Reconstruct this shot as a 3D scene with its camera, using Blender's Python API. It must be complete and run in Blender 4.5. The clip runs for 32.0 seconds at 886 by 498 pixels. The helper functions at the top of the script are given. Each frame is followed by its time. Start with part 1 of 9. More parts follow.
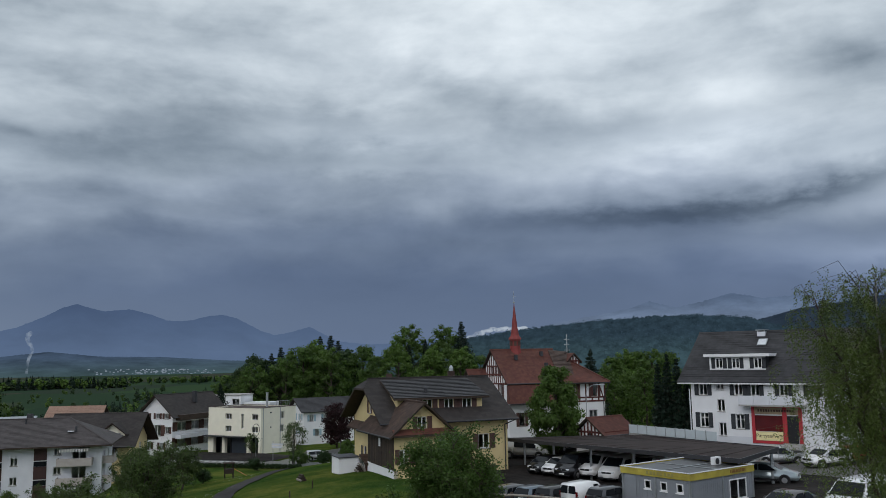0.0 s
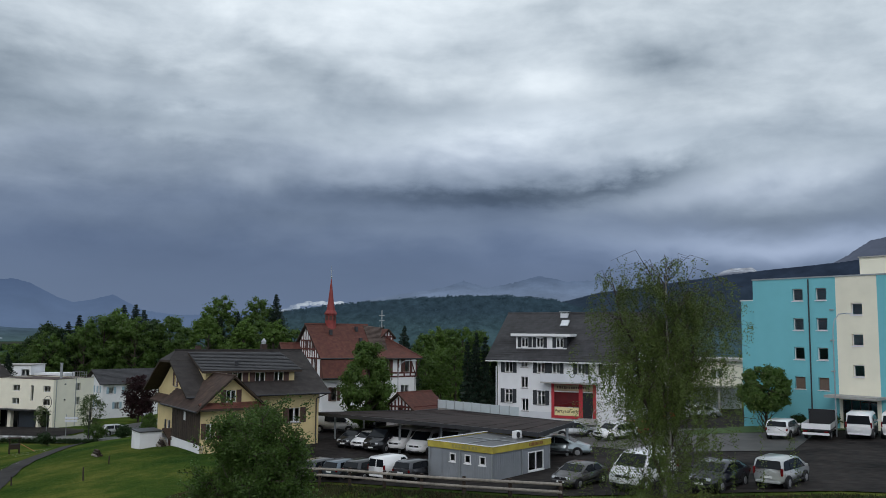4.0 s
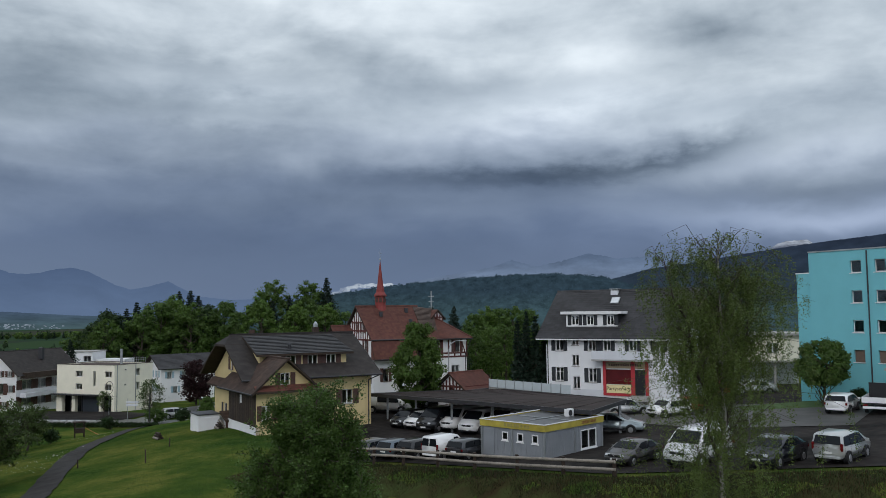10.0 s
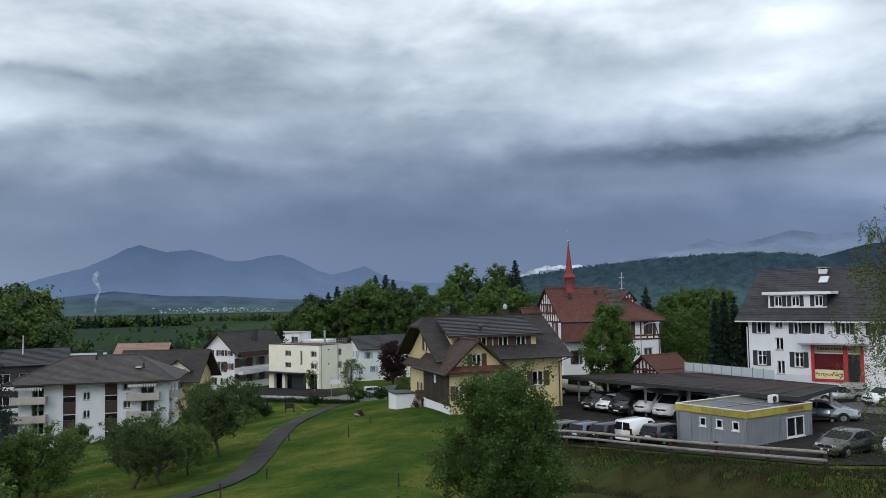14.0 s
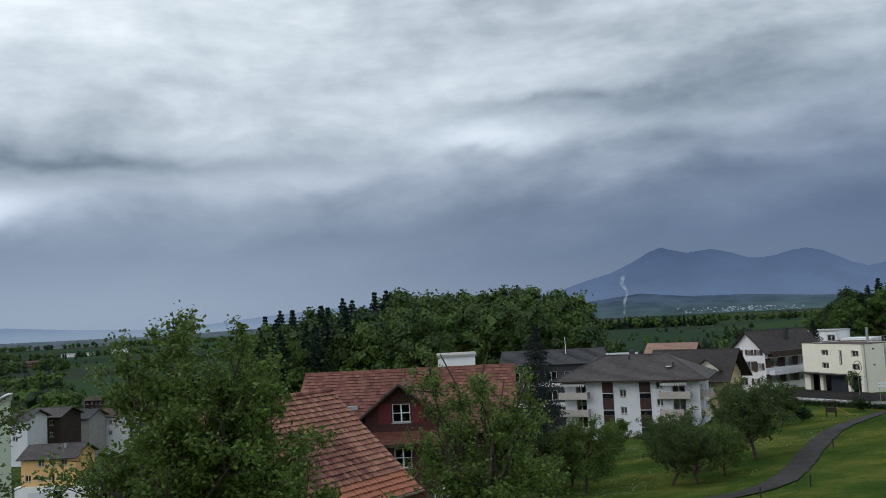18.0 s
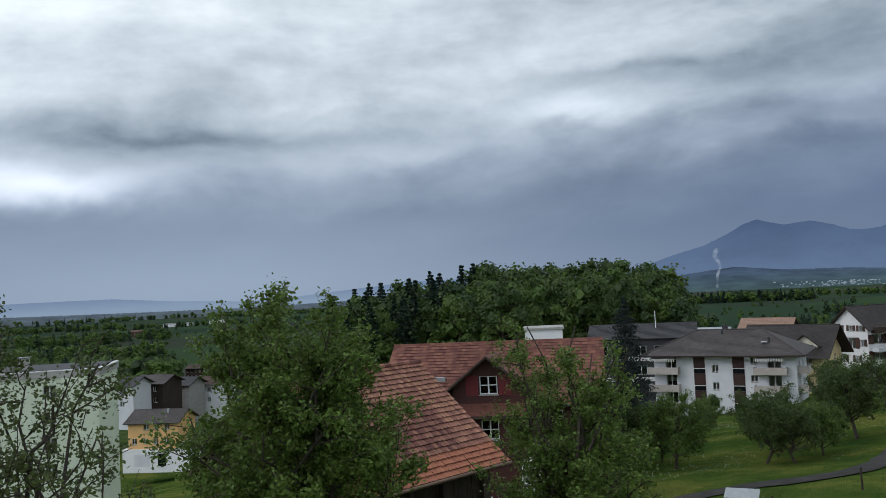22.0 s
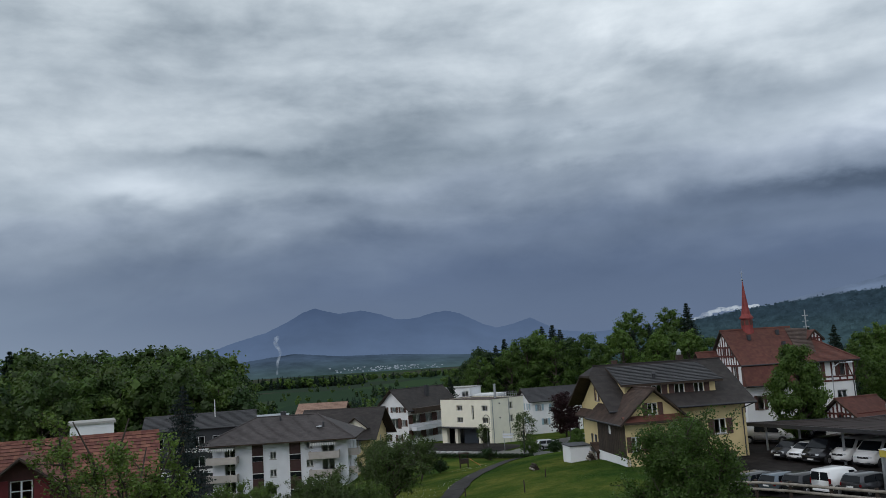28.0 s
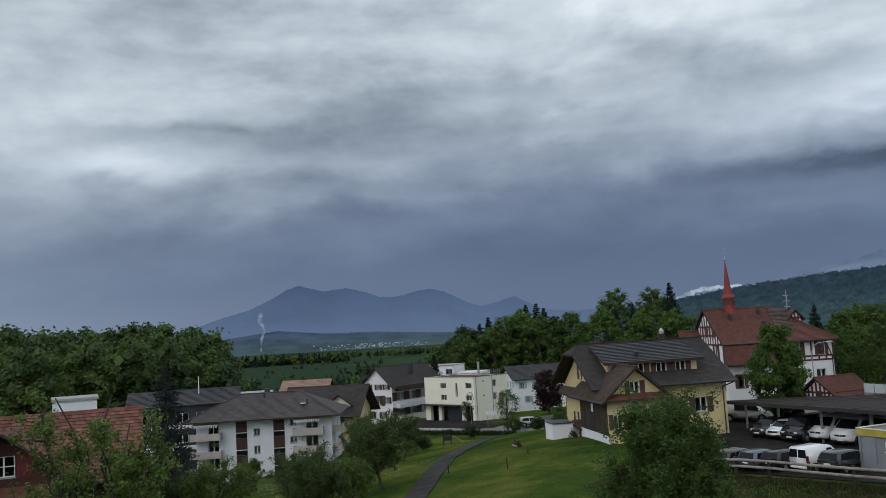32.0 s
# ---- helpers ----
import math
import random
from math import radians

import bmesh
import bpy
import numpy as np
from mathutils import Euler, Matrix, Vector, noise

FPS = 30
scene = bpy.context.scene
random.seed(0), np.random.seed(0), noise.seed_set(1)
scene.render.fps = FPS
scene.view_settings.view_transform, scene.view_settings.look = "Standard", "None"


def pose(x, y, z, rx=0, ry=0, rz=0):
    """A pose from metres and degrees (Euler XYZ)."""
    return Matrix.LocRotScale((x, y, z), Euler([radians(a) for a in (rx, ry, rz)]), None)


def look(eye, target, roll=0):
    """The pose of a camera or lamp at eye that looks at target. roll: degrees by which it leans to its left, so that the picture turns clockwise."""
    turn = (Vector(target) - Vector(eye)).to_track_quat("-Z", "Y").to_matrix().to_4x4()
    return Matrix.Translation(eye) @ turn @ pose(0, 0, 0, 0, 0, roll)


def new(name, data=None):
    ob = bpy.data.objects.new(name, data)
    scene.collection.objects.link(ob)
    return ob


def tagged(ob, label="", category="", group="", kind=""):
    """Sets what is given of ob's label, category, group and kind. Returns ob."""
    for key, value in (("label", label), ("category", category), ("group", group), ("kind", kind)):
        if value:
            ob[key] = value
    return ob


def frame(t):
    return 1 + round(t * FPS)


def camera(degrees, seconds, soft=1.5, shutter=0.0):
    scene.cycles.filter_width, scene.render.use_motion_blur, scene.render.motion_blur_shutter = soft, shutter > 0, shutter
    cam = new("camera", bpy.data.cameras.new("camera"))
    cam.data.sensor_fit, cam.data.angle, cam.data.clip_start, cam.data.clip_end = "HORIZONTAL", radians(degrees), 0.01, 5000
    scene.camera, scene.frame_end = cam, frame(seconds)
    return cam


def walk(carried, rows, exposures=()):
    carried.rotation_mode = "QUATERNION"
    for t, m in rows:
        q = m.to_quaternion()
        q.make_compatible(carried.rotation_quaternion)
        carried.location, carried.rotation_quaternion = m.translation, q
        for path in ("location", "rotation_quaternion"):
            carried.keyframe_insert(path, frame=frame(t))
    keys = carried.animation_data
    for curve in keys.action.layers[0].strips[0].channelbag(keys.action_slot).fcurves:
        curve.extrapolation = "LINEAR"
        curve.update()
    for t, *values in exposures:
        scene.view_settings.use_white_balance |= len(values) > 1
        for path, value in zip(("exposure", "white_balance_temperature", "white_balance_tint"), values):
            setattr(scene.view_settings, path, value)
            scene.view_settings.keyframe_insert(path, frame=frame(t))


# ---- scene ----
EYE = 8.4
cam = camera(55.8, 32.0, soft=0.8)
# seconds, yaw, pitch, roll: the camera turns where it is held, high up behind the meadow
TURNS = [
    (0.0, 0.02, 7.44, 0.92),
    (0.5, -1.63, 7.05, 1.19),
    (1.0, -3.38, 6.85, 1.80),
    (1.5, -5.29, 7.23, 1.72),
    (2.0, -8.53, 7.15, 1.60),
    (2.5, -10.72, 6.53, 1.15),
    (4.5, -12.59, 5.52, -0.56),
    (5.0, -11.44, 4.95, -0.28),
    (5.5, -10.08, 4.03, 0.12),
    (6.0, -9.23, 4.24, 0.39),
    (6.5, -8.39, 4.94, 0.60),
    (7.0, -7.22, 5.21, 0.77),
    (7.5, -6.29, 5.35, 0.81),
    (8.0, -6.62, 5.02, 0.64),
    (8.5, -7.58, 5.41, 0.30),
    (9.0, -8.68, 5.21, 0.19),
    (9.5, -9.34, 4.30, 0.62),
    (10.0, -9.15, 4.36, 0.66),
    (10.5, -8.49, 4.57, 0.49),
    (11.0, -7.76, 4.49, 0.48),
    (11.5, -6.72, 4.48, 0.53),
    (12.0, -5.77, 4.85, 0.93),
    (12.5, -5.47, 4.81, 1.43),
    (13.0, -4.66, 4.00, 1.36),
    (13.5, -1.86, 2.97, 1.46),
    (14.0, 3.71, 3.33, 1.03),
    (14.5, 13.43, 3.70, 0.09),
    (15.0, 21.76, 2.14, 0.87),
    (15.5, 28.24, 1.71, 1.55),
    (17.5, 37.13, 4.38, 3.01),
    (18.0, 38.44, 4.56, 3.01),
    (18.5, 40.49, 5.08, 2.78),
    (19.0, 42.53, 5.00, 2.76),
    (19.5, 44.12, 4.55, 2.64),
    (20.0, 44.65, 4.46, 2.69),
    (20.5, 45.02, 4.36, 2.83),
    (21.0, 45.51, 3.85, 2.94),
    (21.5, 45.51, 3.10, 2.90),
    (22.0, 44.38, 3.01, 2.77),
    (22.5, 37.67, 3.89, 2.58),
    (23.0, 24.05, 5.61, 2.56),
    (23.5, 16.53, 7.32, 2.17),
    (24.0, 14.90, 8.57, 2.11),
    (24.5, 13.94, 9.31, 2.35),
    (25.0, 13.35, 9.74, 2.30),
    (25.5, 13.76, 9.18, 2.25),
    (27.5, 15.52, 7.70, 3.29),
    (28.0, 15.10, 7.31, 3.58),
    (28.5, 14.68, 7.23, 3.80),
    (29.0, 14.62, 7.31, 3.90),
    (29.5, 14.97, 7.11, 3.85),
    (30.0, 15.24, 7.27, 3.82),
    (30.5, 15.37, 7.37, 3.86),
    (31.0, 15.49, 6.90, 3.74),
    (31.5, 14.79, 6.20, 3.51),
    (32.0, 14.02, 5.75, 3.32),
]
walk(cam, [(t, pose(0, 0, EYE, 90 + pitch, roll, yaw)) for t, yaw, pitch, roll in TURNS],
     exposures=[(0.0, -0.1), (2.0, -0.05), (6.0, 0.0), (10.0, 0.0), (12.5, -0.05), (13.0, -0.05), (14.0, 0.32), (15.0, 0.2), (15.5, 0.38), (18.0, 0.1), (20.0, 0.0), (22.0, 0.15), (23.0, 0.2), (25.0, -0.2), (28.0, -0.1), (32.0, -0.05)])
SKY_STRENGTH, SUN_POWER, BEHIND, SKY_CONTRAST = 1.0, 0.8, (0.75, 0.84, 0.97), 0.95
DECK = [(0.0, (0.115, 0.168, 0.282)), (0.085, (0.103, 0.147, 0.250)), (0.135, (0.155, 0.205, 0.305)), (0.185, (0.265, 0.326, 0.420)), (0.235, (0.41, 0.485, 0.570)), (0.30, (0.60, 0.680, 0.755)), (0.45, (0.67, 0.750, 0.815)), (1.0, (0.67, 0.750, 0.815))]
# bearing, height, half widths in bearing and height (degrees), lean, gain
SKY_FIELDS = [
    (-33.0, 7.6, 7.0, 1.0, 0.0, -0.30),
    (-16.0, 12.8, 10.0, 1.5, -0.06, 0.65),
    (-34.0, 10.0, 7.0, 0.9, -0.10, 0.50),
    (-36.0, 5.6, 9.0, 0.9, 0.0, 1.1),
    (-24.0, 6.0, 9.0, 2.2, 0.0, 0.35),
    (-27.0, 17.7, 5.0, 2.0, 0.1, -0.35),
    (-20.0, 17.2, 3.5, 1.2, 0.0, 0.22),
    (-6.0, 19.5, 8.0, 2.4, 0.0, 0.15),
    (-8.4, 15.4, 4.5, 1.6, 0.1, -0.18),
    (14.2, 15.5, 14.0, 3.0, 0.05, -0.30),
    (15.0, 11.7, 8.0, 1.0, 0.0, 0.20),
    (70.0, 8.0, 6.0, 1.2, 0.0, 1.9),
    (34.0, 21.0, 16.0, 5.0, 0.0, -0.30),
    (-2.0, 21.0, 9.0, 4.5, 0.0, 0.2),
    (60.0, 11.0, 10.0, 0.9, 0.0, -0.22),
    (33.5, 12.2, 7.0, 0.9, -0.03, 0.35),
    (45.0, 9.4, 12.0, 1.0, -0.05, 0.30),
    (66.0, 19.0, 14.0, 3.0, 0.0, 0.12),
]

# smaller wisps, in the same terms
SKY_WISPS = [
    (35.3, 11.75, 5.0, 1.0, 0.0, 0.28), (29.1, 14.2, 7.7, 0.5, 0.0, -0.22), (10.7, 15.3, 3.9, 1.2, 0.0, 0.28), (2.7, 21.4, 2.3, 1.2, 0.0, 0.30),
    (-1.6, 18.2, 4.6, 1.4, 0.0, -0.20), (17.8, 9.65, 8.5, 0.5, -0.02, 0.14), (20.5, 18.1, 4.6, 1.2, 0.0, -0.12), (59.7, 8.4, 5.8, 0.8, 0.0, 0.25),
    (62.1, 10.6, 9.7, 0.5, 0.0, -0.20), (24.1, 13.1, 7.7, 0.8, 0.0, -0.18), (47.6, 12.5, 7.7, 0.5, 0.0, -0.12),
]
SKY_EAST = [
    (-17.2, 14.5, 6.2, 1.2, -0.06, 0.30), (-1.0, 18.1, 2.3, 1.5, 0.0, -0.16), (3.7, 15.1, 4.6, 0.6, 0.0, 0.18), (5.3, 12.9, 5.4, 0.5, 0.0, 0.14),
    (13.4, 16.2, 11.6, 1.2, 0.0, -0.12), (-25.4, 12.1, 4.6, 0.7, -0.16, 0.25), (-26.0, 10.2, 3.6, 0.55, -0.20, -0.46), (-20.5, 9.4, 5.0, 0.7, -0.06, -0.40), (-13.0, 9.1, 8.0, 0.75, 0.0, -0.34),
    (-9.3, 7.6, 9.7, 0.5, 0.0, -0.10), (-10.0, 9.0, 6.0, 0.8, 0.0, -0.18),
]

# ---- world and light ----
world = bpy.data.worlds.new("overcast_sky")
scene.world = world
world.use_nodes = True
wn, wl = world.node_tree.nodes, world.node_tree.links
wn.clear()


def wmath(op, a, b=None, c=None, clamp=False):
    n = wn.new("ShaderNodeMath")
    n.operation, n.use_clamp = op, clamp
    for i, v in enumerate((a, b, c)):
        if v is None:
            continue
        if isinstance(v, (int, float)):
            n.inputs[i].default_value = v
        else:
            wl.new(v, n.inputs[i])
    return n.outputs[0]


def wramp(fac, stops):
    n = wn.new("ShaderNodeValToRGB")
    el = n.color_ramp.elements
    while len(el) < len(stops):
        el.new(0.5)
    for e, (p, c) in zip(el, stops):
        e.position, e.color = p, (*c, 1)
    n.color_ramp.interpolation = "EASE"
    wl.new(fac, n.inputs[0])
    return n.outputs[0]


def wmix(fac, a, b, blend="MIX"):
    n = wn.new("ShaderNodeMixRGB")
    n.blend_type = blend
    for i, v in enumerate((fac, a, b)):
        if isinstance(v, (int, float)):
            n.inputs[i].default_value = v
        elif isinstance(v, tuple):
            n.inputs[i].default_value = (*v, 1)
        else:
            wl.new(v, n.inputs[i])
    return n.outputs[0]


def wnoise(x, y, z, scale, detail=5.0, rough=0.55, distortion=0.0):
    c = wn.new("ShaderNodeCombineXYZ")
    for i, v in enumerate((x, y, z)):
        if isinstance(v, (int, float)):
            c.inputs[i].default_value = v
        else:
            wl.new(v, c.inputs[i])
    n = wn.new("ShaderNodeTexNoise")
    n.inputs["Scale"].default_value, n.inputs["Detail"].default_value = scale, detail
    n.inputs["Roughness"].default_value, n.inputs["Distortion"].default_value = rough, distortion
    wl.new(c.outputs[0], n.inputs["Vector"])
    return n.outputs["Fac"]


def bump_at(az, el, az0, el0, wa, we, slope=0.0):
    """A soft oval in bearing and height, in degrees, 1 in its middle."""
    da = wmath("DIVIDE", wmath("SUBTRACT", az, az0), wa)
    lift = wmath("MULTIPLY", wmath("SUBTRACT", az, az0), slope)
    de = wmath("DIVIDE", wmath("SUBTRACT", wmath("SUBTRACT", el, el0), lift), we)
    r = wmath("ADD", wmath("MULTIPLY", da, da), wmath("MULTIPLY", de, de))
    return wmath("POWER", 2.718, wmath("MULTIPLY", r, -1.0))


coord = wn.new("ShaderNodeTexCoord")
split = wn.new("ShaderNodeSeparateXYZ")
wl.new(coord.outputs["Generated"], split.inputs[0])
dx, dy, dz = split.outputs
el_deg = wmath("MULTIPLY", wmath("ARCSINE", dz), 57.2958)
az_deg = wmath("MULTIPLY", wmath("ARCTAN2", wmath("MULTIPLY", dx, -1.0), dy), 57.2958)
# long flat cloud streaks that rise slightly towards the south-east, broken up by finer ones
tilted = wmath("ADD", el_deg, wmath("MULTIPLY", az_deg, 0.01))
n_warp = wnoise(wmath("MULTIPLY", az_deg, 0.06), wmath("MULTIPLY", tilted, 0.10), 9.0, 1.0, 2.0, 0.4)
warped = wmath("ADD", tilted, wmath("MULTIPLY", wmath("SUBTRACT", n_warp, 0.5), 3.0))
n_big = wnoise(wmath("MULTIPLY", az_deg, 0.045), wmath("MULTIPLY", warped, 0.13), 3.0, 1.0, 2.0, 0.45)
n_mid = wnoise(wmath("MULTIPLY", az_deg, 0.085), wmath("MULTIPLY", warped, 0.34), 7.0, 1.0, 4.0, 0.5)
n_fine = wnoise(wmath("MULTIPLY", az_deg, 0.42), wmath("MULTIPLY", warped, 0.90), 1.0, 1.0, 8.0, 0.58)
n_puff = wnoise(wmath("MULTIPLY", az_deg, 0.16), wmath("MULTIPLY", warped, 0.28), 5.0, 1.0, 4.0, 0.5, 0.25)
# the cloud base hangs lower in the west and in the far east
low_west = wmath("MULTIPLY", wmath("DIVIDE", wmath("SUBTRACT", az_deg, 14.0), 34.0, clamp=True), 3.4)
low_east = wmath("MULTIPLY", wmath("DIVIDE", wmath("SUBTRACT", -16.0, az_deg), 16.0, clamp=True), 2.2)
based = wmath("ADD", wmath("ADD", el_deg, wmath("MULTIPLY", wmath("SUBTRACT", n_puff, 0.5), 3.0)), wmath("ADD", low_west, low_east))
height = wmath("DIVIDE", based, 60.0, clamp=True)
deck = wramp(height, DECK)
tone = wmath("ADD", wmath("ADD", wmath("MULTIPLY", n_big, 0.8), wmath("MULTIPLY", n_mid, 0.7)), wmath("ADD", wmath("MULTIPLY", n_fine, 0.36), wmath("MULTIPLY", n_puff, 0.5)))
tone = wmath("SUBTRACT", tone, 1.18)
gain = wmath("MULTIPLY", wmath("MULTIPLY", wmath("SUBTRACT", el_deg, 2.0), 0.12, clamp=True), SKY_CONTRAST)
shade = wmath("ADD", 1.0, wmath("MULTIPLY", tone, gain))
# the large bright and dark fields of this sky
ragged = wmath("ADD", el_deg, wmath("MULTIPLY", wmath("SUBTRACT", n_puff, 0.5), 3.0))
calm = wmath("ADD", el_deg, wmath("ADD", wmath("MULTIPLY", wmath("SUBTRACT", n_puff, 0.5), 0.9), wmath("MULTIPLY", wmath("SUBTRACT", n_fine, 0.5), 1.6)))
for edge, fields in ((ragged, SKY_FIELDS + SKY_WISPS), (calm, SKY_EAST)):
    for az0, el0, wa, we, slope, k in fields:
        shade = wmath("ADD", shade, wmath("MULTIPLY", bump_at(az_deg, edge, az0, el0, wa, we, slope), k))
shade = wmath("MAXIMUM", shade, 0.25)
# thick cloud is bluer than thin cloud
tinted = wn.new("ShaderNodeCombineXYZ")
for i, power in enumerate((1.10, 1.0, 0.90)):
    wl.new(wmath("POWER", shade, power), tinted.inputs[i])
scaled = wn.new("ShaderNodeVectorMath")
scaled.operation = "MULTIPLY"
wl.new(deck, scaled.inputs[0])
wl.new(tinted.outputs[0], scaled.inputs[1])
# paler haze low in the west, and the brighter half of the sky behind the eye
pale = bump_at(az_deg, el_deg, 62.0, 1.0, 30.0, 4.5, 0.0)
sky_c = wmix(wmath("MULTIPLY", pale, 0.75), scaled.outputs[0], (0.34, 0.43, 0.555))
behind = wmath("MULTIPLY", wmath("SUBTRACT", wmath("MULTIPLY", dy, -1.0), -0.25), 1.3, clamp=True)
sky_c = wmix(behind, sky_c, BEHIND)
nish = wn.new("ShaderNodeTexSky")
nish.sky_type, nish.sun_disc = "NISHITA", False
nish.sun_elevation, nish.sun_rotation = radians(38), radians(200)
open_sky = wmix(1.0, nish.outputs[0], (0.06, 0.06, 0.06), "MULTIPLY")
sky_c = wmix(0.06, sky_c, open_sky)
back = wn.new("ShaderNodeBackground")
back.inputs["Strength"].default_value = SKY_STRENGTH
wl.new(sky_c, back.inputs["Color"])
wout = wn.new("ShaderNodeOutputWorld")
wl.new(back.outputs[0], wout.inputs["Surface"])

sun = new("sun", bpy.data.lights.new("sun", "SUN"))
sun.data.energy, sun.data.angle, sun.data.color = SUN_POWER, radians(35), (1.0, 0.97, 0.93)
sun.matrix_world = look((0, 0, 34), (18, 40, 0))
scene.view_settings.exposure = 0.0


# ---- materials ----
def mat(name, color, rough=0.7, vary=0.15, scale=3.0, bump=0.0, metal=0.0, coarse=0.35, spec=0.4, tint=None, rand=0.0, island=0.0):
    """Paint with grain and stains at two sizes; tint: the colour of the stains."""
    m = bpy.data.materials.new(name)
    m.use_nodes = True
    n, l = m.node_tree.nodes, m.node_tree.links
    p = n["Principled BSDF"]
    tc = n.new("ShaderNodeTexCoord")
    a, b = n.new("ShaderNodeTexNoise"), n.new("ShaderNodeTexNoise")
    for t, s, d in ((a, scale, 6), (b, scale * coarse * 0.3, 4)):
        t.inputs["Scale"].default_value, t.inputs["Detail"].default_value = s, d
        l.new(tc.outputs["Object"], t.inputs["Vector"])
    add = n.new("ShaderNodeMath")
    add.operation = "ADD"
    l.new(a.outputs["Fac"], add.inputs[0])
    l.new(b.outputs["Fac"], add.inputs[1])
    mr = n.new("ShaderNodeMapRange")
    mr.inputs["From Min"].default_value, mr.inputs["From Max"].default_value = 0.65, 1.35
    l.new(add.outputs[0], mr.inputs["Value"])
    mix = n.new("ShaderNodeMixRGB")
    dark = tint or tuple(c * (1 - vary * 1.6) for c in color)
    lite = tuple(min(1, c * (1 + vary)) for c in color)
    mix.inputs[1].default_value, mix.inputs[2].default_value = (*dark, 1), (*lite, 1)
    l.new(mr.outputs[0], mix.inputs[0])
    col = mix.outputs[0]
    for amount, source in ((rand, "ob"), (island, "isl")):
        if amount:
            if source == "ob":
                info = n.new("ShaderNodeObjectInfo")
                rnd = info.outputs["Random"]
            else:
                info = n.new("ShaderNodeNewGeometry")
                rnd = info.outputs["Random Per Island"]
            hsv = n.new("ShaderNodeHueSaturation")
            r2 = n.new("ShaderNodeMapRange")
            r2.inputs["To Min"].default_value, r2.inputs["To Max"].default_value = 1 - amount, 1 + amount
            l.new(rnd, r2.inputs["Value"])
            l.new(r2.outputs[0], hsv.inputs["Value"])
            r3 = n.new("ShaderNodeMapRange")
            r3.inputs["To Min"].default_value, r3.inputs["To Max"].default_value = 0.5 - 0.035 * amount, 0.5 + 0.035 * amount
            l.new(rnd, r3.inputs["Value"])
            l.new(r3.outputs[0], hsv.inputs["Hue"])
            l.new(col, hsv.inputs["Color"])
            col = hsv.outputs[0]
    l.new(col, p.inputs["Base Color"])
    p.inputs["Roughness"].default_value, p.inputs["Metallic"].default_value = rough, metal
    p.inputs["Specular IOR Level"].default_value = spec
    if bump:
        bp = n.new("ShaderNodeBump")
        bp.inputs["Strength"].default_value, bp.inputs["Distance"].default_value = bump, 0.02
        l.new(a.outputs["Fac"], bp.inputs["Height"])
        l.new(bp.outputs[0], p.inputs["Normal"])
    return m


def glass_mat(name, tint=(0.75, 0.82, 0.85)):
    m = bpy.data.materials.new(name)
    m.use_nodes = True
    p = m.node_tree.nodes["Principled BSDF"]
    p.inputs["Base Color"].default_value = (*tint, 1)
    p.inputs["Transmission Weight"].default_value, p.inputs["Roughness"].default_value, p.inputs["IOR"].default_value = 1.0, 0.02, 1.45
    return m


def leaf_mat(name, color, rand=0.35):
    m = mat(name, color, 0.55, 0.25, 1.2, 0.0, island=rand, spec=0.3)
    n, l = m.node_tree.nodes, m.node_tree.links
    p = n["Principled BSDF"]
    t = n.new("ShaderNodeBsdfTranslucent")
    src = p.inputs["Base Color"].links[0].from_socket
    l.new(src, t.inputs["Color"])
    mx = n.new("ShaderNodeMixShader")
    mx.inputs[0].default_value = 0.35
    l.new(p.outputs[0], mx.inputs[1])
    l.new(t.outputs[0], mx.inputs[2])
    l.new(mx.outputs[0], n["Material Output"].inputs["Surface"])
    return m


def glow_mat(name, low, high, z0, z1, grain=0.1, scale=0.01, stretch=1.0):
    """A distance backdrop: dim emission with haze painted in, from low (at height z0) to high (at z1)."""
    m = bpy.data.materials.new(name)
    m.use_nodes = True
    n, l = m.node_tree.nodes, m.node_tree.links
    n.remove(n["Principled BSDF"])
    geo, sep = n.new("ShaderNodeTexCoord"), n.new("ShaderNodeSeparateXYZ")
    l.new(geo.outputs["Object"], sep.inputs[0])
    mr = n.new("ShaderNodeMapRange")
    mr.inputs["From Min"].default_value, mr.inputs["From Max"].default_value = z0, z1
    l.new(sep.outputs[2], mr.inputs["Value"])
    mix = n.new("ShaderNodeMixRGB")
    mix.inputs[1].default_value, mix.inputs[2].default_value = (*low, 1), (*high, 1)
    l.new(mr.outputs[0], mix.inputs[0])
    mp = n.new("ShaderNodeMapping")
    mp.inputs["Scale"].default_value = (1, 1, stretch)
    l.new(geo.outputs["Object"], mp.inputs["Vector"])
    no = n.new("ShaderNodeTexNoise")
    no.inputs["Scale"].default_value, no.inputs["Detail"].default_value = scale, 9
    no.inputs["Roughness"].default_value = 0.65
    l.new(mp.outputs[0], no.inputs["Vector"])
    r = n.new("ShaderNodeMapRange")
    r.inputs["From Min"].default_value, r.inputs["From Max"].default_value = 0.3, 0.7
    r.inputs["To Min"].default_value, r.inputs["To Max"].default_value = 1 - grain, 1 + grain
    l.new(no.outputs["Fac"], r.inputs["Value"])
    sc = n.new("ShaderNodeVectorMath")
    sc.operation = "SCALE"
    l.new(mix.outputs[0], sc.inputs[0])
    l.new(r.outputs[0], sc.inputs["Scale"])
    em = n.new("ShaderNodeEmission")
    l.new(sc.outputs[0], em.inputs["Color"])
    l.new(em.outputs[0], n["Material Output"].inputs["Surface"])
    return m


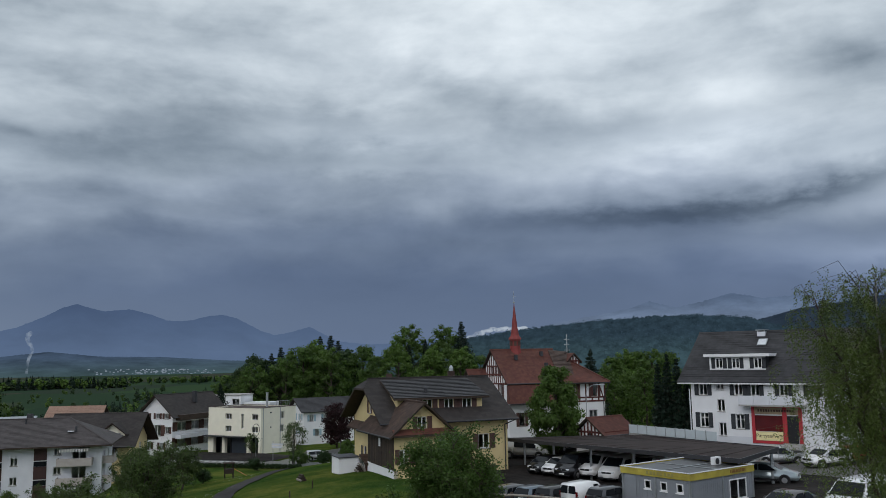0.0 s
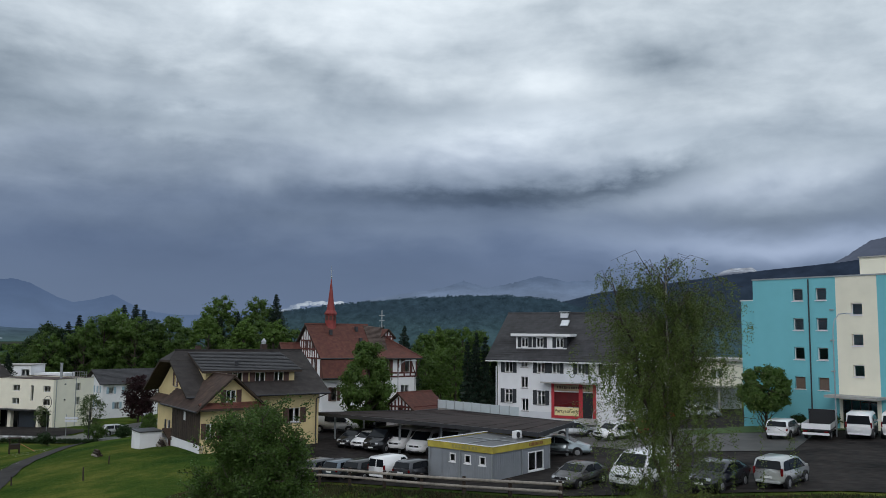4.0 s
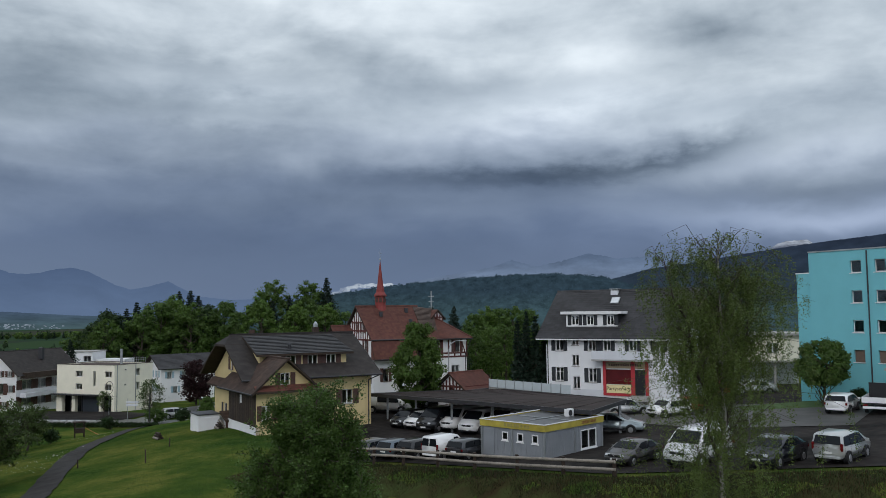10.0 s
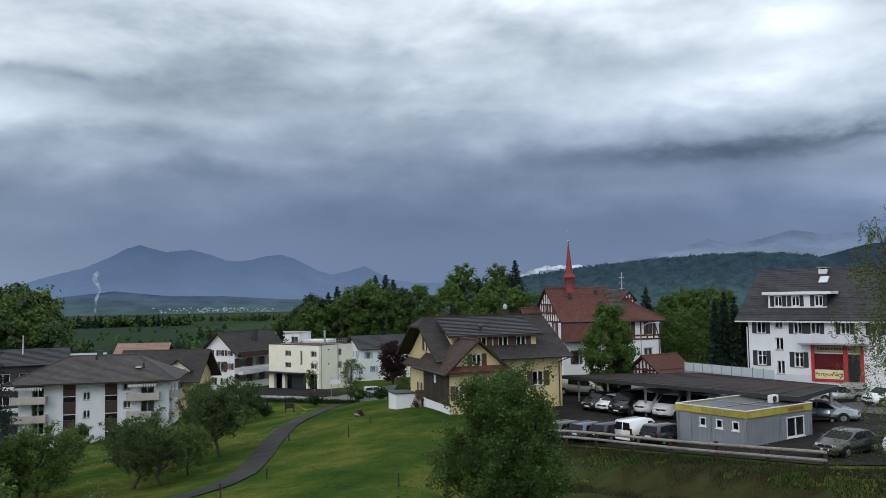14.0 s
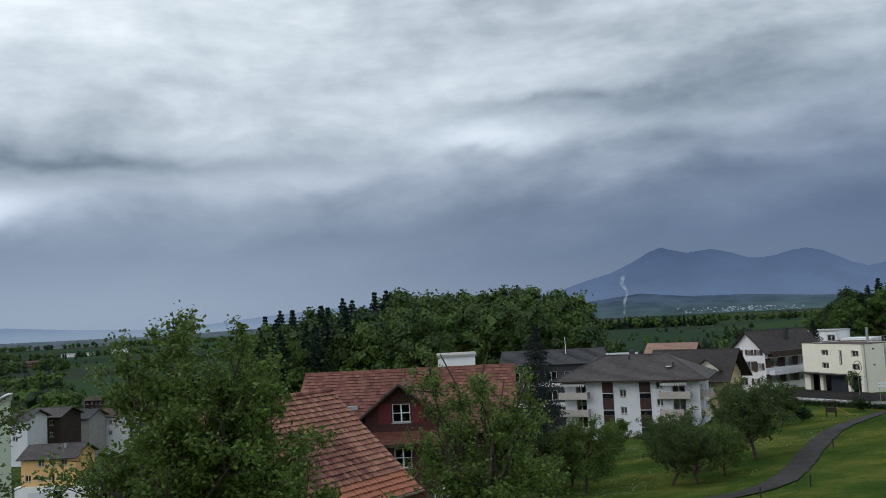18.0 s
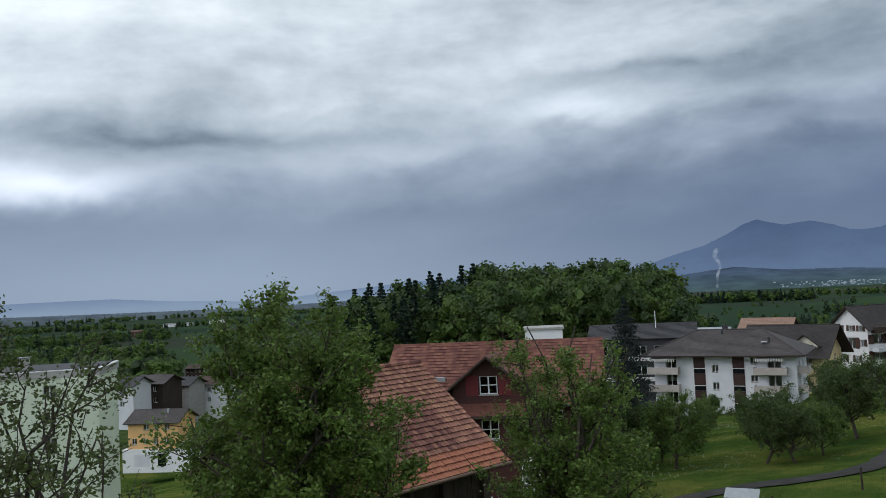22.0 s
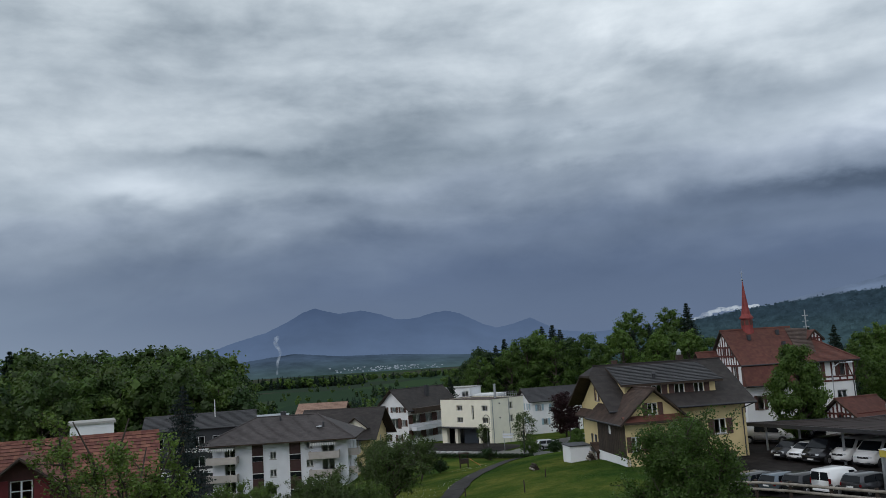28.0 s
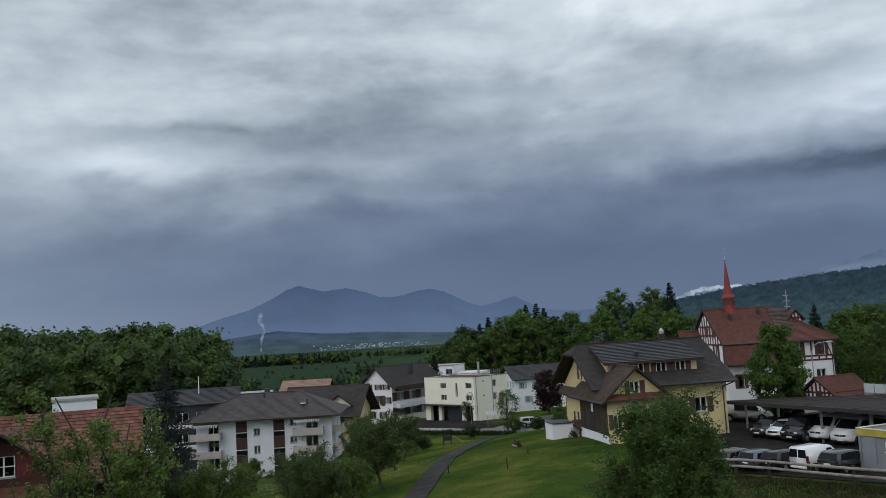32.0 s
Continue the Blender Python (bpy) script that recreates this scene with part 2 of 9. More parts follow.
M_WHITE = mat("white_render", (0.74, 0.74, 0.75), 0.85, 0.05, 0.9, 0.1)
M_GREYW = mat("grey_white_render", (0.62, 0.63, 0.66), 0.85, 0.07, 0.7, 0.1)
M_CREAM = mat("cream_render", (0.80, 0.76, 0.62), 0.85, 0.06, 0.6, 0.1)
M_YELLOW = mat("yellow_render", (0.60, 0.48, 0.25), 0.85, 0.09, 0.8, 0.1)
M_BLUE = mat("turquoise_render", (0.17, 0.48, 0.54), 0.85, 0.05, 0.5, 0.1)
M_GREENW = mat("pale_green_render", (0.60, 0.66, 0.52), 0.85, 0.05, 0.5, 0.1)
M_ORANGE = mat("apricot_render", (0.72, 0.44, 0.19), 0.85, 0.06, 0.6)
M_RED = mat("red_paint", (0.45, 0.035, 0.045), 0.5, 0.08, 1.0)
M_FRAME = mat("white_window_frame", (0.72, 0.72, 0.72), 0.5, 0.04, 3)
M_SHUT = mat("dark_shutter_paint", (0.018, 0.021, 0.026), 0.6, 0.15, 3)
M_SHUTB = mat("brown_shutter_paint", (0.07, 0.03, 0.022), 0.6, 0.15, 3)
M_SHUTL = mat("blue_grey_shutter_paint", (0.30, 0.42, 0.48), 0.6, 0.1, 3)
M_GLASS = glass_mat("window_glass")
M_ROOFG = mat("grey_roof_tile", (0.046, 0.045, 0.048), 0.7, 0.22, 2.0, 0.3, island=0.18)
M_ROOFD = mat("dark_brown_roof_tile", (0.034, 0.028, 0.026), 0.75, 0.25, 2.0, 0.3, island=0.22)
M_ROOFB = mat("mossy_brown_roof_tile", (0.062, 0.037, 0.027), 0.8, 0.4, 1.5, 0.3, island=0.25)
M_ROOFR = mat("rust_red_roof_tile", (0.108, 0.037, 0.026), 0.75, 0.2, 1.5, 0.3, island=0.16)
M_ROOFT = mat("weathered_terracotta_tile", (0.230, 0.098, 0.070), 0.85, 0.25, 2.5, 0.3, rand=0.42, island=0.28)
M_ROOFN = mat("new_orange_tile", (0.34, 0.125, 0.068), 0.75, 0.08, 2.5, 0.2, rand=0.06, island=0.05)
M_ROOFC = mat("dull_red_chalet_tile", (0.165, 0.064, 0.046), 0.85, 0.25, 2.0, 0.3, island=0.3)
M_ROOFK = mat("apartment_roof_tile", (0.068, 0.058, 0.057), 0.75, 0.2, 2.0, 0.3, island=0.15)
M_WOODD = mat("dark_weathered_wood", (0.040, 0.026, 0.018), 0.8, 0.35, 4.0, 0.3, rand=0.3)
M_WOODR = mat("red_brown_stained_wood", (0.052, 0.015, 0.012), 0.7, 0.25, 4.0, 0.3)
M_TIMBER = mat("half_timber_beam", (0.10, 0.03, 0.025), 0.75, 0.2, 4.0, 0.2)
M_WOODL = mat("grey_fence_wood", (0.27, 0.24, 0.205), 0.85, 0.25, 5.0, 0.3)
M_CONC = mat("concrete", (0.34, 0.33, 0.31), 0.85, 0.15, 1.5, 0.2)
M_BALC = mat("balcony_concrete", (0.40, 0.36, 0.33), 0.85, 0.12, 1.5, 0.1)
M_METAL = mat("galvanised_steel", (0.38, 0.40, 0.41), 0.45, 0.12, 4.0, 0.0, metal=0.7)
M_DARKM = mat("dark_sheet_metal", (0.05, 0.05, 0.055), 0.5, 0.15, 3.0, 0.0, metal=0.3)
M_RUBBER = mat("black_rubber", (0.012, 0.012, 0.012), 0.8, 0.1, 5)
M_BLACK = mat("black_plastic", (0.015, 0.015, 0.017), 0.45, 0.1, 5)
M_RIM = mat("alloy_rim", (0.5, 0.5, 0.52), 0.3, 0.05, 5, metal=0.8)
M_CARGLASS = mat("tinted_car_glass", (0.010, 0.012, 0.015), 0.12, 0.05, 1, spec=0.18)
M_HEADL = mat("headlamp_lens", (0.62, 0.64, 0.66), 0.15, 0.1, 9, spec=0.8)
M_TAIL = mat("red_tail_lamp", (0.14, 0.007, 0.009), 0.25, 0.1, 9)
M_PLATE = mat("number_plate", (0.7, 0.7, 0.68), 0.5, 0.03, 9)
M_ASPH = mat("wet_asphalt", (0.025, 0.021, 0.0195), 0.85, 0.6, 1.6, 0.6, coarse=0.5, spec=0.1)
M_YARD = mat("damp_concrete_yard", (0.085, 0.080, 0.076), 0.6, 0.3, 0.5, 0.2, coarse=0.4, spec=0.3)
M_ROAD = mat("wet_road", (0.085, 0.084, 0.084), 0.32, 0.35, 0.3, 0.15, coarse=0.3, spec=0.35)
M_PATH = mat("dark_gravel_path", (0.048, 0.045, 0.043), 0.9, 0.3, 1.2, 0.3, spec=0.1)
M_MARK = mat("white_road_paint", (0.55, 0.55, 0.55), 0.6, 0.2, 2)
M_BARK = mat("bark", (0.055, 0.043, 0.033), 0.9, 0.35, 5, 0.5)
M_BIRCHB = mat("birch_bark", (0.30, 0.28, 0.25), 0.8, 0.5, 4, 0.3, tint=(0.05, 0.045, 0.04))


# ---- building blocks ----
def part(name, bm, material, parent=None, label=""):
    me = bpy.data.meshes.new(name)
    bm.to_mesh(me)
    bm.free()
    me.materials.append(material)
    ob = new(name, me)
    if parent is not None:
        ob.parent = parent
    if label:
        ob["label"] = label
    return ob


def shared(name, me, parent, m):
    ob = new(name, me)
    ob.parent = parent
    ob.matrix_basis = m
    return ob


def thing(name, label, category, m=None, group="", kind=""):
    ob = new(name)
    if m is not None:
        ob.matrix_world = m
    return tagged(ob, label, category, group, kind)


def heading(x, y, z, deg):
    """A frame at a place: local x runs along the heading (degrees from east), y away to its left, z up."""
    return pose(x, y, z, 0, 0, deg)


def box(bm, x0, x1, y0, y1, z0, z1, m=None):
    vs = [bm.verts.new((x, y, z)) for z in (z0, z1) for y in (y0, y1) for x in (x0, x1)]
    for f in ((0, 2, 3, 1), (4, 5, 7, 6), (0, 1, 5, 4), (1, 3, 7, 5), (3, 2, 6, 7), (2, 0, 4, 6)):
        bm.faces.new([vs[i] for i in f])
    if m is not None:
        bmesh.ops.transform(bm, matrix=m, verts=vs)
    return vs


def bx(x0, x1, y0, y1, z0, z1, bevel=0.0):
    bm = bmesh.new()
    box(bm, x0, x1, y0, y1, z0, z1)
    if bevel:
        bmesh.ops.bevel(bm, geom=bm.edges[:], offset=bevel, segments=2, affect="EDGES")
    return bm


def prism(bm, pts, y0, y1):
    """A polygon in x, z drawn out from y0 to y1."""
    a = [bm.verts.new((x, y0, z)) for x, z in pts]
    b = [bm.verts.new((x, y1, z)) for x, z in pts]
    bm.faces.new(a)
    bm.faces.new(b[::-1])
    for i in range(len(pts)):
        j = (i + 1) % len(pts)
        bm.faces.new((a[j], a[i], b[i], b[j]))
    return a + b


def tube(bm, p0, p1, r0, r1, sides=8):
    p0, p1 = Vector(p0), Vector(p1)
    d = p1 - p0
    if d.length < 1e-5:
        return
    q = d.to_track_quat("Z", "Y").to_matrix()
    rings = []
    for p, r in ((p0, r0), (p1, r1)):
        rings.append([bm.verts.new(p + q @ Vector((r * math.cos(6.2832 * k / sides), r * math.sin(6.2832 * k / sides), 0))) for k in range(sides)])
    for k in range(sides):
        bm.faces.new((rings[0][k], rings[0][(k + 1) % sides], rings[1][(k + 1) % sides], rings[1][k]))
    bm.faces.new(rings[0][::-1])
    bm.faces.new(rings[1])


def profile_h(profile, x):
    for (xa, za), (xb, zb) in zip(profile, profile[1:]):
        if xa <= x <= xb:
            return za + (zb - za) * (x - xa) / (xb - xa)
    return profile[-1][1]


def wall_bm(length, z0, top, openings, thick=0.3):
    """A wall along x from 0 to length, its face at y = 0 and its back at y = thick, open where the openings (x0, x1, z0, z1) are. top: a height or a profile."""
    profile = [(0, top), (length, top)] if isinstance(top, (int, float)) else top
    xs = sorted({0.0, float(length)} | {x for o in openings for x in o[:2]} | {p[0] for p in profile})
    bm = bmesh.new()
    for xa, xb in zip(xs, xs[1:]):
        if xb - xa < 1e-4:
            continue
        holes = sorted((o[2], o[3]) for o in openings if o[0] <= xa + 1e-4 and o[1] >= xb - 1e-4)
        z, spans = z0, []
        for h0, h1 in holes:
            spans.append((z, h0))
            z = h1
        spans.append((z, None))
        for a, b in spans:
            ta = b if b is not None else profile_h(profile, xa)
            tb = b if b is not None else profile_h(profile, xb)
            if max(ta, tb) - a > 1e-3:
                prism(bm, [(xa, a), (xb, a), (xb, max(tb, a)), (xa, max(ta, a))], 0, thick)
    bmesh.ops.remove_doubles(bm, verts=bm.verts[:], dist=1e-4)
    return bm


def window(parent, m, w, h, frame_m=None, shutters=None, mullions=1, transom=0.0, sill=True, depth=0.12, blind=None):
    """A window in an opening whose lower left corner is at the frame m: frame, pane, sill, shutters."""
    frame_m = frame_m or M_FRAME
    win = new("window")
    win.parent, win.matrix_basis = parent, m
    t = 0.07
    bm = bmesh.new()
    box(bm, 0, t, depth, depth + 0.06, 0, h)
    box(bm, w - t, w, depth, depth + 0.06, 0, h)
    box(bm, t, w - t, depth, depth + 0.06, 0, t)
    box(bm, t, w - t, depth, depth + 0.06, h - t, h)
    for k in range(mullions):
        x = w * (k + 1) / (mullions + 1)
        box(bm, x - 0.05, x + 0.05, depth + 0.001, depth + 0.059, t, h - t)
    if transom:
        box(bm, t, w - t, depth + 0.002, depth + 0.058, h * transom - 0.03, h * transom + 0.03)
    part("frame", bm, frame_m, win)
    pane = part("pane", bx(t * 0.5, w - t * 0.5, depth + 0.025, depth + 0.035, t * 0.5, h - t * 0.5), M_GLASS, win)
    pane.visible_shadow = False
    if blind:
        part("blind", bx(t * 0.4, w - t * 0.4, depth - 0.03, depth - 0.01, h * 0.02, h * 0.98), blind, win, "closed brown roller blind")
    if sill:
        part("sill", bx(-0.06, w + 0.06, -0.06, depth, -0.07, 0.0), M_CONC if sill is True else sill, win)
    if shutters:
        sw = w * 0.5
        for x0 in (-sw - 0.02, w + 0.02):
            # one louvred leaf: a zigzag front on a flat back
            pts, z, n = [(-0.005, -0.02)], -0.02, max(6, int(h / 0.1))
            for k in range(n):
                pts += [(-0.05, -0.02 + (h + 0.04) * k / n), (-0.028, -0.02 + (h + 0.04) * (k + 0.92) / n)]
            pts.append((-0.005, h + 0.02))
            bm = bmesh.new()
            for v in prism(bm, pts, x0, x0 + sw):
                v.co = (v.co.y, v.co.x, v.co.z)
            bmesh.ops.recalc_face_normals(bm, faces=bm.faces[:])
            part("shutter", bm, shutters, win)
    return win


def wall_with_windows(parent, m, length, z0, top, wins, material, thick=0.3, name="wall", **kw):
    """wins: rows of x0, z0, w, h and a dict of window options."""
    ops = [(x, x + w, z, z + h) for x, z, w, h, _ in wins]
    wall = part(name, wall_bm(length, z0, top, ops, thick), material, parent)
    wall.matrix_basis = m
    for x, z, w, h, opt in wins:
        window(parent, m @ Matrix.Translation((x, 0, z)), w, h, **{**kw, **opt})
    return wall


def tiled_slope(bm, a, b, c, d, row=0.34, col=0.6, lift=0.085, jitter=0.0):
    """Overlapping tile courses on a roof slope: a, b along the eave, d, c along the ridge above them."""
    a, b, c, d = Vector(a), Vector(b), Vector(c), Vector(d)
    nrm = (b - a).cross(d - a).normalized()
    rows = max(2, int(round((((d - a).length + (c - b).length) / 2) / row)))
    for r in range(rows):
        f0, f1 = r / rows, min(1.0, (r + 1.15) / rows)
        p0, p1, q0, q1 = a.lerp(d, f0), b.lerp(c, f0), a.lerp(d, f1), b.lerp(c, f1)
        width = (p1 - p0).length
        cols = max(1, int(round(width / col)))
        for k in range(cols):
            u0, u1 = k / cols, (k + 1) / cols
            j = random.uniform(0, jitter)
            lo, hi, back = nrm * (lift + j), nrm * 0.012, 0.22 * (f1 - f0)
            vs = [bm.verts.new(v) for v in (p0.lerp(p1, u0) + lo, p0.lerp(p1, u1) + lo, q0.lerp(q1, u1) + hi, q0.lerp(q1, u0) + hi,
                                            a.lerp(d, f0 + back).lerp(b.lerp(c, f0 + back), u0), a.lerp(d, f0 + back).lerp(b.lerp(c, f0 + back), u1))]
            bm.faces.new(vs[:4])
            bm.faces.new((vs[4], vs[5], vs[1], vs[0]))


def slab(bm, pts, thick):
    """A plate under the polygon pts, thick downwards."""
    top = [bm.verts.new(p) for p in pts]
    low = [bm.verts.new((p[0], p[1], p[2] - thick)) for p in pts]
    bm.faces.new(top)
    bm.faces.new(low[::-1])
    for i in range(len(pts)):
        j = (i + 1) % len(pts)
        bm.faces.new((top[j], top[i], low[i], low[j]))


def roof_slope(parent, a, b, c, d, tiles, deck=None, row=0.34, col=0.6, thick=0.16, name="roof_slope", jitter=0.01):
    """One slope: a deck with a tiled skin on it as its part."""
    bm = bmesh.new()
    slab(bm, [a, b, c, d], thick)
    s = part(name, bm, deck or M_WOODD, parent)
    bm = bmesh.new()
    tiled_slope(bm, a, b, c, d, row, col, 0.035 if tiles in (M_ROOFK, M_ROOFD, M_ROOFB, M_ROOFR) else 0.06, jitter)
    t = part("tiles", bm, tiles, s)
    t["kind"] = "stuff"
    return s


def gable_roof(parent, x0, x1, y0, y1, eave, ridge, tiles, over=0.5, gover=0.5, row=0.34, col=0.6, deck=None):
    """Ridge along x at the middle of y0..y1; eave: the height over the wall's top edge."""
    ym, half = (y0 + y1) / 2, (y1 - y0) / 2
    k = (ridge - eave) / half
    lo = eave - over * k
    xa, xb = x0 - gover, x1 + gover
    roof_slope(parent, (xa, y0 - over, lo), (xb, y0 - over, lo), (xb, ym, ridge), (xa, ym, ridge), tiles, deck, row, col)
    roof_slope(parent, (xb, y1 + over, lo), (xa, y1 + over, lo), (xa, ym, ridge), (xb, ym, ridge), tiles, deck, row, col)
    bm = bmesh.new()
    n = max(3, int((xb - xa) / 0.4))
    for i in range(n):
        u0, u1 = xa + (xb - xa) * i / n, xa + (xb - xa) * (i + 1.1) / n
        prism_pts = [(-0.16, -0.05), (0.16, -0.05), (0.09, 0.09), (-0.09, 0.09)]
        vs = [bm.verts.new((u, ym + p, ridge + q)) for u in (u0, min(u1, xb)) for p, q in prism_pts]
        for i0, i1 in ((0, 1), (1, 2), (2, 3), (3, 0)):
            bm.faces.new((vs[i0], vs[i1], vs[4 + i1], vs[4 + i0]))
        bm.faces.new(vs[:4][::-1])
        bm.faces.new(vs[4:])
    part("ridge_tiles", bm, tiles, parent)
    for yy in (y0 - over - 0.07, y1 + over - 0.05):
        bm = bmesh.new()
        tube(bm, (xa, yy, lo - 0.03), (xb, yy, lo - 0.03), 0.075, 0.075, 8)
        part("gutter", bm, M_DARKM, parent)


def chimney(parent, x, y, z0, z1, w=0.6, m=None, cap=True):
    bm = bx(x - w / 2, x + w / 2, y - w / 2, y + w / 2, z0, z1)
    c = part("chimney", bm, m or M_CONC, parent)
    if cap:
        bm = bmesh.new()
        box(bm, x - w * 0.62, x + w * 0.62, y - w * 0.62, y + w * 0.62, z1 + 0.12, z1 + 0.2)
        for sx in (-1, 1):
            for sy in (-1, 1):
                box(bm, x + sx * w * 0.4 - 0.04, x + sx * w * 0.4 + 0.04, y + sy * w * 0.4 - 0.04, y + sy * w * 0.4 + 0.04, z1, z1 + 0.12)
        part("chimney_cap", bm, M_METAL, c)


def polar(az, d, z=0.0):
    return (-d * math.sin(radians(az)), d * math.cos(radians(az)), z)


# ---- ground ----
def smooth(a, b, v):
    t = min(1.0, max(0.0, (v - a) / (b - a)))
    return t * t * (3 - 2 * t)


def rail_line(x):
    """Where the car park's guard rail runs."""
    if x < 5:
        return 57.0 - (x - 5) * 0.4
    return 57.0 - (x - 5) * 1.27 if x < 16 else 43.0 - (x - 16) * 0.47


def ground_z(x, y):
    soft = 8 * math.log1p(math.exp(max(-30.0, min(30.0, -x / 8)))) if x > -200 else -x
    z = 0.4 - 0.4 * smooth(41, 59, y) - 0.16 * soft
    z = max(z, -24.0)
    z -= 0.0336 * max(0.0, min(y, 232.0) - 76)
    # the car park tilts down towards the farmhouse
    lot = max(-1.9, min(0.6, 0.9 + 0.055 * x - 0.05 * y))
    w = smooth(-8, 3, x) * (1 - smooth(86, 96, y))
    z = z * (1 - w) + lot * w
    # the bank below the guard rail
    ahead = rail_line(x) - y
    z -= 1.5 * smooth(0.3, 6.2, ahead) * smooth(-6, 2, x)
    z -= 0.6 * smooth(18, 40, ahead) * smooth(-30, -5, x)
    # the level crossing in front of the cream building
    r = math.hypot(x, y)
    az = math.degrees(math.atan2(-x, y))
    w = smooth(98, 118, r) * (1 - smooth(165, 230, r)) * smooth(2.5, 6.5, az) * (1 - smooth(17, 23, az))
    z = z * (1 - w) + (-5.9 - 0.032 * (r - 105)) * w
    # down to the plain
    far = smooth(205, 800, r)
    z = z * (1 - far) - 34.0 * far
    z += (noise.noise(Vector((x, y, 0)) * 0.045)) * 0.35 * (1 - far) * smooth(-2, -14, x)
    return z


def sheet(name, pts, dz, material, parent=None, res=2.0, label="", category="", kind="structure", thick=0.0):
    """A piece of paving that follows the ground inside the polygon pts."""
    bm = bmesh.new()
    vs = [bm.verts.new((x, y, 0)) for x, y in pts]
    bm.faces.new(vs)
    xs, ys = [p[0] for p in pts], [p[1] for p in pts]
    for axis, lo, hi in ((0, min(xs), max(xs)), (1, min(ys), max(ys))):
        n = max(1, int((hi - lo) / res))
        for k in range(1, n):
            co = [0, 0, 0]
            co[axis] = lo + (hi - lo) * k / n
            no = [0, 0, 0]
            no[axis] = 1
            bmesh.ops.bisect_plane(bm, geom=bm.verts[:] + bm.edges[:] + bm.faces[:], plane_co=co, plane_no=no)
    for v in bm.verts:
        v.co.z = ground_z(v.co.x, v.co.y) + dz
    bmesh.ops.recalc_face_normals(bm, faces=bm.faces[:])
    ob = part(name, bm, material, parent)
    if not ob.data.polygons or ob.data.polygons[0].normal.z < 0:
        ob.data.flip_normals()
    return tagged(ob, label, category, kind=kind)


def ground_material():
    m = bpy.data.materials.new("meadow_and_fields")
    m.use_nodes = True
    n, l = m.node_tree.nodes, m.node_tree.links
    p = n["Principled BSDF"]
    tc = n.new("ShaderNodeTexCoord")

    def tex(scale, detail=5.0, rough=0.6):
        t = n.new("ShaderNodeTexNoise")
        t.inputs["Scale"].default_value, t.inputs["Detail"].default_value, t.inputs["Roughness"].default_value = scale, detail, rough
        l.new(tc.outputs["Object"], t.inputs["Vector"])
        return t.outputs["Fac"]

    def ramp(src, stops):
        r = n.new("ShaderNodeValToRGB")
        while len(r.color_ramp.elements) < len(stops):
            r.color_ramp.elements.new(0.5)
        for e, (q, c) in zip(r.color_ramp.elements, stops):
            e.position, e.color = q, (*c, 1)
        l.new(src, r.inputs[0])
        return r.outputs[0]

    def mix(f, a, b, blend="MIX"):
        x = n.new("ShaderNodeMixRGB")
        x.blend_type = blend
        for i, v in enumerate((f, a, b)):
            if isinstance(v, float):
                x.inputs[i].default_value = v
            elif isinstance(v, tuple):
                x.inputs[i].default_value = (*v, 1)
            else:
                l.new(v, x.inputs[i])
        return x.outputs[0]

    grass = ramp(tex(0.15, 9, 0.70), [(0.36, (0.026, 0.056, 0.014)), (0.49, (0.050, 0.082, 0.018)), (0.61, (0.105, 0.120, 0.030))])
    blades = ramp(tex(5.0, 8, 0.75), [(0.3, (0.5, 0.5, 0.48)), (0.7, (1.4, 1.35, 1.25))])
    grass = mix(0.75, grass, blades, "MULTIPLY")
    dry = ramp(tex(0.8, 7, 0.7), [(0.60, (0, 0, 0)), (0.74, (1, 1, 1))])
    bw = n.new("ShaderNodeRGBToBW")
    l.new(dry, bw.inputs[0])
    half = n.new("ShaderNodeMath")
    half.operation = "MULTIPLY"
    half.inputs[1].default_value = 0.45
    l.new(bw.outputs[0], half.inputs[0])
    grass = mix(half.outputs[0], grass, (0.14, 0.125, 0.040))
    # the plain: a patchwork of fields
    vo = n.new("ShaderNodeTexVoronoi")
    vo.inputs["Scale"].default_value = 0.006
    mp = n.new("ShaderNodeMapping")
    mp.inputs["Scale"].default_value = (1.0, 0.45, 1.0)
    l.new(tc.outputs["Object"], mp.inputs["Vector"])
    l.new(mp.outputs[0], vo.inputs["Vector"])
    sp = n.new("ShaderNodeSeparateXYZ")
    l.new(vo.outputs["Color"], sp.inputs[0])
    fields = ramp(sp.outputs[0], [(0.1, (0.028, 0.048, 0.030)), (0.35, (0.038, 0.064, 0.032)), (0.55, (0.026, 0.044, 0.030)), (0.75, (0.050, 0.054, 0.040)), (0.95, (0.036, 0.062, 0.032))])
    ln = n.new("ShaderNodeVectorMath")
    ln.operation = "LENGTH"
    l.new(tc.outputs["Object"], ln.inputs[0])
    mr = n.new("ShaderNodeMapRange")
    mr.inputs["From Min"].default_value, mr.inputs["From Max"].default_value = 190, 300
    l.new(ln.outputs["Value"], mr.inputs["Value"])
    l.new(mix(mr.outputs[0], grass, fields), p.inputs["Base Color"])
    p.inputs["Roughness"].default_value, p.inputs["Specular IOR Level"].default_value = 0.9, 0.0
    bp = n.new("ShaderNodeBump")
    bp.inputs["Strength"].default_value, bp.inputs["Distance"].default_value = 0.6, 0.05
    l.new(tex(6.0, 8, 0.75), bp.inputs["Height"])
    l.new(bp.outputs[0], p.inputs["Normal"])
    return m


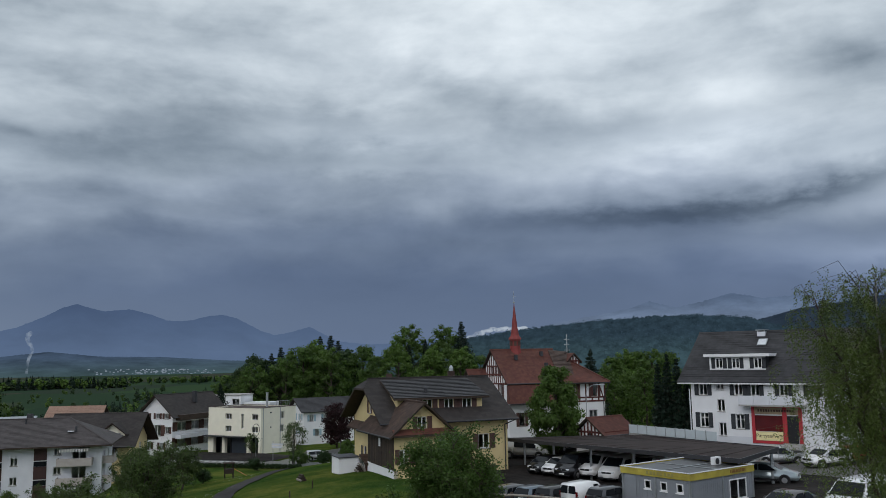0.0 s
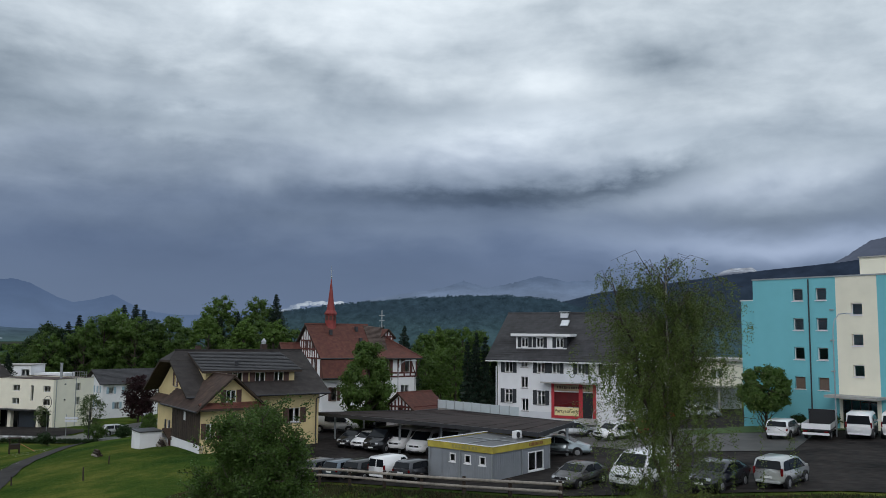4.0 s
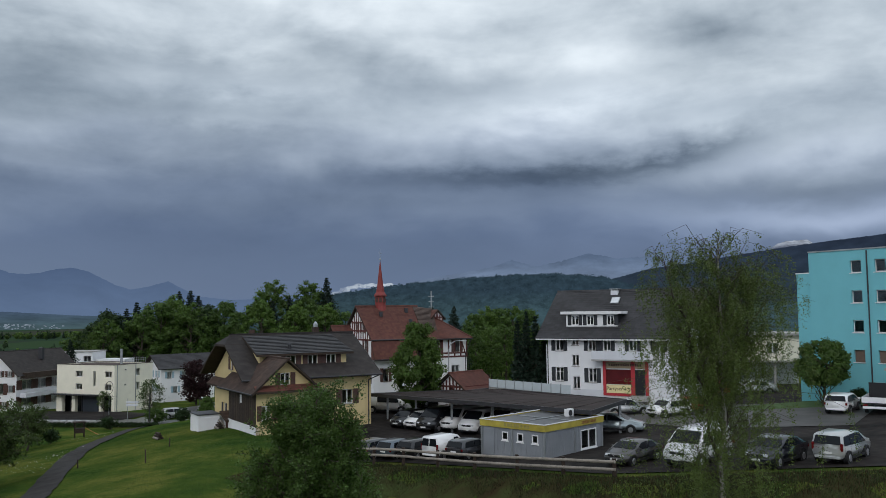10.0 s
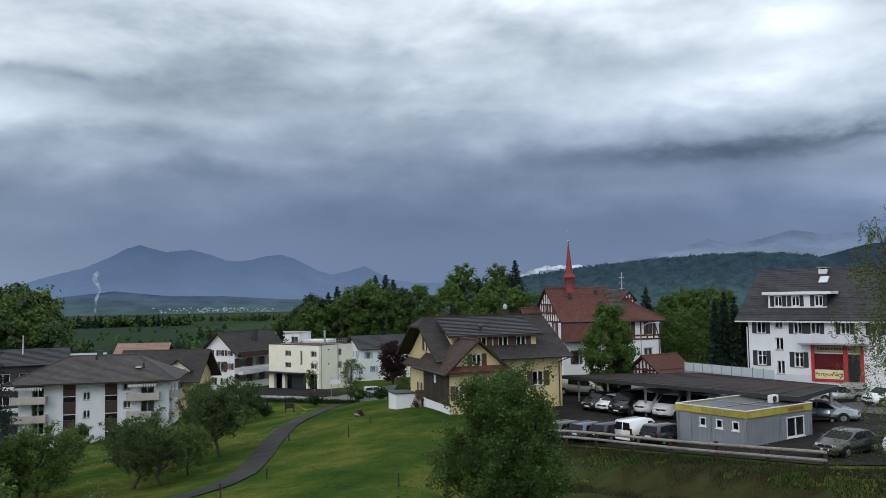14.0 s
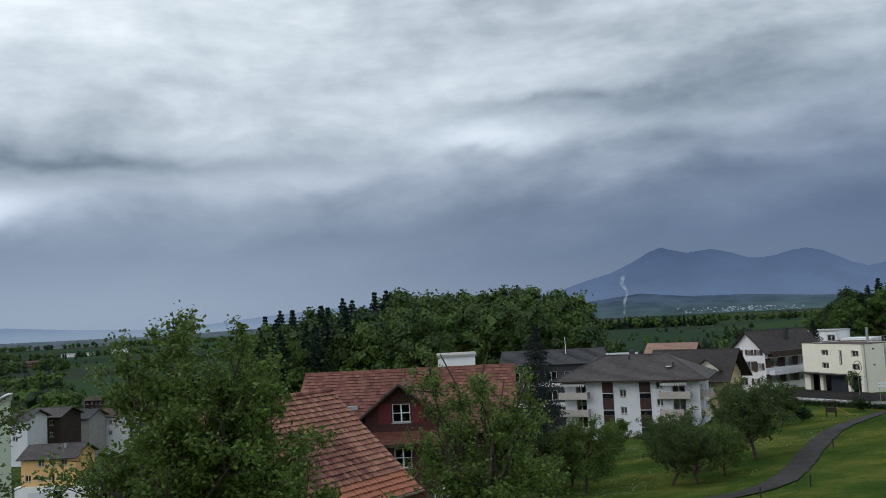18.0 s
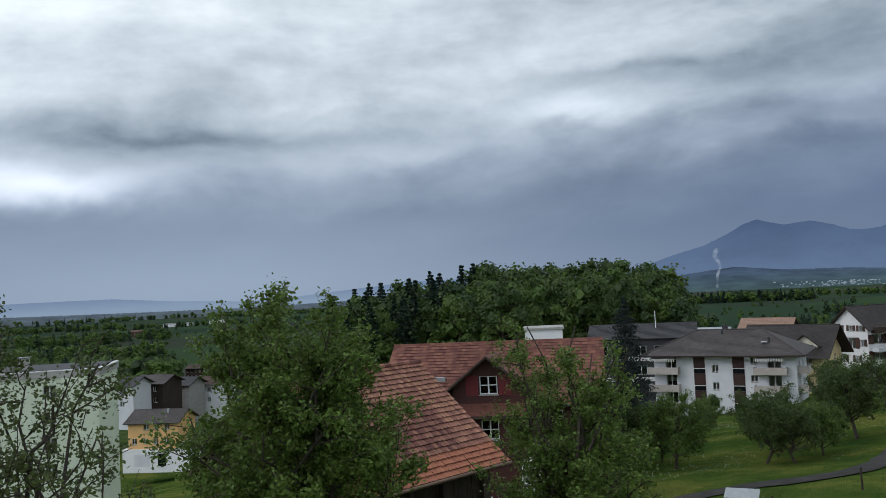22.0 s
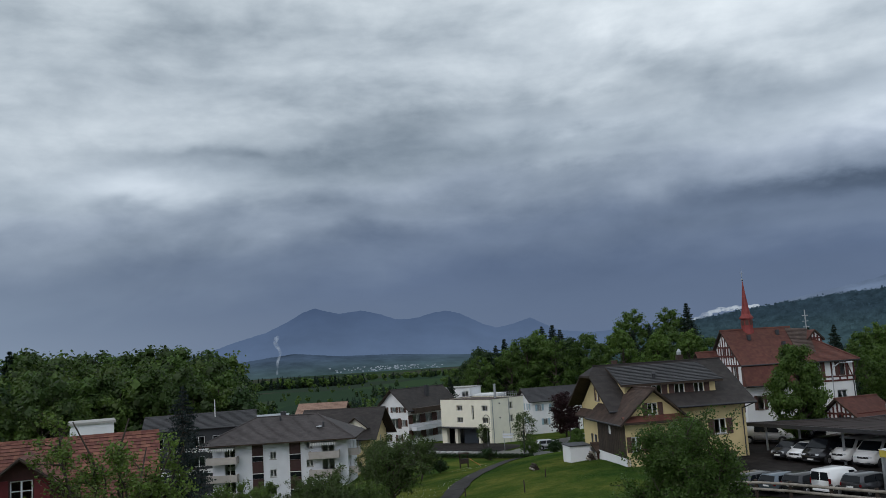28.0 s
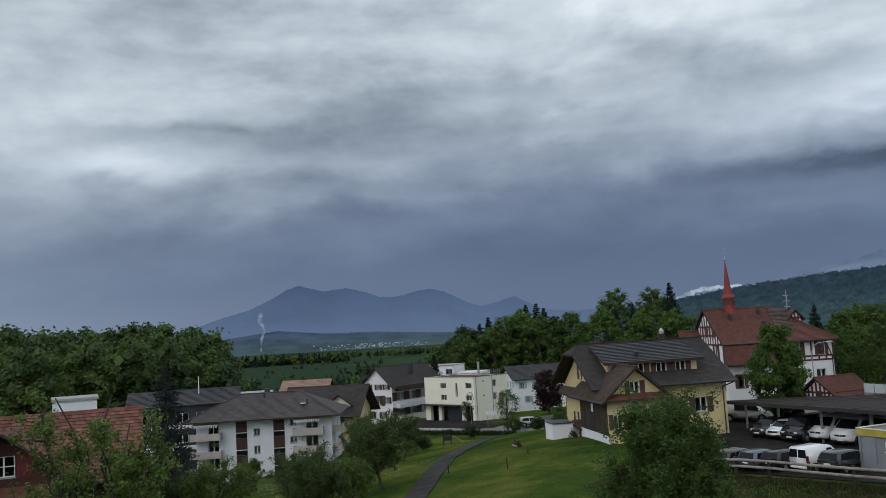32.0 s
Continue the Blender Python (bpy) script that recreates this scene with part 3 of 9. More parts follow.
def build_ground():
    radii = [0.0]
    r = 2.0
    while r < 4850:
        radii.append(r)
        r *= 1.035 if r < 300 else 1.08
    angles = [-180 + 2 * k for k in range(180)]
    angles = sorted(set([a for a in angles if not -52 < a < 82] + [-52 + 0.8 * k for k in range(168)]))
    verts, faces = [(0, 0, ground_z(0, 0))], []
    for rr in radii[1:]:
        for a in angles:
            x, y, _ = polar(a, rr)
            verts.append((x, y, ground_z(x, y)))
    n = len(angles)
    for k in range(n):
        faces.append((0, 1 + (k + 1) % n, 1 + k))
    for i in range(len(radii) - 2):
        for k in range(n):
            a, b = 1 + i * n + k, 1 + i * n + (k + 1) % n
            faces.append((a, b, b + n, a + n))
    me = bpy.data.meshes.new("ground")
    me.from_pydata(verts, [], faces)
    me.materials.append(ground_material())
    ob = new("ground", me)
    if me.polygons[500].normal.z < 0:
        me.flip_normals()
    for p in me.polygons:
        p.use_smooth = True
    return tagged(ob, "green hillside meadow falling to a plain of fields", "ground", kind="structure")


build_ground()


# ---- large structure: car park, roads, path ----
sheet("car_park", [(0, 60), (5, 58), (16, 44), (30, 37.2), (48, 29.5), (70, 32), (62, 62), (47, 71), (33, 78), (20, 90), (8, 94), (2, 88)], 0.06, M_ASPH,
      label="dark wet asphalt car park", category="car park")
sheet("yard", [(29, 59), (37, 53), (44.5, 61), (46, 70), (33, 78.5), (24.5, 75)], 0.10, M_YARD, label="pale wet concrete yard beside the car park", category="pavement")
sheet("hall_forecourt", [(33, 78.6), (46.1, 70.2), (51, 75), (60, 92), (42, 100), (31, 88)], 0.09, M_ASPH, label="dark asphalt court in front of the low hall", category="pavement")
M_BANK = mat("rank_bank_turf", (0.030, 0.042, 0.014), 0.95, 0.5, 1.1, 0.5, coarse=0.6, spec=0.0, tint=(0.034, 0.024, 0.013))
sheet("bank", [(-2.5, 59.8), (5, 56.7), (16, 42.7), (34, 34.2), (52, 27.0), (46, 20.0), (28, 27.5), (11, 35.5), (0.5, 48.5), (-5, 53)], 0.03, M_BANK, label="dark rank grass bank below the guard rail", category="bank")
TH = 0.3


def shell(parent, L, W, z0, eave, material, front=(), right=(), left=(), back=(), ridge=None, gable_axis="x", **kw):
    """Four walls; the front one along x at y = 0. ridge: the gables' height, on the ends (ridge along x) or on the front (ridge along y)."""
    rz = lambda d: Matrix.Rotation(radians(d), 4, "Z")
    flat_side, gside = eave, eave
    if ridge is not None:
        w = W - 2 * TH
        gside = [(0, eave), (w / 2, ridge - 0.12), (w, eave)]
        gfront = [(0, eave), (L / 2, ridge - 0.12), (L, eave)]
    ends = gside if ridge is not None and gable_axis == "x" else eave
    fronts = gfront if ridge is not None and gable_axis == "y" else eave
    wall_with_windows(parent, Matrix.Identity(4), L, z0, fronts, front, material, TH, **kw)
    wall_with_windows(parent, Matrix.Translation((L, TH, 0)) @ rz(90), W - 2 * TH, z0, ends, right, material, TH, **kw)
    wall_with_windows(parent, Matrix.Translation((0, W - TH, 0)) @ rz(-90), W - 2 * TH, z0, ends, left, material, TH, **kw)
    wall_with_windows(parent, Matrix.Translation((L, W, 0)) @ rz(180), L, z0, fronts, back, material, TH, **kw)


def text_on(parent, words, m, size, material, name="lettering"):
    cu = bpy.data.curves.new(name, "FONT")
    cu.body, cu.size, cu.extrude, cu.align_x, cu.align_y = words, size, 0.01, "CENTER", "CENTER"
    ob = new(name, cu)
    ob.parent, ob.matrix_basis = parent, m @ pose(0, 0, 0, 90, 0, 0)
    cu.materials.append(material)
    return ob


def bars(parent, m, n, w, h, material, name="illegible_lettering"):
    bm = bmesh.new()
    x = 0
    rnd = random.Random(n)
    for k in range(n):
        ww = w / n * rnd.uniform(0.5, 0.8)
        box(bm, x, x + ww, -0.012, -0.002, -h / 2, h / 2)
        x += w / n
    ob = part(name, bm, material, parent)
    ob.matrix_basis = m


# ---- white shop house with the red front ----
def shop_house():
    h = thing("shop_house", "white three-storey house with grey tiled roof and a red shop front", "house", heading(24.62, 84.49, 0, -39.7))
    L, W, z0, eave, ridge = 13.5, 11.0, -4.0, 6.1, 10.6
    S = dict(shutters=M_SHUT)
    front = [(0.82, 4.38, 0.85, 1.15, S), (2.6, 4.95, 0.72, 0.75, {}), (4.35, 4.42, 0.8, 1.05, S), (5.95, 4.42, 0.8, 1.05, S), (8.6, 4.42, 0.8, 1.05, S), (11.2, 4.42, 0.8, 1.05, S),
             (2.6, 2.85, 0.75, 1.15, {}), (0.8, 1.3, 0.85, 1.4, dict(shutters=M_SHUT, transom=0.65)), (2.66, 0.55, 0.75, 1.25, {}), (4.35, 1.25, 0.85, 1.4, dict(shutters=M_SHUT, transom=0.65))]
    right = [(1.5, 4.4, 0.9, 1.1, S), (5, 4.4, 0.9, 1.1, S), (7.6, 4.4, 0.9, 1.1, S), (2.5, 1.3, 1.0, 1.3, S), (6.5, 1.3, 1.0, 1.3, S), (4.6, 7.6, 1.0, 1.2, S)]
    shell(h, L, W, z0, eave, M_WHITE, front, right, left=[(2, 4.4, 0.9, 1.1, S), (6, 4.4, 0.9, 1.1, S)], ridge=ridge)
    part("plinth", bx(-0.02, 5.9, -0.04, -0.004, z0, 0.55), M_GREYW, h)
    gable_roof(h, 0, L, 0, W, eave + 0.1, ridge, M_ROOFG, 0.6, 1.1, row=0.36, col=0.5)
    part("eave_board", bx(-1.1, L + 1.1, -0.68, -0.63, eave - 0.62, eave - 0.46), M_FRAME, h)
    # the dormer, a long flat-roofed box
    d = new("dormer")
    d.parent = h
    z1, z2 = 6.95, 8.1
    ops = [(2.35, 6.98, 0.75, 1.0, dict(shutters=M_SHUT, sill=False)), (4.0, 6.98, 0.75, 1.0, dict(shutters=M_SHUT, sill=False)), (6.15, 6.98, 0.75, 1.0, dict(shutters=M_SHUT, sill=False))]
    w = part("dormer_wall", wall_bm(5.5, 6.0, z2, [(x - 1.75, x - 1.75 + ww, z, z + hh) for x, z, ww, hh, _ in ops], 0.12), M_FRAME, d)
    w.matrix_basis = Matrix.Translation((1.75, 0.75, 0))
    for x, z, ww, hh, o in ops:
        window(d, Matrix.Translation((x, 0.75, z)), ww, hh, depth=0.05, **o)
    for x in (1.75, 7.13):
        bm = bmesh.new()
        box(bm, x, x + 0.12, 0.87, 3.4, 6.0, z2)
        part("dormer_cheek", bm, M_SHUT, d)
    part("dormer_roof", bx(1.3, 7.75, 0.35, 4.0, z2, z2 + 0.28), M_FRAME, d)
    # skylight, chimney
    k = (ridge - eave - 0.1) / (W / 2)
    sl = part("skylight", bx(-0.45, 0.45, -0.5, 0.5, 0.08, 0.16), M_METAL, h, "bright metal framed skylight")
    sl.matrix_basis = Matrix.Translation((6.0, 4.0, eave + 0.1 + 4.0 * k)) @ pose(0, 0, 0, math.degrees(math.atan(k)), 0, 0)
    gl = part("skylight_pane", bx(-0.38, 0.38, -0.43, 0.43, 0.162, 0.17), M_HEADL, sl)
    chimney(h, 5.6, 5.2, 9.4, 10.55, 0.8, M_GREYW)
    # red shop front
    s = new("shop_front")
    s.parent = h
    bm = bmesh.new()
    box(bm, 5.9, 6.2, -0.10, -0.004, 0.02, 3.35)
    box(bm, 8.75, 9.15, -0.10, -0.004, 0.02, 3.35)
    box(bm, 10.2, 10.5, -0.10, -0.004, 0.02, 3.35)
    box(bm, 6.2, 8.75, -0.10, -0.004, 0.02, 0.28)
    box(bm, 5.9, 10.5, -0.10, -0.004, 3.352, 3.45)
    part("red_frame", bm, M_RED, s)
    fas = part("fascia", bx(6.2, 10.2, -0.09, -0.004, 2.72, 3.35), mat("old_fascia_board", (0.35, 0.27, 0.17), 0.7, 0.2, 2), s, "dull tan fascia board with worn letters")
    bars(fas, Matrix.Translation((6.5, -0.092, 3.05)), 14, 3.4, 0.22, M_SHUTB)
    part("show_window", bx(6.2, 8.75, -0.06, -0.02, 1.15, 2.6), mat("dark_red_shop_window", (0.10, 0.008, 0.010), 0.08, 0.2, 1, spec=0.8), s, "dark red covered shop window")
    bd = part("sign_board", bx(6.25, 8.72, -0.12, -0.062, 0.3, 1.1), mat("cream_sign", (0.78, 0.68, 0.36), 0.6, 0.05, 2), s, "cream sign board with brown letters")
    text_on(bd, "Partyservice", Matrix.Translation((7.48, -0.125, 0.72)), 0.5, M_SHUTB)
    part("doorway", bx(9.15, 10.2, -0.03, -0.01, 0.0, 2.6), M_BLACK, s)
    bm = bmesh.new()
    for k in range(3):
        box(bm, 9.0 - 0.1 * k, 10.6, -0.5 - 0.3 * (2 - k), -0.11, -0.35 + 0.16 * k, -0.19 + 0.16 * k)
    part("steps", bm, M_CONC, s)
    bm = bmesh.new()
    tube(bm, (10.5, -1.3, -0.3), (10.5, -1.3, 0.75), 0.03, 0.03)
    tube(bm, (10.5, -1.3, 0.75), (10.5, -0.15, 1.1), 0.03, 0.03)
    part("handrail", bm, M_METAL, s)
    # balcony over the shop
    b = new("balcony")
    b.parent = h
    part("balcony_slab", bx(5.1, 11.0, -1.1, -0.004, 3.47, 3.62), M_CONC, b)
    for k in range(4):
        part("balcony_panel", bx(5.1 + 1.47 * k, 5.1 + 1.47 * k + 1.44, -1.12, -1.07, 3.62, 4.45), M_GREYW, b)
    part("balcony_panel", bx(5.1, 5.15, -1.06, -0.02, 3.62, 4.45), M_GREYW, b)
    for k in range(5):
        part("balcony_post", bx(5.08 + 1.47 * k, 5.12 + 1.47 * k, -1.06, -1.02, 3.62, 4.5), M_METAL, b)
    bm = bmesh.new()
    tube(bm, (-0.12, -0.1, 0), (-0.12, -0.1, 5.0), 0.06, 0.06)
    part("downpipe", bm, M_GREYW, h)


shop_house()


# ---- turquoise apartment block ----
def blue_block():
    h = thing("apartment_block", "turquoise four-storey apartment block with a cream stair strip", "apartment building", heading(45.52, 70.6, 0, -64.0))
    BL = M_SHUTB
    brown = mat("brown_blind", (0.16, 0.11, 0.085), 0.7, 0.1, 3)
    wins = []
    for row, z in enumerate((11.5, 8.86, 6.27, 3.68)):
        opt = dict(mullions=0, depth=0.2, sill=M_FRAME)
        if row == 3:
            opt["blind"] = brown
        for x in (3.9, 6.05):
            wins.append((x, z, 0.98, 1.08, opt))
        for x in (12.15, 14.6, 17.2):
            wins.append((x, z, 1.0, 1.08, dict(opt, blind=brown) if row in (1, 3) else opt))
    front = [w for w in wins]
    shell(h, 7.85, 11, -1.2, 13.5, M_BLUE, [w for w in front if w[0] < 7.8], mullions=0)
    cream = [(1.28, z, 0.95, 1.0, dict(mullions=0, depth=0.2, sill=M_FRAME)) for z in (10.17, 7.56, 4.96)] + [(0.25, 0.1, 2.9, 2.9, dict(mullions=3, transom=0.3, sill=False, frame_m=M_DARKM))]
    c = part("stair_strip", wall_bm(3.5, -1.2, 13.5, [(x, x + w, z, z + hh) for x, z, w, hh, _ in cream], TH), M_CREAM, h, "cream rendered stair strip")
    c.matrix_basis = Matrix.Translation((7.852, 0, 0))
    for x, z, w, hh, o in cream:
        window(h, Matrix.Translation((7.852 + x, 0, z)), w, hh, **o)
    r = part("wall", wall_bm(8.6, -1.2, 13.5, [(w[0] - 11.355, w[0] - 11.355 + w[2], w[1], w[1] + w[3]) for w in front if w[0] > 11], TH), M_BLUE, h)
    r.matrix_basis = Matrix.Translation((11.355, 0, 0))
    for x, z, w, hh, o in front:
        if x > 11:
            window(h, Matrix.Translation((x, 0, z)), w, hh, **o)
    part("roof", bx(-0.05, 19.96, -0.06, 11.06, 13.5, 13.62), M_METAL, h)
    part("back_wall", bx(7.86, 19.9, 10.7, 11.0, -1.2, 13.49), M_BLUE, h)
    part("end_wall", bx(19.65, 19.95, 0.31, 10.69, -1.2, 13.49), M_BLUE, h)
    part("side_wing", bx(-1.36, -0.004, 0.15, 9.5, -1.2, 11.6), M_BLUE, h)
    part("side_wing_cap", bx(-1.42, -0.004, 0.09, 9.56, 11.6, 11.7), M_FRAME, h)
    pent = part("lift_house", bx(9.1, 13.2, 2.0, 6.5, 13.62, 15.2), M_CREAM, h)
    part("lift_house_cap", bx(9.0, 13.3, 1.9, 6.6, 15.2, 15.3), M_CONC, pent)
    bm = bmesh.new()
    tube(bm, (5.45, -0.08, -1), (5.45, -0.08, 13.4), 0.06, 0.06)
    part("downpipe", bm, M_DARKM, h)
    part("entrance_canopy", bx(7.4, 11.8, -1.8, -0.004, 3.2, 3.42), M_CONC, h)
    bm = bmesh.new()
    for z in (10.6, 7.95, 5.3):
        box(bm, 7.3, 7.65, -0.12, -0.004, z, z + 0.12)
    part("vent_hoods", bm, M_METAL, h)


blue_block()


# ---- low cream hall behind the birch ----
def low_hall():
    h = thing("low_hall", "low cream flat-roofed hall with a dark undercroft", "building", heading(35.0, 96.0, 0, -25))
    shell(h, 22, 9, 2.6, 5.4, M_CREAM, [(2 + 3.2 * k, 3.5, 1.3, 1.1, dict(mullions=1)) for k in range(6)])
    part("roof", bx(-0.3, 22.3, -0.5, 9.3, 5.4, 5.65), M_CONC, h)
    for k in range(8):
        part("column", bx(0.1 + 3.1 * k, 0.4 + 3.1 * k, 0.1, 0.4, -1.5, 2.42), M_CONC, h)
    part("rear_wall", bx(0, 22, 6.0, 6.3, -1.5, 2.6), M_GREYW, h)
    part("floor_slab", bx(-0.2, 22.2, -0.3, 9.2, 2.42, 2.6), M_CONC, h)


low_hall()


# ---- farmhouse with the dark barn wing ----
def farmhouse():
    h = thing("farmhouse", "old yellow farmhouse with broad dark tiled roof and boarded wing", "house", heading(-7.41, 79.57, 0, 22))
    hw, z0, eave, ridge, L = 6.0, -3.5, 3.15, 6.6, 12.7
    S = dict(shutters=M_SHUTB)
    b = new("main_house")
    b.parent = h
    b.matrix_basis = Matrix.Translation((0.55, -hw + 0.6, 0))
    W = 2 * (hw - 0.6)
    shell(b, L - 1.15, W, z0, eave - 0.15, M_YELLOW, [(8.6, 0.2, 1.1, 1.3, S), (5.8, 0.2, 1.1, 1.3, S), (8.6, -2.4, 1.1, 1.1, S)],
          left=[(7.6, 3.4, 0.7, 1.2, S), (2.5, -0.9, 0.8, 1.1, dict(shutters=M_SHUT)), (7.9, -0.9, 0.8, 1.1, dict(shutters=M_SHUT)), (4.5, 3.4, 0.7, 1.2, S)], ridge=ridge - 0.25)
    # main roof, its left end clipped by a small hip
    xa, xb = -0.6, L
    k = (ridge - eave) / hw
    lo = eave - 0.5 * k
    cut = 1.5
    zc, yc = ridge - cut * k, cut
    roof_slope(h, (xa, -hw - 0.5, lo), (xb, -hw - 0.5, lo), (xb, -yc, zc), (xa, -yc, zc), M_ROOFD, row=0.38, col=0.5)
    roof_slope(h, (xa, -yc, zc), (xb, -yc, zc), (xb, 0, ridge), (xa + 1.0, 0, ridge), M_ROOFD, row=0.38, col=0.5)
    roof_slope(h, (xb, hw + 0.5, lo), (xa, hw + 0.5, lo), (xa, yc, zc), (xb, yc, zc), M_ROOFD, row=0.38, col=0.5)
    roof_slope(h, (xb, yc, zc), (xa, yc, zc), (xa + 1.0, 0, ridge), (xb, 0, ridge), M_ROOFD, row=0.38, col=0.5)
    roof_slope(h, (xa, yc, zc), (xa, -yc, zc), (xa + 1.0, -0.02, ridge), (xa + 1.0, 0.02, ridge), M_ROOFD, row=0.38, col=0.5)
    part("ridge_tiles", bx(xa + 0.9, xb + 0.02, -0.14, 0.14, ridge - 0.02, ridge + 0.09), M_ROOFD, h)
    for sgn in (-1, 1):
        bm = bmesh.new()
        tube(bm, (xa, sgn * (hw + 0.56), lo - 0.05), (xb, sgn * (hw + 0.56), lo - 0.05), 0.08, 0.08)
        part("gutter", bm, M_DARKM, h)
    bm = bmesh.new()
    tube(bm, (xb - 0.2, -hw - 0.5, lo - 0.1), (xb - 0.9, -hw + 0.5, lo - 0.6), 0.05, 0.05)
    tube(bm, (xb - 0.9, -hw + 0.5, lo - 0.6), (xb - 0.9, -hw + 0.5, z0 + 1), 0.05, 0.05)
    part("downpipe", bm, M_DARKM, h)
    # pent roof over the left gable's windows
    roof_slope(h, (-0.2, 5.6, 1.9), (-0.2, -5.0, 1.9), (0.55, -5.0, 2.5), (0.55, 5.6, 2.5), M_ROOFB, row=0.3, col=0.4)
    # the long shed dormer
    d = new("shed_dormer")
    d.parent = h
    y0, zt = -4.7, 4.95
    x0, x1 = 1.6, 9.9
    ops = [(x, 3.75, 0.95, 1.0) for x in (4.0, 6.1, 7.9)]
    w = part("dormer_wall", wall_bm(x1 - x0, 3.0, zt, [(a - x0, a - x0 + c, z, z + e) for a, z, c, e in ops], 0.15), M_YELLOW, d)
    w.matrix_basis = Matrix.Translation((x0, y0, 0))
    for a, z, c, e in ops:
        window(d, Matrix.Translation((a, y0, z)), c, e, shutters=M_SHUTB, depth=0.05)
    for x in (x0, x1 - 0.15):
        bm = bmesh.new()
        vs = [bm.verts.new(p) for p in ((x, y0 + 0.16, 3.0), (x, y0 + 0.16, zt), (x, -1.2, 5.9), (x + 0.15, y0 + 0.16, 3.0), (x + 0.15, y0 + 0.16, zt), (x + 0.15, -1.2, 5.9))]
        for f in ((0, 1, 2), (5, 4, 3), (0, 3, 4, 1), (1, 4, 5, 2), (2, 5, 3, 0)):
            bm.faces.new([vs[i] for i in f])
        part("dormer_cheek", bm, M_YELLOW, d)
    roof_slope(d, (x0 - 0.5, y0 - 0.6, zt - 0.05), (x1 + 0.5, y0 - 0.6, zt - 0.05), (x1 + 0.3, -0.55, 6.42), (x0 - 0.3, -0.55, 6.42), M_ROOFG, row=0.38, col=0.5)
    # boarded wing, ridge towards the meadow
    g = new("barn_wing")
    g.parent = h
    c, v0, v1, he, hr = 2.3, -9.2, -2.5, 2.45, 4.75
    w2 = 2.55
    gm = Matrix.Translation((c - w2, v0, 0))
    prof = [(0, he - 0.1), (w2, hr - 0.25), (2 * w2, he - 0.1)]
    gw = [(2.1, 2.55, 0.85, 1.0, S), (2.0, -0.3, 1.0, 1.2, S), (0.5, -0.3, 0.8, 1.2, S)]
    wall_with_windows(g, gm, 2 * w2, z0, prof, gw, M_YELLOW)
    part("boarded_side_core", bx(c - w2 + 0.02, c - w2 + 0.3, v0 + 0.31, v1, -0.8, he), M_WOODD, g)
    for k in range(29):
        y = v0 + 0.0 + k * 0.255
        if y < v1 + 0.6:
            part("board", bx(c - w2 - 0.03 - 0.012 * (k % 2), c - w2 + 0.018, y, y + 0.245, -0.75, he - 0.05), M_WOODD, g)
    part("boarded_window", bx(c - w2 - 0.06, c - w2 - 0.044, v0 + 3.6, v0 + 4.1, 0.9, 1.6), M_FRAME, g, "small white shuttered window")
    part("plinth", bx(c - w2 - 0.02, c - w2 + 0.3, v0 + 0.0, v1 + 2.0, z0, -0.81), M_WHITE, g)
    part("right_wall", bx(c + w2 - 0.3, c + w2, v0 + 0.31, v1, z0, he), M_YELLOW, g)
    ov = 0.55
    kk = (hr - he) / w2
    le = he - ov * kk
    roof_slope(g, (c - w2 - ov, v1 + 2.5, le), (c - w2 - ov, v0 - 0.7, le), (c, v0 - 0.7, hr), (c, v1 + 2.5, hr), M_ROOFB, row=0.36, col=0.4, jitter=0.04)
    roof_slope(g, (c + w2 + ov, v0 - 0.7, le), (c + w2 + ov, v1 + 2.5, le), (c, v1 + 2.5, hr), (c, v0 - 0.7, hr), M_ROOFB, row=0.36, col=0.4, jitter=0.04)
    part("ridge_tiles", bx(c - 0.15, c + 0.15, v0 - 0.75, v1 + 2.5, hr - 0.04, hr + 0.08), M_ROOFB, g)
    roof_slope(g, (c - w2 - 0.2, v0 - 0.75, he - 0.35), (c + w2 + 0.2, v0 - 0.75, he - 0.35), (c + w2 + 0.2, v0 - 0.02, he + 0.1), (c - w2 - 0.2, v0 - 0.02, he + 0.1), M_ROOFR, row=0.28, col=0.3)
    bm = bmesh.new()
    tube(bm, (c - w2 - ov - 0.06, v1 + 2.4, le - 0.03), (c - w2 - ov - 0.06, v0 - 0.7, le - 0.03), 0.07, 0.07)
    part("gutter", bm, M_DARKM, g)
    chimney(h, 2.6, 0.6, 5.8, 7.0, 0.45, M_ROOFB, False)
    chimney(h, 9.2, 1.0, 5.8, 7.15, 0.55, M_ROOFB, False)
    bm = bmesh.new()
    tube(bm, (9.2, 1.0, 7.15), (9.2, 1.0, 7.4), 0.22, 0.22, 12)
    tube(bm, (9.2, 1.0, 7.4), (9.2, 1.0, 7.7), 0.26, 0.05, 12)
    part("chimney_cowl", bm, M_METAL, h, "shiny metal chimney cowl")
    bm = bmesh.new()
    tube(bm, (4.6, -4.0, 5.0), (4.6, -4.0, 5.7), 0.16, 0.16, 10)
    tube(bm, (4.6, -4.0, 5.7), (4.6, -4.0, 5.85), 0.3, 0.1, 10)
    part("vent_pipe", bm, M_DARKM, h)
    # white lean-to at the foot of the left gable
    lt = new("lean_to")
    lt.parent = h
    part("white_wall", bx(-2.6, -0.7, -0.5, -0.2, z0 - 1.5, -0.5), M_WHITE, lt)
    part("wall_cap", bx(-2.7, -0.6, -0.6, 2.3, -0.499, -0.42), M_DARKM, lt)
    part("side_wall", bx(-2.6, -2.3, -0.199, 2.2, z0 - 1.5, -0.5), M_WHITE, lt)
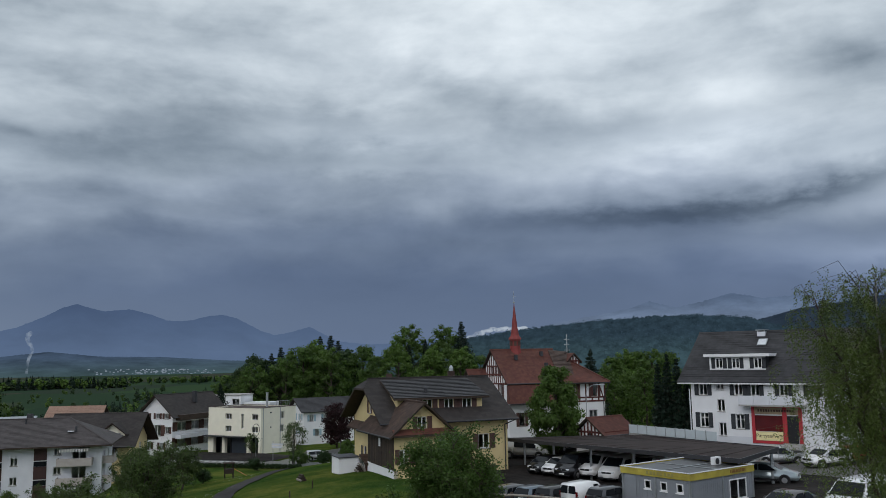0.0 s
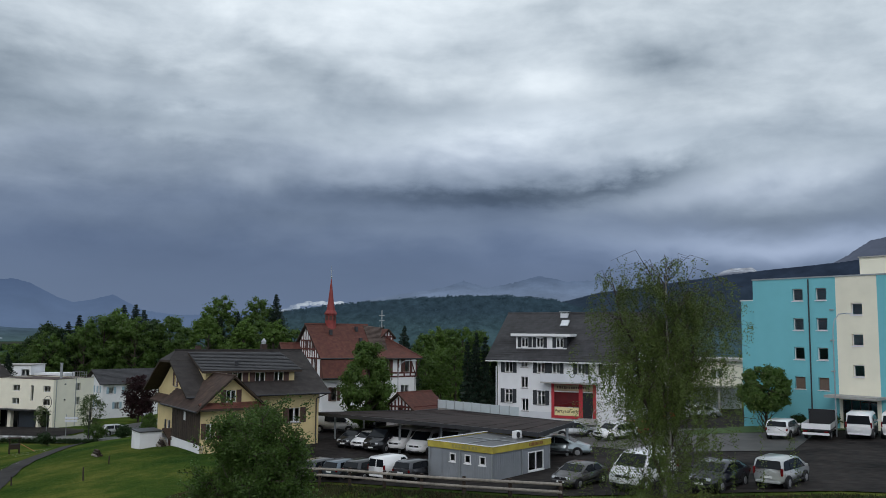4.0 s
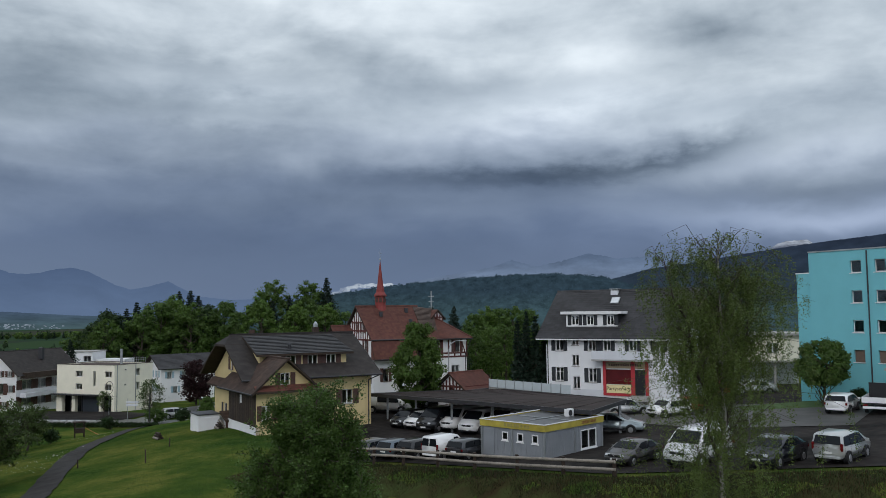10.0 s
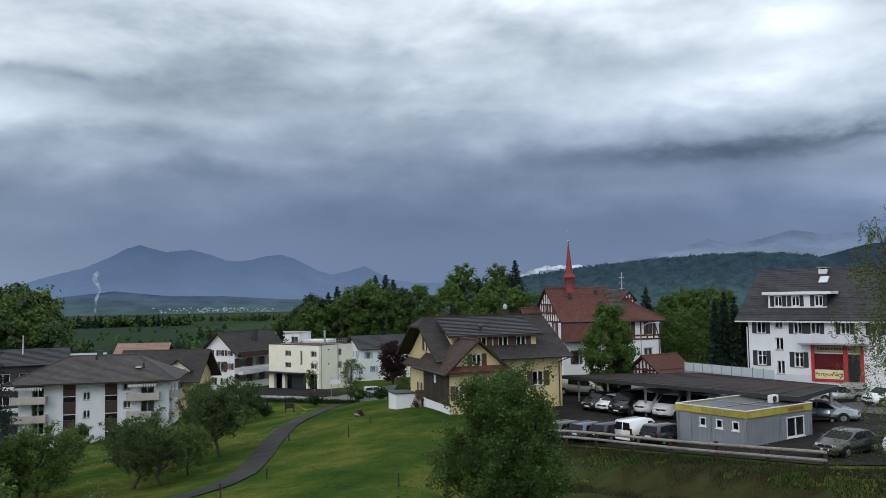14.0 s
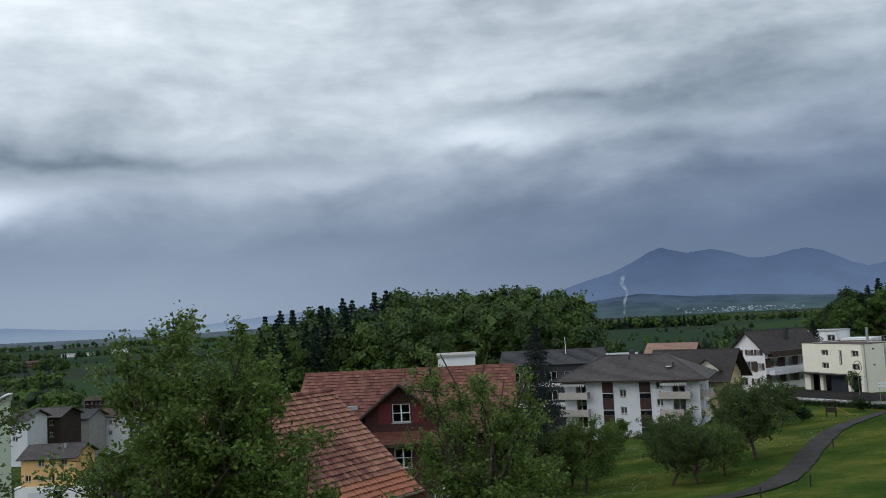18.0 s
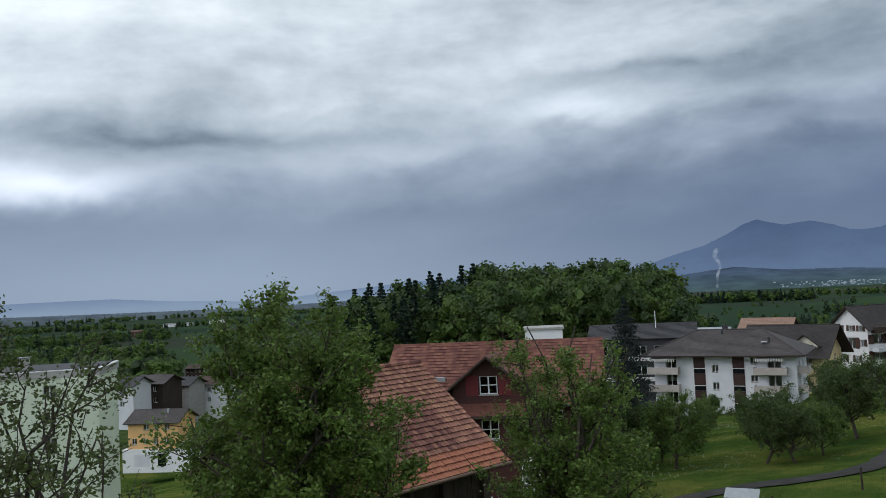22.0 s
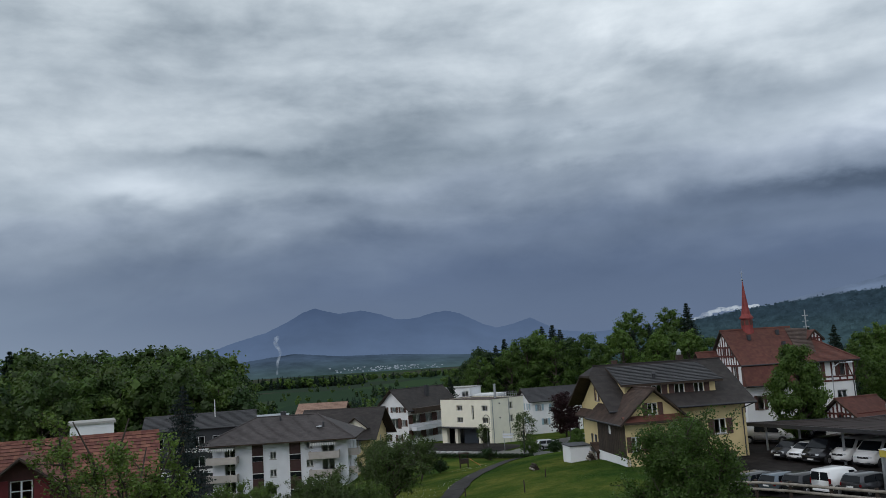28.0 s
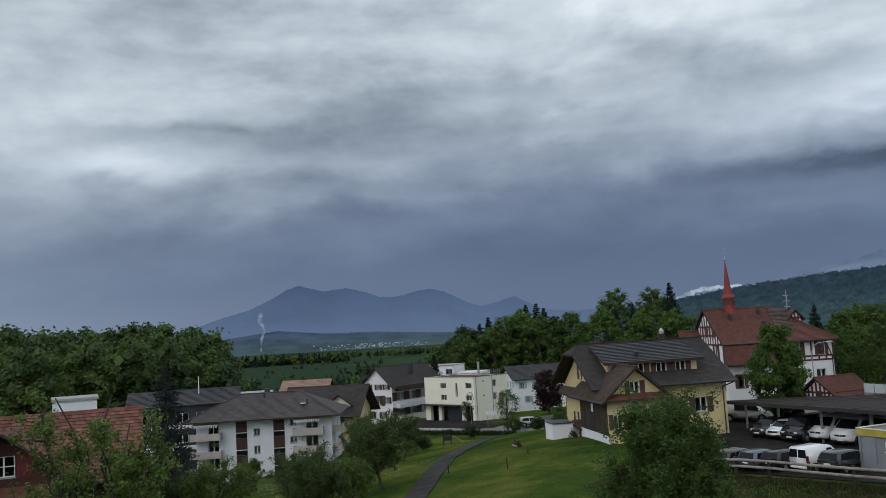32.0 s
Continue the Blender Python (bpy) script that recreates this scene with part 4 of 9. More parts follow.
    part("post", bx(-0.45, -0.3, -1.7, -1.55, z0 - 1.0, -1.0), M_WOODR, lt)
    part("back_wall", bx(-1.3, 1.0, 0.2, 0.4, z0 - 1.0, -0.7), M_GREYW, lt)
    roof_slope(lt, (-0.55, -1.9, -0.95), (1.2, -1.9, -0.95), (1.2, 0.1, -0.3), (-0.55, 0.1, -0.3), M_ROOFB, row=0.3, col=0.4)


farmhouse()


# ---- half-timbered hall with the red turret ----
def timber_grid(parent, m, w, z0, z1, step=1.05, slope=None, rails=(0.0, 1.0)):
    """Upright and level beams proud of a wall."""
    n = max(1, int(round(w / step)))
    for k in range(n + 1):
        x = w * k / n
        top = slope(x) if slope else z1
        if top - z0 > 0.3:
            b = part("beam", bx(x - 0.09, x + 0.09, -0.05, -0.003, z0, top), M_TIMBER, parent)
            b.matrix_basis = m
    for f in rails:
        z = z0 + (z1 - z0) * f
        if slope:
            xs = [w * i / 60 for i in range(61) if slope(w * i / 60) >= z]
            if len(xs) < 3:
                continue
            a, b2 = xs[0], xs[-1]
        else:
            a, b2 = 0, w
        b = part("beam", bx(a, b2, -0.056, -0.002, z - 0.09, z + 0.09), M_TIMBER, parent)
        b.matrix_basis = m


def church_hall():
    h = thing("parish_hall", "half-timbered hall with rust-red roofs and a slender red turret", "hall", heading(7.39, 96.2, 0, 20))
    L, W, z0, e1, ridge = 7.6, 8.8, -4.0, 5.45, 9.3
    B = dict(frame_m=M_SHUTB, shutters=None)
    V = dict(frame_m=M_SHUTB, shutters=M_SHUTB, mullions=0)
    rz = Matrix.Rotation(radians(-90), 4, "Z")
    left = [(5.9, 3.4, 0.8, 1.9, V), (5.2, 6.2, 0.8, 1.1, V), (3.3, 6.2, 0.7, 1.1, V), (6.3, -2.0, 0.55, 1.3, B), (7.1, -2.0, 0.55, 1.3, B), (5.5, -2.0, 0.55, 1.3, B), (6.9, 0.4, 0.7, 1.6, V), (5.2, 0.4, 0.7, 1.6, V)]
    shell(h, L, W, z0, e1, M_WHITE, [(1.0, -2.2, 0.7, 1.4, B), (3.2, -2.2, 0.7, 1.4, B), (1.2, 0.6, 0.7, 1.5, V), (3.4, 0.6, 0.7, 1.5, V)], left=left, ridge=ridge)
    lm = Matrix.Translation((0, W - TH, 0)) @ rz
    ww = W - 2 * TH
    timber_grid(h, lm, ww, e1 - 0.1, ridge - 0.3, 0.62, lambda x: min(e1 + (ridge - e1) * (1 - abs(x - ww / 2) / (ww / 2)) - 0.25, ridge), (0.0, 0.28, 0.55))
    # steep upper roof and the mansard skirt in front
    gable_roof(h, 0, L, 0, W, e1 + 0.15, ridge, M_ROOFR, 0.25, 0.35, row=0.26, col=0.26)
    sk = new("mansard_skirt")
    sk.parent = h
    roof_slope(sk, (-0.3, -0.95, 3.2), (6.4, -0.95, 3.2), (6.4, -0.2, 5.3), (-0.3, -0.2, 5.3), M_ROOFR, row=0.26, col=0.26)
    for x in (-0.28, 6.28):
        bm = bmesh.new()
        vs = [bm.verts.new(p) for p in ((x, -0.9, 3.15), (x, -0.01, 3.15), (x, -0.01, 5.2), (x, -0.25, 5.2), (x + 0.12, -0.9, 3.15), (x + 0.12, -0.01, 3.15), (x + 0.12, -0.01, 5.2), (x + 0.12, -0.25, 5.2))]
        for f in ((0, 1, 2, 3), (7, 6, 5, 4), (0, 4, 5, 1), (1, 5, 6, 2), (2, 6, 7, 3), (3, 7, 4, 0)):
            bm.faces.new([vs[i] for i in f])
        part("skirt_cheek", bm, M_ROOFR, sk)
    part("skylight", bx(4.1, 4.75, -0.75, -0.4, 4.05, 4.75), M_DARKM, sk)
    part("skirt_gutter", bx(-0.35, 6.45, -1.1, -0.97, 3.1, 3.2), M_DARKM, sk)
    # small side wing on the left, with its own gable
    g = new("side_wing")
    g.parent = h
    g.matrix_basis = Matrix.Translation((-2.2, 4.6, 0))
    wall_with_windows(g, Matrix.Translation((0, 4.2, 0)) @ rz, 4.2, z0, [(0, 4.6), (2.1, 6.9), (4.2, 4.6)], [(1.75, 4.9, 0.7, 1.1, V)], M_WHITE)
    timber_grid(g, Matrix.Translation((0, 4.2, 0)) @ rz, 4.2, 4.6, 6.7, 0.52, lambda x: 4.6 + 2.2 * (1 - abs(x - 2.1) / 2.1), (0.0,))
    part("wing_front", bx(0.3, 2.2, 0.0, 0.3, z0, 4.6), M_WHITE, g)
    gable_roof(g, 0, 2.2, 0, 4.2, 4.65, 7.0, M_ROOFR, 0.35, 0.35, row=0.26, col=0.26)
    # right wing, hipped, half-timbered above
    w = new("right_wing")
    w.parent = h
    w.matrix_basis = Matrix.Translation((6.9, -0.8, 0))
    wl = 5.0
    shell(w, wl, 8.4, z0, 5.4, M_WHITE, [(3.3, 3.75, 0.75, 1.4, V), (0.5, 3.6, 0.75, 1.6, V), (2.9, -0.2, 1.1, 2.4, dict(frame_m=M_GREYW, mullions=1)), (0.6, -1.9, 0.9, 1.5, B)])
    timber_grid(w, Matrix.Identity(4), wl, 3.2, 5.35, 0.83, None, (0.0, 0.2, 1.0))
    for x0, x1 in ((0.1, 0.8), (4.2, 4.9)):
        bm = bmesh.new()
        tube(bm, (x0, -0.03, 3.3 if x0 < 2 else 5.3), (x1, -0.03, 5.3 if x0 < 2 else 3.3), 0.07, 0.07, 4)
        part("brace", bm, M_TIMBER, w)
    E0, R0, ra, rb = 5.35, 7.6, -0.3, 2.9
    A, Bp, C, D = (-0.4, -0.55, E0), (wl + 0.5, -0.55, E0), (wl + 0.5, 8.9, E0), (-0.4, 8.9, E0)
    roof_slope(w, A, Bp, (rb, 3.4, R0), (ra, 3.4, R0), M_ROOFR, row=0.26, col=0.26)
    roof_slope(w, Bp, C, (rb, 5.0, R0), (rb, 3.4, R0), M_ROOFR, row=0.26, col=0.26)
    roof_slope(w, C, D, (ra, 5.0, R0), (rb, 5.0, R0), M_ROOFR, row=0.26, col=0.26)
    part("flat_top", bx(ra, rb, 3.35, 5.05, R0 - 0.02, R0 + 0.08), M_ROOFR, w)
    for p, q in ((Bp, (rb, 3.4, R0)), (C, (rb, 5.0, R0))):
        bm = bmesh.new()
        tube(bm, Vector(p) + Vector((0, 0, 0.05)), Vector(q) + Vector((0, 0, 0.05)), 0.1, 0.1, 6)
        part("hip_tiles", bm, M_ROOFR, w)
    part("wing_gutter", bx(-0.45, wl + 0.55, -0.7, -0.57, E0 - 0.1, E0), M_DARKM, w)
    bm = bmesh.new()
    tube(bm, (wl + 0.3, -0.6, E0 - 0.1), (wl - 0.2, -0.1, E0 - 1.9), 0.05, 0.05)
    tube(bm, (wl - 0.2, -0.1, E0 - 1.9), (wl - 0.2, -0.1, z0), 0.05, 0.05)
    part("downpipe", bm, M_DARKM, w)
    # weathered grey cross roof between, with a little timbered gable
    grey = mat("weathered_grey_brown_tile", (0.095, 0.066, 0.054), 0.8, 0.25, 1.5, 0.3, island=0.2)
    roof_slope(h, (6.5, -0.3, 5.5), (8.2, -0.6, 5.7), (9.9, 4.2, 8.95), (7.2, 4.2, 9.2), grey, row=0.26, col=0.26)
    roof_slope(h, (9.9, 8.6, 5.6), (7.2, 8.6, 5.6), (7.2, 4.21, 9.2), (9.9, 4.21, 8.95), grey, row=0.26, col=0.26)
    d = new("roof_gable")
    d.parent = h
    d.matrix_basis = Matrix.Translation((9.0, 2.6, 0))
    wall_with_windows(d, Matrix.Identity(4), 1.5, 6.8, [(0, 7.9), (0.75, 8.6), (1.5, 7.9)], [(0.5, 7.45, 0.5, 0.5, dict(frame_m=M_SHUTB, mullions=0))], M_WHITE, 0.2)
    timber_grid(d, Matrix.Identity(4), 1.5, 6.8, 7.9, 0.38, lambda x: 7.9 + 0.6 * (1 - abs(x - 0.75) / 0.75), (0.55, 0.95))
    roof_slope(d, (-0.3, 3, 7.7), (-0.3, -0.35, 7.7), (0.75, -0.35, 8.8), (0.75, 3, 8.8), M_ROOFR, row=0.26, col=0.26)
    roof_slope(d, (1.8, -0.35, 7.7), (1.8, 3, 7.7), (0.75, 3, 8.8), (0.75, -0.35, 8.8), M_ROOFR, row=0.26, col=0.26)
    # turret
    t = new("turret")
    t.parent = h
    t.matrix_basis = Matrix.Translation((2.95, W / 2, 0))
    red = mat("red_shingle", (0.20, 0.030, 0.026), 0.6, 0.15, 4, 0.2)
    bm = bmesh.new()
    for r0, r1, a, b in ((0.85, 0.68, 8.2, 9.3), (0.68, 0.64, 9.3, 10.45), (0.8, 0.8, 10.45, 10.56)):
        tube(bm, (0, 0, a), (0, 0, b), r0, r1, 8)
    part("turret_shaft", bm, red, t)
    for k in range(8):
        a = radians(45 * k + 22.5)
        lv = part("louvre", bx(-0.17, 0.17, -0.03, 0.03, 9.75, 10.3), M_SHUTB, t)
        lv.matrix_basis = Matrix.Translation((0.62 * math.cos(a), 0.62 * math.sin(a), 0)) @ Matrix.Rotation(a + math.pi / 2, 4, "Z")
    bm = bmesh.new()
    for r0, r1, a, b in ((0.84, 0.52, 10.56, 11.0), (0.52, 0.36, 11.0, 12.0), (0.36, 0.04, 12.0, 14.75)):
        tube(bm, (0, 0, a), (0, 0, b), r0, r1, 8)
    part("spire", bm, red, t)
    bm = bmesh.new()
    tube(bm, (0, 0, 14.6), (0, 0, 16.3), 0.035, 0.02, 6)
    bmesh.ops.create_uvsphere(bm, u_segments=10, v_segments=8, radius=0.12, matrix=Matrix.Translation((0, 0, 14.95)))
    box(bm, -0.25, 0.25, -0.015, 0.015, 15.7, 15.74)
    part("weather_vane", bm, M_METAL, t)
    for x, y in ((2.3, 3.0), (5.7, 1.9), (4.6, 0.5), (5.9, 3.5)):
        z = e1 + 0.15 + (ridge - e1 - 0.15) * y / (W / 2)
        part("roof_vent", bx(x - 0.16, x + 0.16, y - 0.3, y + 0.1, z - 0.1, z + 0.5), M_DARKM, h)
    # ground floor rendered wall foot
    part("wall_foot", bx(-0.04, L, -0.06, -0.004, z0, -2.6), M_CONC, h)


church_hall()


def garden_shed():
    h = thing("timbered_shed", "small half-timbered shed with rust-red roof", "shed", heading(15.6, 83.2, 0, 36))
    L, W = 4.2, 3.9
    shell(h, L, W, -2.0, 0.9, M_WHITE, left=[(1.3, 0.25, 0.8, 0.8, dict(frame_m=M_SHUTB, mullions=1))], ridge=2.25)
    gable_roof(h, 0, L, 0, W, 0.95, 2.3, M_ROOFR, 0.4, 0.45, row=0.25, col=0.25)
    timber_grid(h, Matrix.Identity(4), L, -0.2, 0.95, 0.55, None, (0.5, 1.0))
    lm = Matrix.Translation((0, W - TH, 0)) @ Matrix.Rotation(radians(-90), 4, "Z")
    timber_grid(h, lm, W - 2 * TH, -0.2, 0.9, 0.5, lambda x: 0.85 + 1.2 * (1 - abs(x - 1.65) / 1.65), (0.5, 1.0))


garden_shed()


# ---- carport ----
def carport():
    h = thing("carport", "long dark flat-roofed carport over parked vans", "carport")
    P = [(5.9, 82.5, 0.62), (18.8, 54.6, 1.7), (24.0, 61.5, 1.64), (18.7, 84.4, 0.62)]
    bm = bmesh.new()
    slab(bm, P, 0.12)
    felt = mat("dark_roof_felt", (0.044, 0.034, 0.032), 0.85, 0.35, 0.6, 0.3, spec=0.15)
    part("roof", bm, felt, h, "dark bitumen roof")
    a, b, c, d = [Vector(p) for p in P]
    for k in range(1, 14):
        bm = bmesh.new()
        p, q = a.lerp(b, k / 14), d.lerp(c, k / 14)
        tube(bm, p + Vector((0, 0, 0.02)), q + Vector((0, 0, 0.02)), 0.025, 0.025, 5)
        part("roof_seam", bm, felt, h)
    for p, q in ((a, b), (b, c), (c, d), (d, a)):
        dirn = (q - p).normalized()
        bm = bmesh.new()
        nn = Vector((dirn.y, -dirn.x, 0)) * 0.04
        vs = [bm.verts.new(v) for v in (p + nn, q + nn, q + nn + Vector((0, 0, -0.3)), p + nn + Vector((0, 0, -0.3)), p - nn, q - nn, q - nn + Vector((0, 0, -0.3)), p - nn + Vector((0, 0, -0.3)))]
        for f in ((0, 1, 2, 3), (7, 6, 5, 4), (0, 4, 5, 1), (3, 2, 6, 7), (1, 5, 6, 2), (0, 3, 7, 4)):
            bm.faces.new([vs[i] for i in f])
        bmesh.ops.translate(bm, vec=(0, 0, 0.05), verts=bm.verts[:])
        part("fascia", bm, M_DARKM, h)
    for f in (0.02, 0.2, 0.4, 0.6, 0.8, 0.98):
        for g in (0.12, 0.9):
            p = a.lerp(b, f).lerp(d.lerp(c, f), g)
            bm = bmesh.new()
            box(bm, p.x - 0.09, p.x + 0.09, p.y - 0.09, p.y + 0.09, ground_z(p.x, p.y), p.z - 0.1)
            part("post", bm, M_METAL, h)


carport()


# ---- office container ----
def office_container():
    h = thing("office_container", "grey steel office container with a weathered yellow fascia", "container", heading(14.6, 51.3, -1.1, 37))
    L, W, H = 6.4, 5.2, 2.05
    steel = mat("grey_corrugated_steel", (0.23, 0.245, 0.265), 0.5, 0.12, 1.0, 0.0)
    yel = mat("weathered_yellow_paint", (0.42, 0.34, 0.055), 0.6, 0.3, 1.2, 0.1)

    def side(m, length, ops, name):
        s = part(name, wall_bm(length, -0.6, H, [(x, x + w, z, z + hh) for x, z, w, hh in ops], 0.08), steel, h)
        s.matrix_basis = m
        n = int(length / 0.2)
        for k in range(n):
            x = (k + 0.5) * length / n
            spans = [(-0.55, H - 0.02)]
            for ox, oz, ow, oh in ops:
                if ox - 0.1 < x < ox + ow + 0.1:
                    spans = [(-0.55, oz - 0.08), (oz + oh + 0.08, H - 0.02)]
            for z0, z1 in spans:
                r = part("rib", bx(x - 0.04, x + 0.04, -0.012, -0.002, z0, z1), steel, s)
        for ox, oz, ow, oh in ops:
            window(h, m @ Matrix.Translation((ox, 0, oz)), ow, oh, mullions=1 if ow > 1.2 else 0, depth=-0.02, sill=M_FRAME)
        for x in (0, length / 2, length):
            p = part("corner_post", bx(x - 0.07, x + 0.07, -0.05, -0.026, -0.6, H), M_METAL, s)

    left_m = Matrix.Translation((0, W, 0)) @ Matrix.Rotation(radians(-90), 4, "Z")
    side(Matrix.Identity(4), L, [(3.9, 0.45, 1.8, 1.25)], "front_wall")
    side(left_m, W, [(1.75, 1.2, 0.5, 0.55), (3.0, 1.2, 0.5, 0.55), (4.2, 1.2, 0.5, 0.55)], "end_wall")
    dr = part("door", bx(0.25, 1.1, -0.05, -0.026, 0.15, 1.95), steel, h, "grey steel door")
    dr.matrix_basis = left_m
    side(Matrix.Translation((L, 0, 0)) @ Matrix.Rotation(radians(90), 4, "Z"), W, [], "far_end_wall")
    side(Matrix.Translation((L, W, 0)) @ Matrix.Rotation(radians(180), 4, "Z"), L, [], "back_wall")
    part("roof", bx(0, L, 0, W, H, H + 0.3), M_ROAD, h, "flat grey roof holding rain water")
    for x0, x1, y0, y1 in ((-0.1, L + 0.1, -0.1, -0.03), (-0.1, L + 0.1, W + 0.03, W + 0.1), (-0.1, -0.03, -0.029, W + 0.029), (L + 0.03, L + 0.1, -0.029, W + 0.029)):
        part("fascia", bx(x0, x1, y0, y1, H - 0.05, H + 0.36), yel, h, "weathered yellow fascia board")
        part("fascia_cap", bx(x0 - 0.03, x1 + 0.03, y0 - 0.03, y1 + 0.03, H + 0.36, H + 0.4), M_FRAME, h)
    bars(h, Matrix.Translation((3.9, -0.105, H + 0.16)), 11, 1.7, 0.2, mat("worn_brown_letters", (0.22, 0.10, 0.03), 0.7, 0.2, 3))
    bars(h, left_m @ Matrix.Translation((2.0, -0.105, H + 0.16)), 8, 2.2, 0.2, mat("faded_letters", (0.30, 0.26, 0.08), 0.7, 0.2, 3))
    ac = part("air_conditioner", bx(4.8, 5.5, 1.6, 1.95, H + 0.3, H + 0.8, 0.03), M_FRAME, h, "white air conditioning unit")
    bm = bmesh.new()
    tube(bm, (5.05, 1.595, H + 0.55), (5.05, 1.575, H + 0.55), 0.2, 0.2, 20)
    part("fan_grille", bm, M_DARKM, ac)
    bm = bmesh.new()
    tube(bm, (L * 0.5, 0.1, H + 0.33), (L * 0.5, W - 0.1, H + 0.33), 0.03, 0.03, 6)
    tube(bm, (0.2, 2.4, H + 0.33), (L - 0.2, 2.4, H + 0.33), 0.03, 0.03, 6)
    part("roof_pipe", bm, M_METAL, h)
    part("step_plate", bx(-0.3, 2.2, -1.0, -0.06, -0.3, -0.22), M_METAL, h)


office_container()


# ---- guard rail ----
def guard_rail():
    h = thing("guard_rail", "weathered timber and steel guard rail at the car park edge", "guard rail")
    xs = [-2.0, 0.2, 2.4, 4.4, 6.2, 8.1, 10.0, 12.0, 14.0, 16.0]
    pts = [Vector((x, rail_line(x) - 0.0, ground_z(x, rail_line(x)) + 0.28 * (1 - smooth(2, 12, x)))) for x in xs]
    for p in pts:
        part("post", bx(p.x - 0.09, p.x + 0.09, p.y - 0.09, p.y + 0.09, p.z - 0.3, p.z + 0.98), M_WOODD, h)
    for p, q in zip(pts, pts[1:]):
        for z, name in ((0.82, "top_rail"), (0.42, "lower_rail")):
            bm = bmesh.new()
            tube(bm, p + Vector((0, -0.14, z)), q + Vector((0, -0.14, z)), 0.085, 0.085, 8)
            part(name, bm, M_WOODL, h)


guard_rail()


def glass_fence():
    h = thing("glazed_fence", "low white frosted fence on the terrace edge", "fence")
    a, b = Vector((18.2, 84.0, 0.85)), Vector((23.7, 74.3, 0.85))
    n = 9
    pale = mat("frosted_panel", (0.50, 0.55, 0.57), 0.4, 0.06, 1)
    bm = bmesh.new()
    prism(bm, [(0, -3.0), ((b - a).length, -3.0), ((b - a).length, 0.83), (0, 0.83)], 0.06, 0.36)
    part("terrace_wall", bm, M_CONC, h).matrix_basis = heading(a.x, a.y, 0, math.degrees(math.atan2(b.y - a.y, b.x - a.x)))
    for k in range(n):
        p, q = a.lerp(b, k / n), a.lerp(b, (k + 1) / n)
        m = heading(p.x, p.y, p.z, math.degrees(math.atan2(q.y - p.y, q.x - p.x)))
        part("panel", bx(0.04, (q - p).length - 0.04, -0.02, 0.02, 0, 0.8), pale, h).matrix_basis = m
        part("post", bx(-0.03, 0.03, -0.04, 0.04, -0.3, 0.86), M_METAL, h).matrix_basis = m


glass_fence()


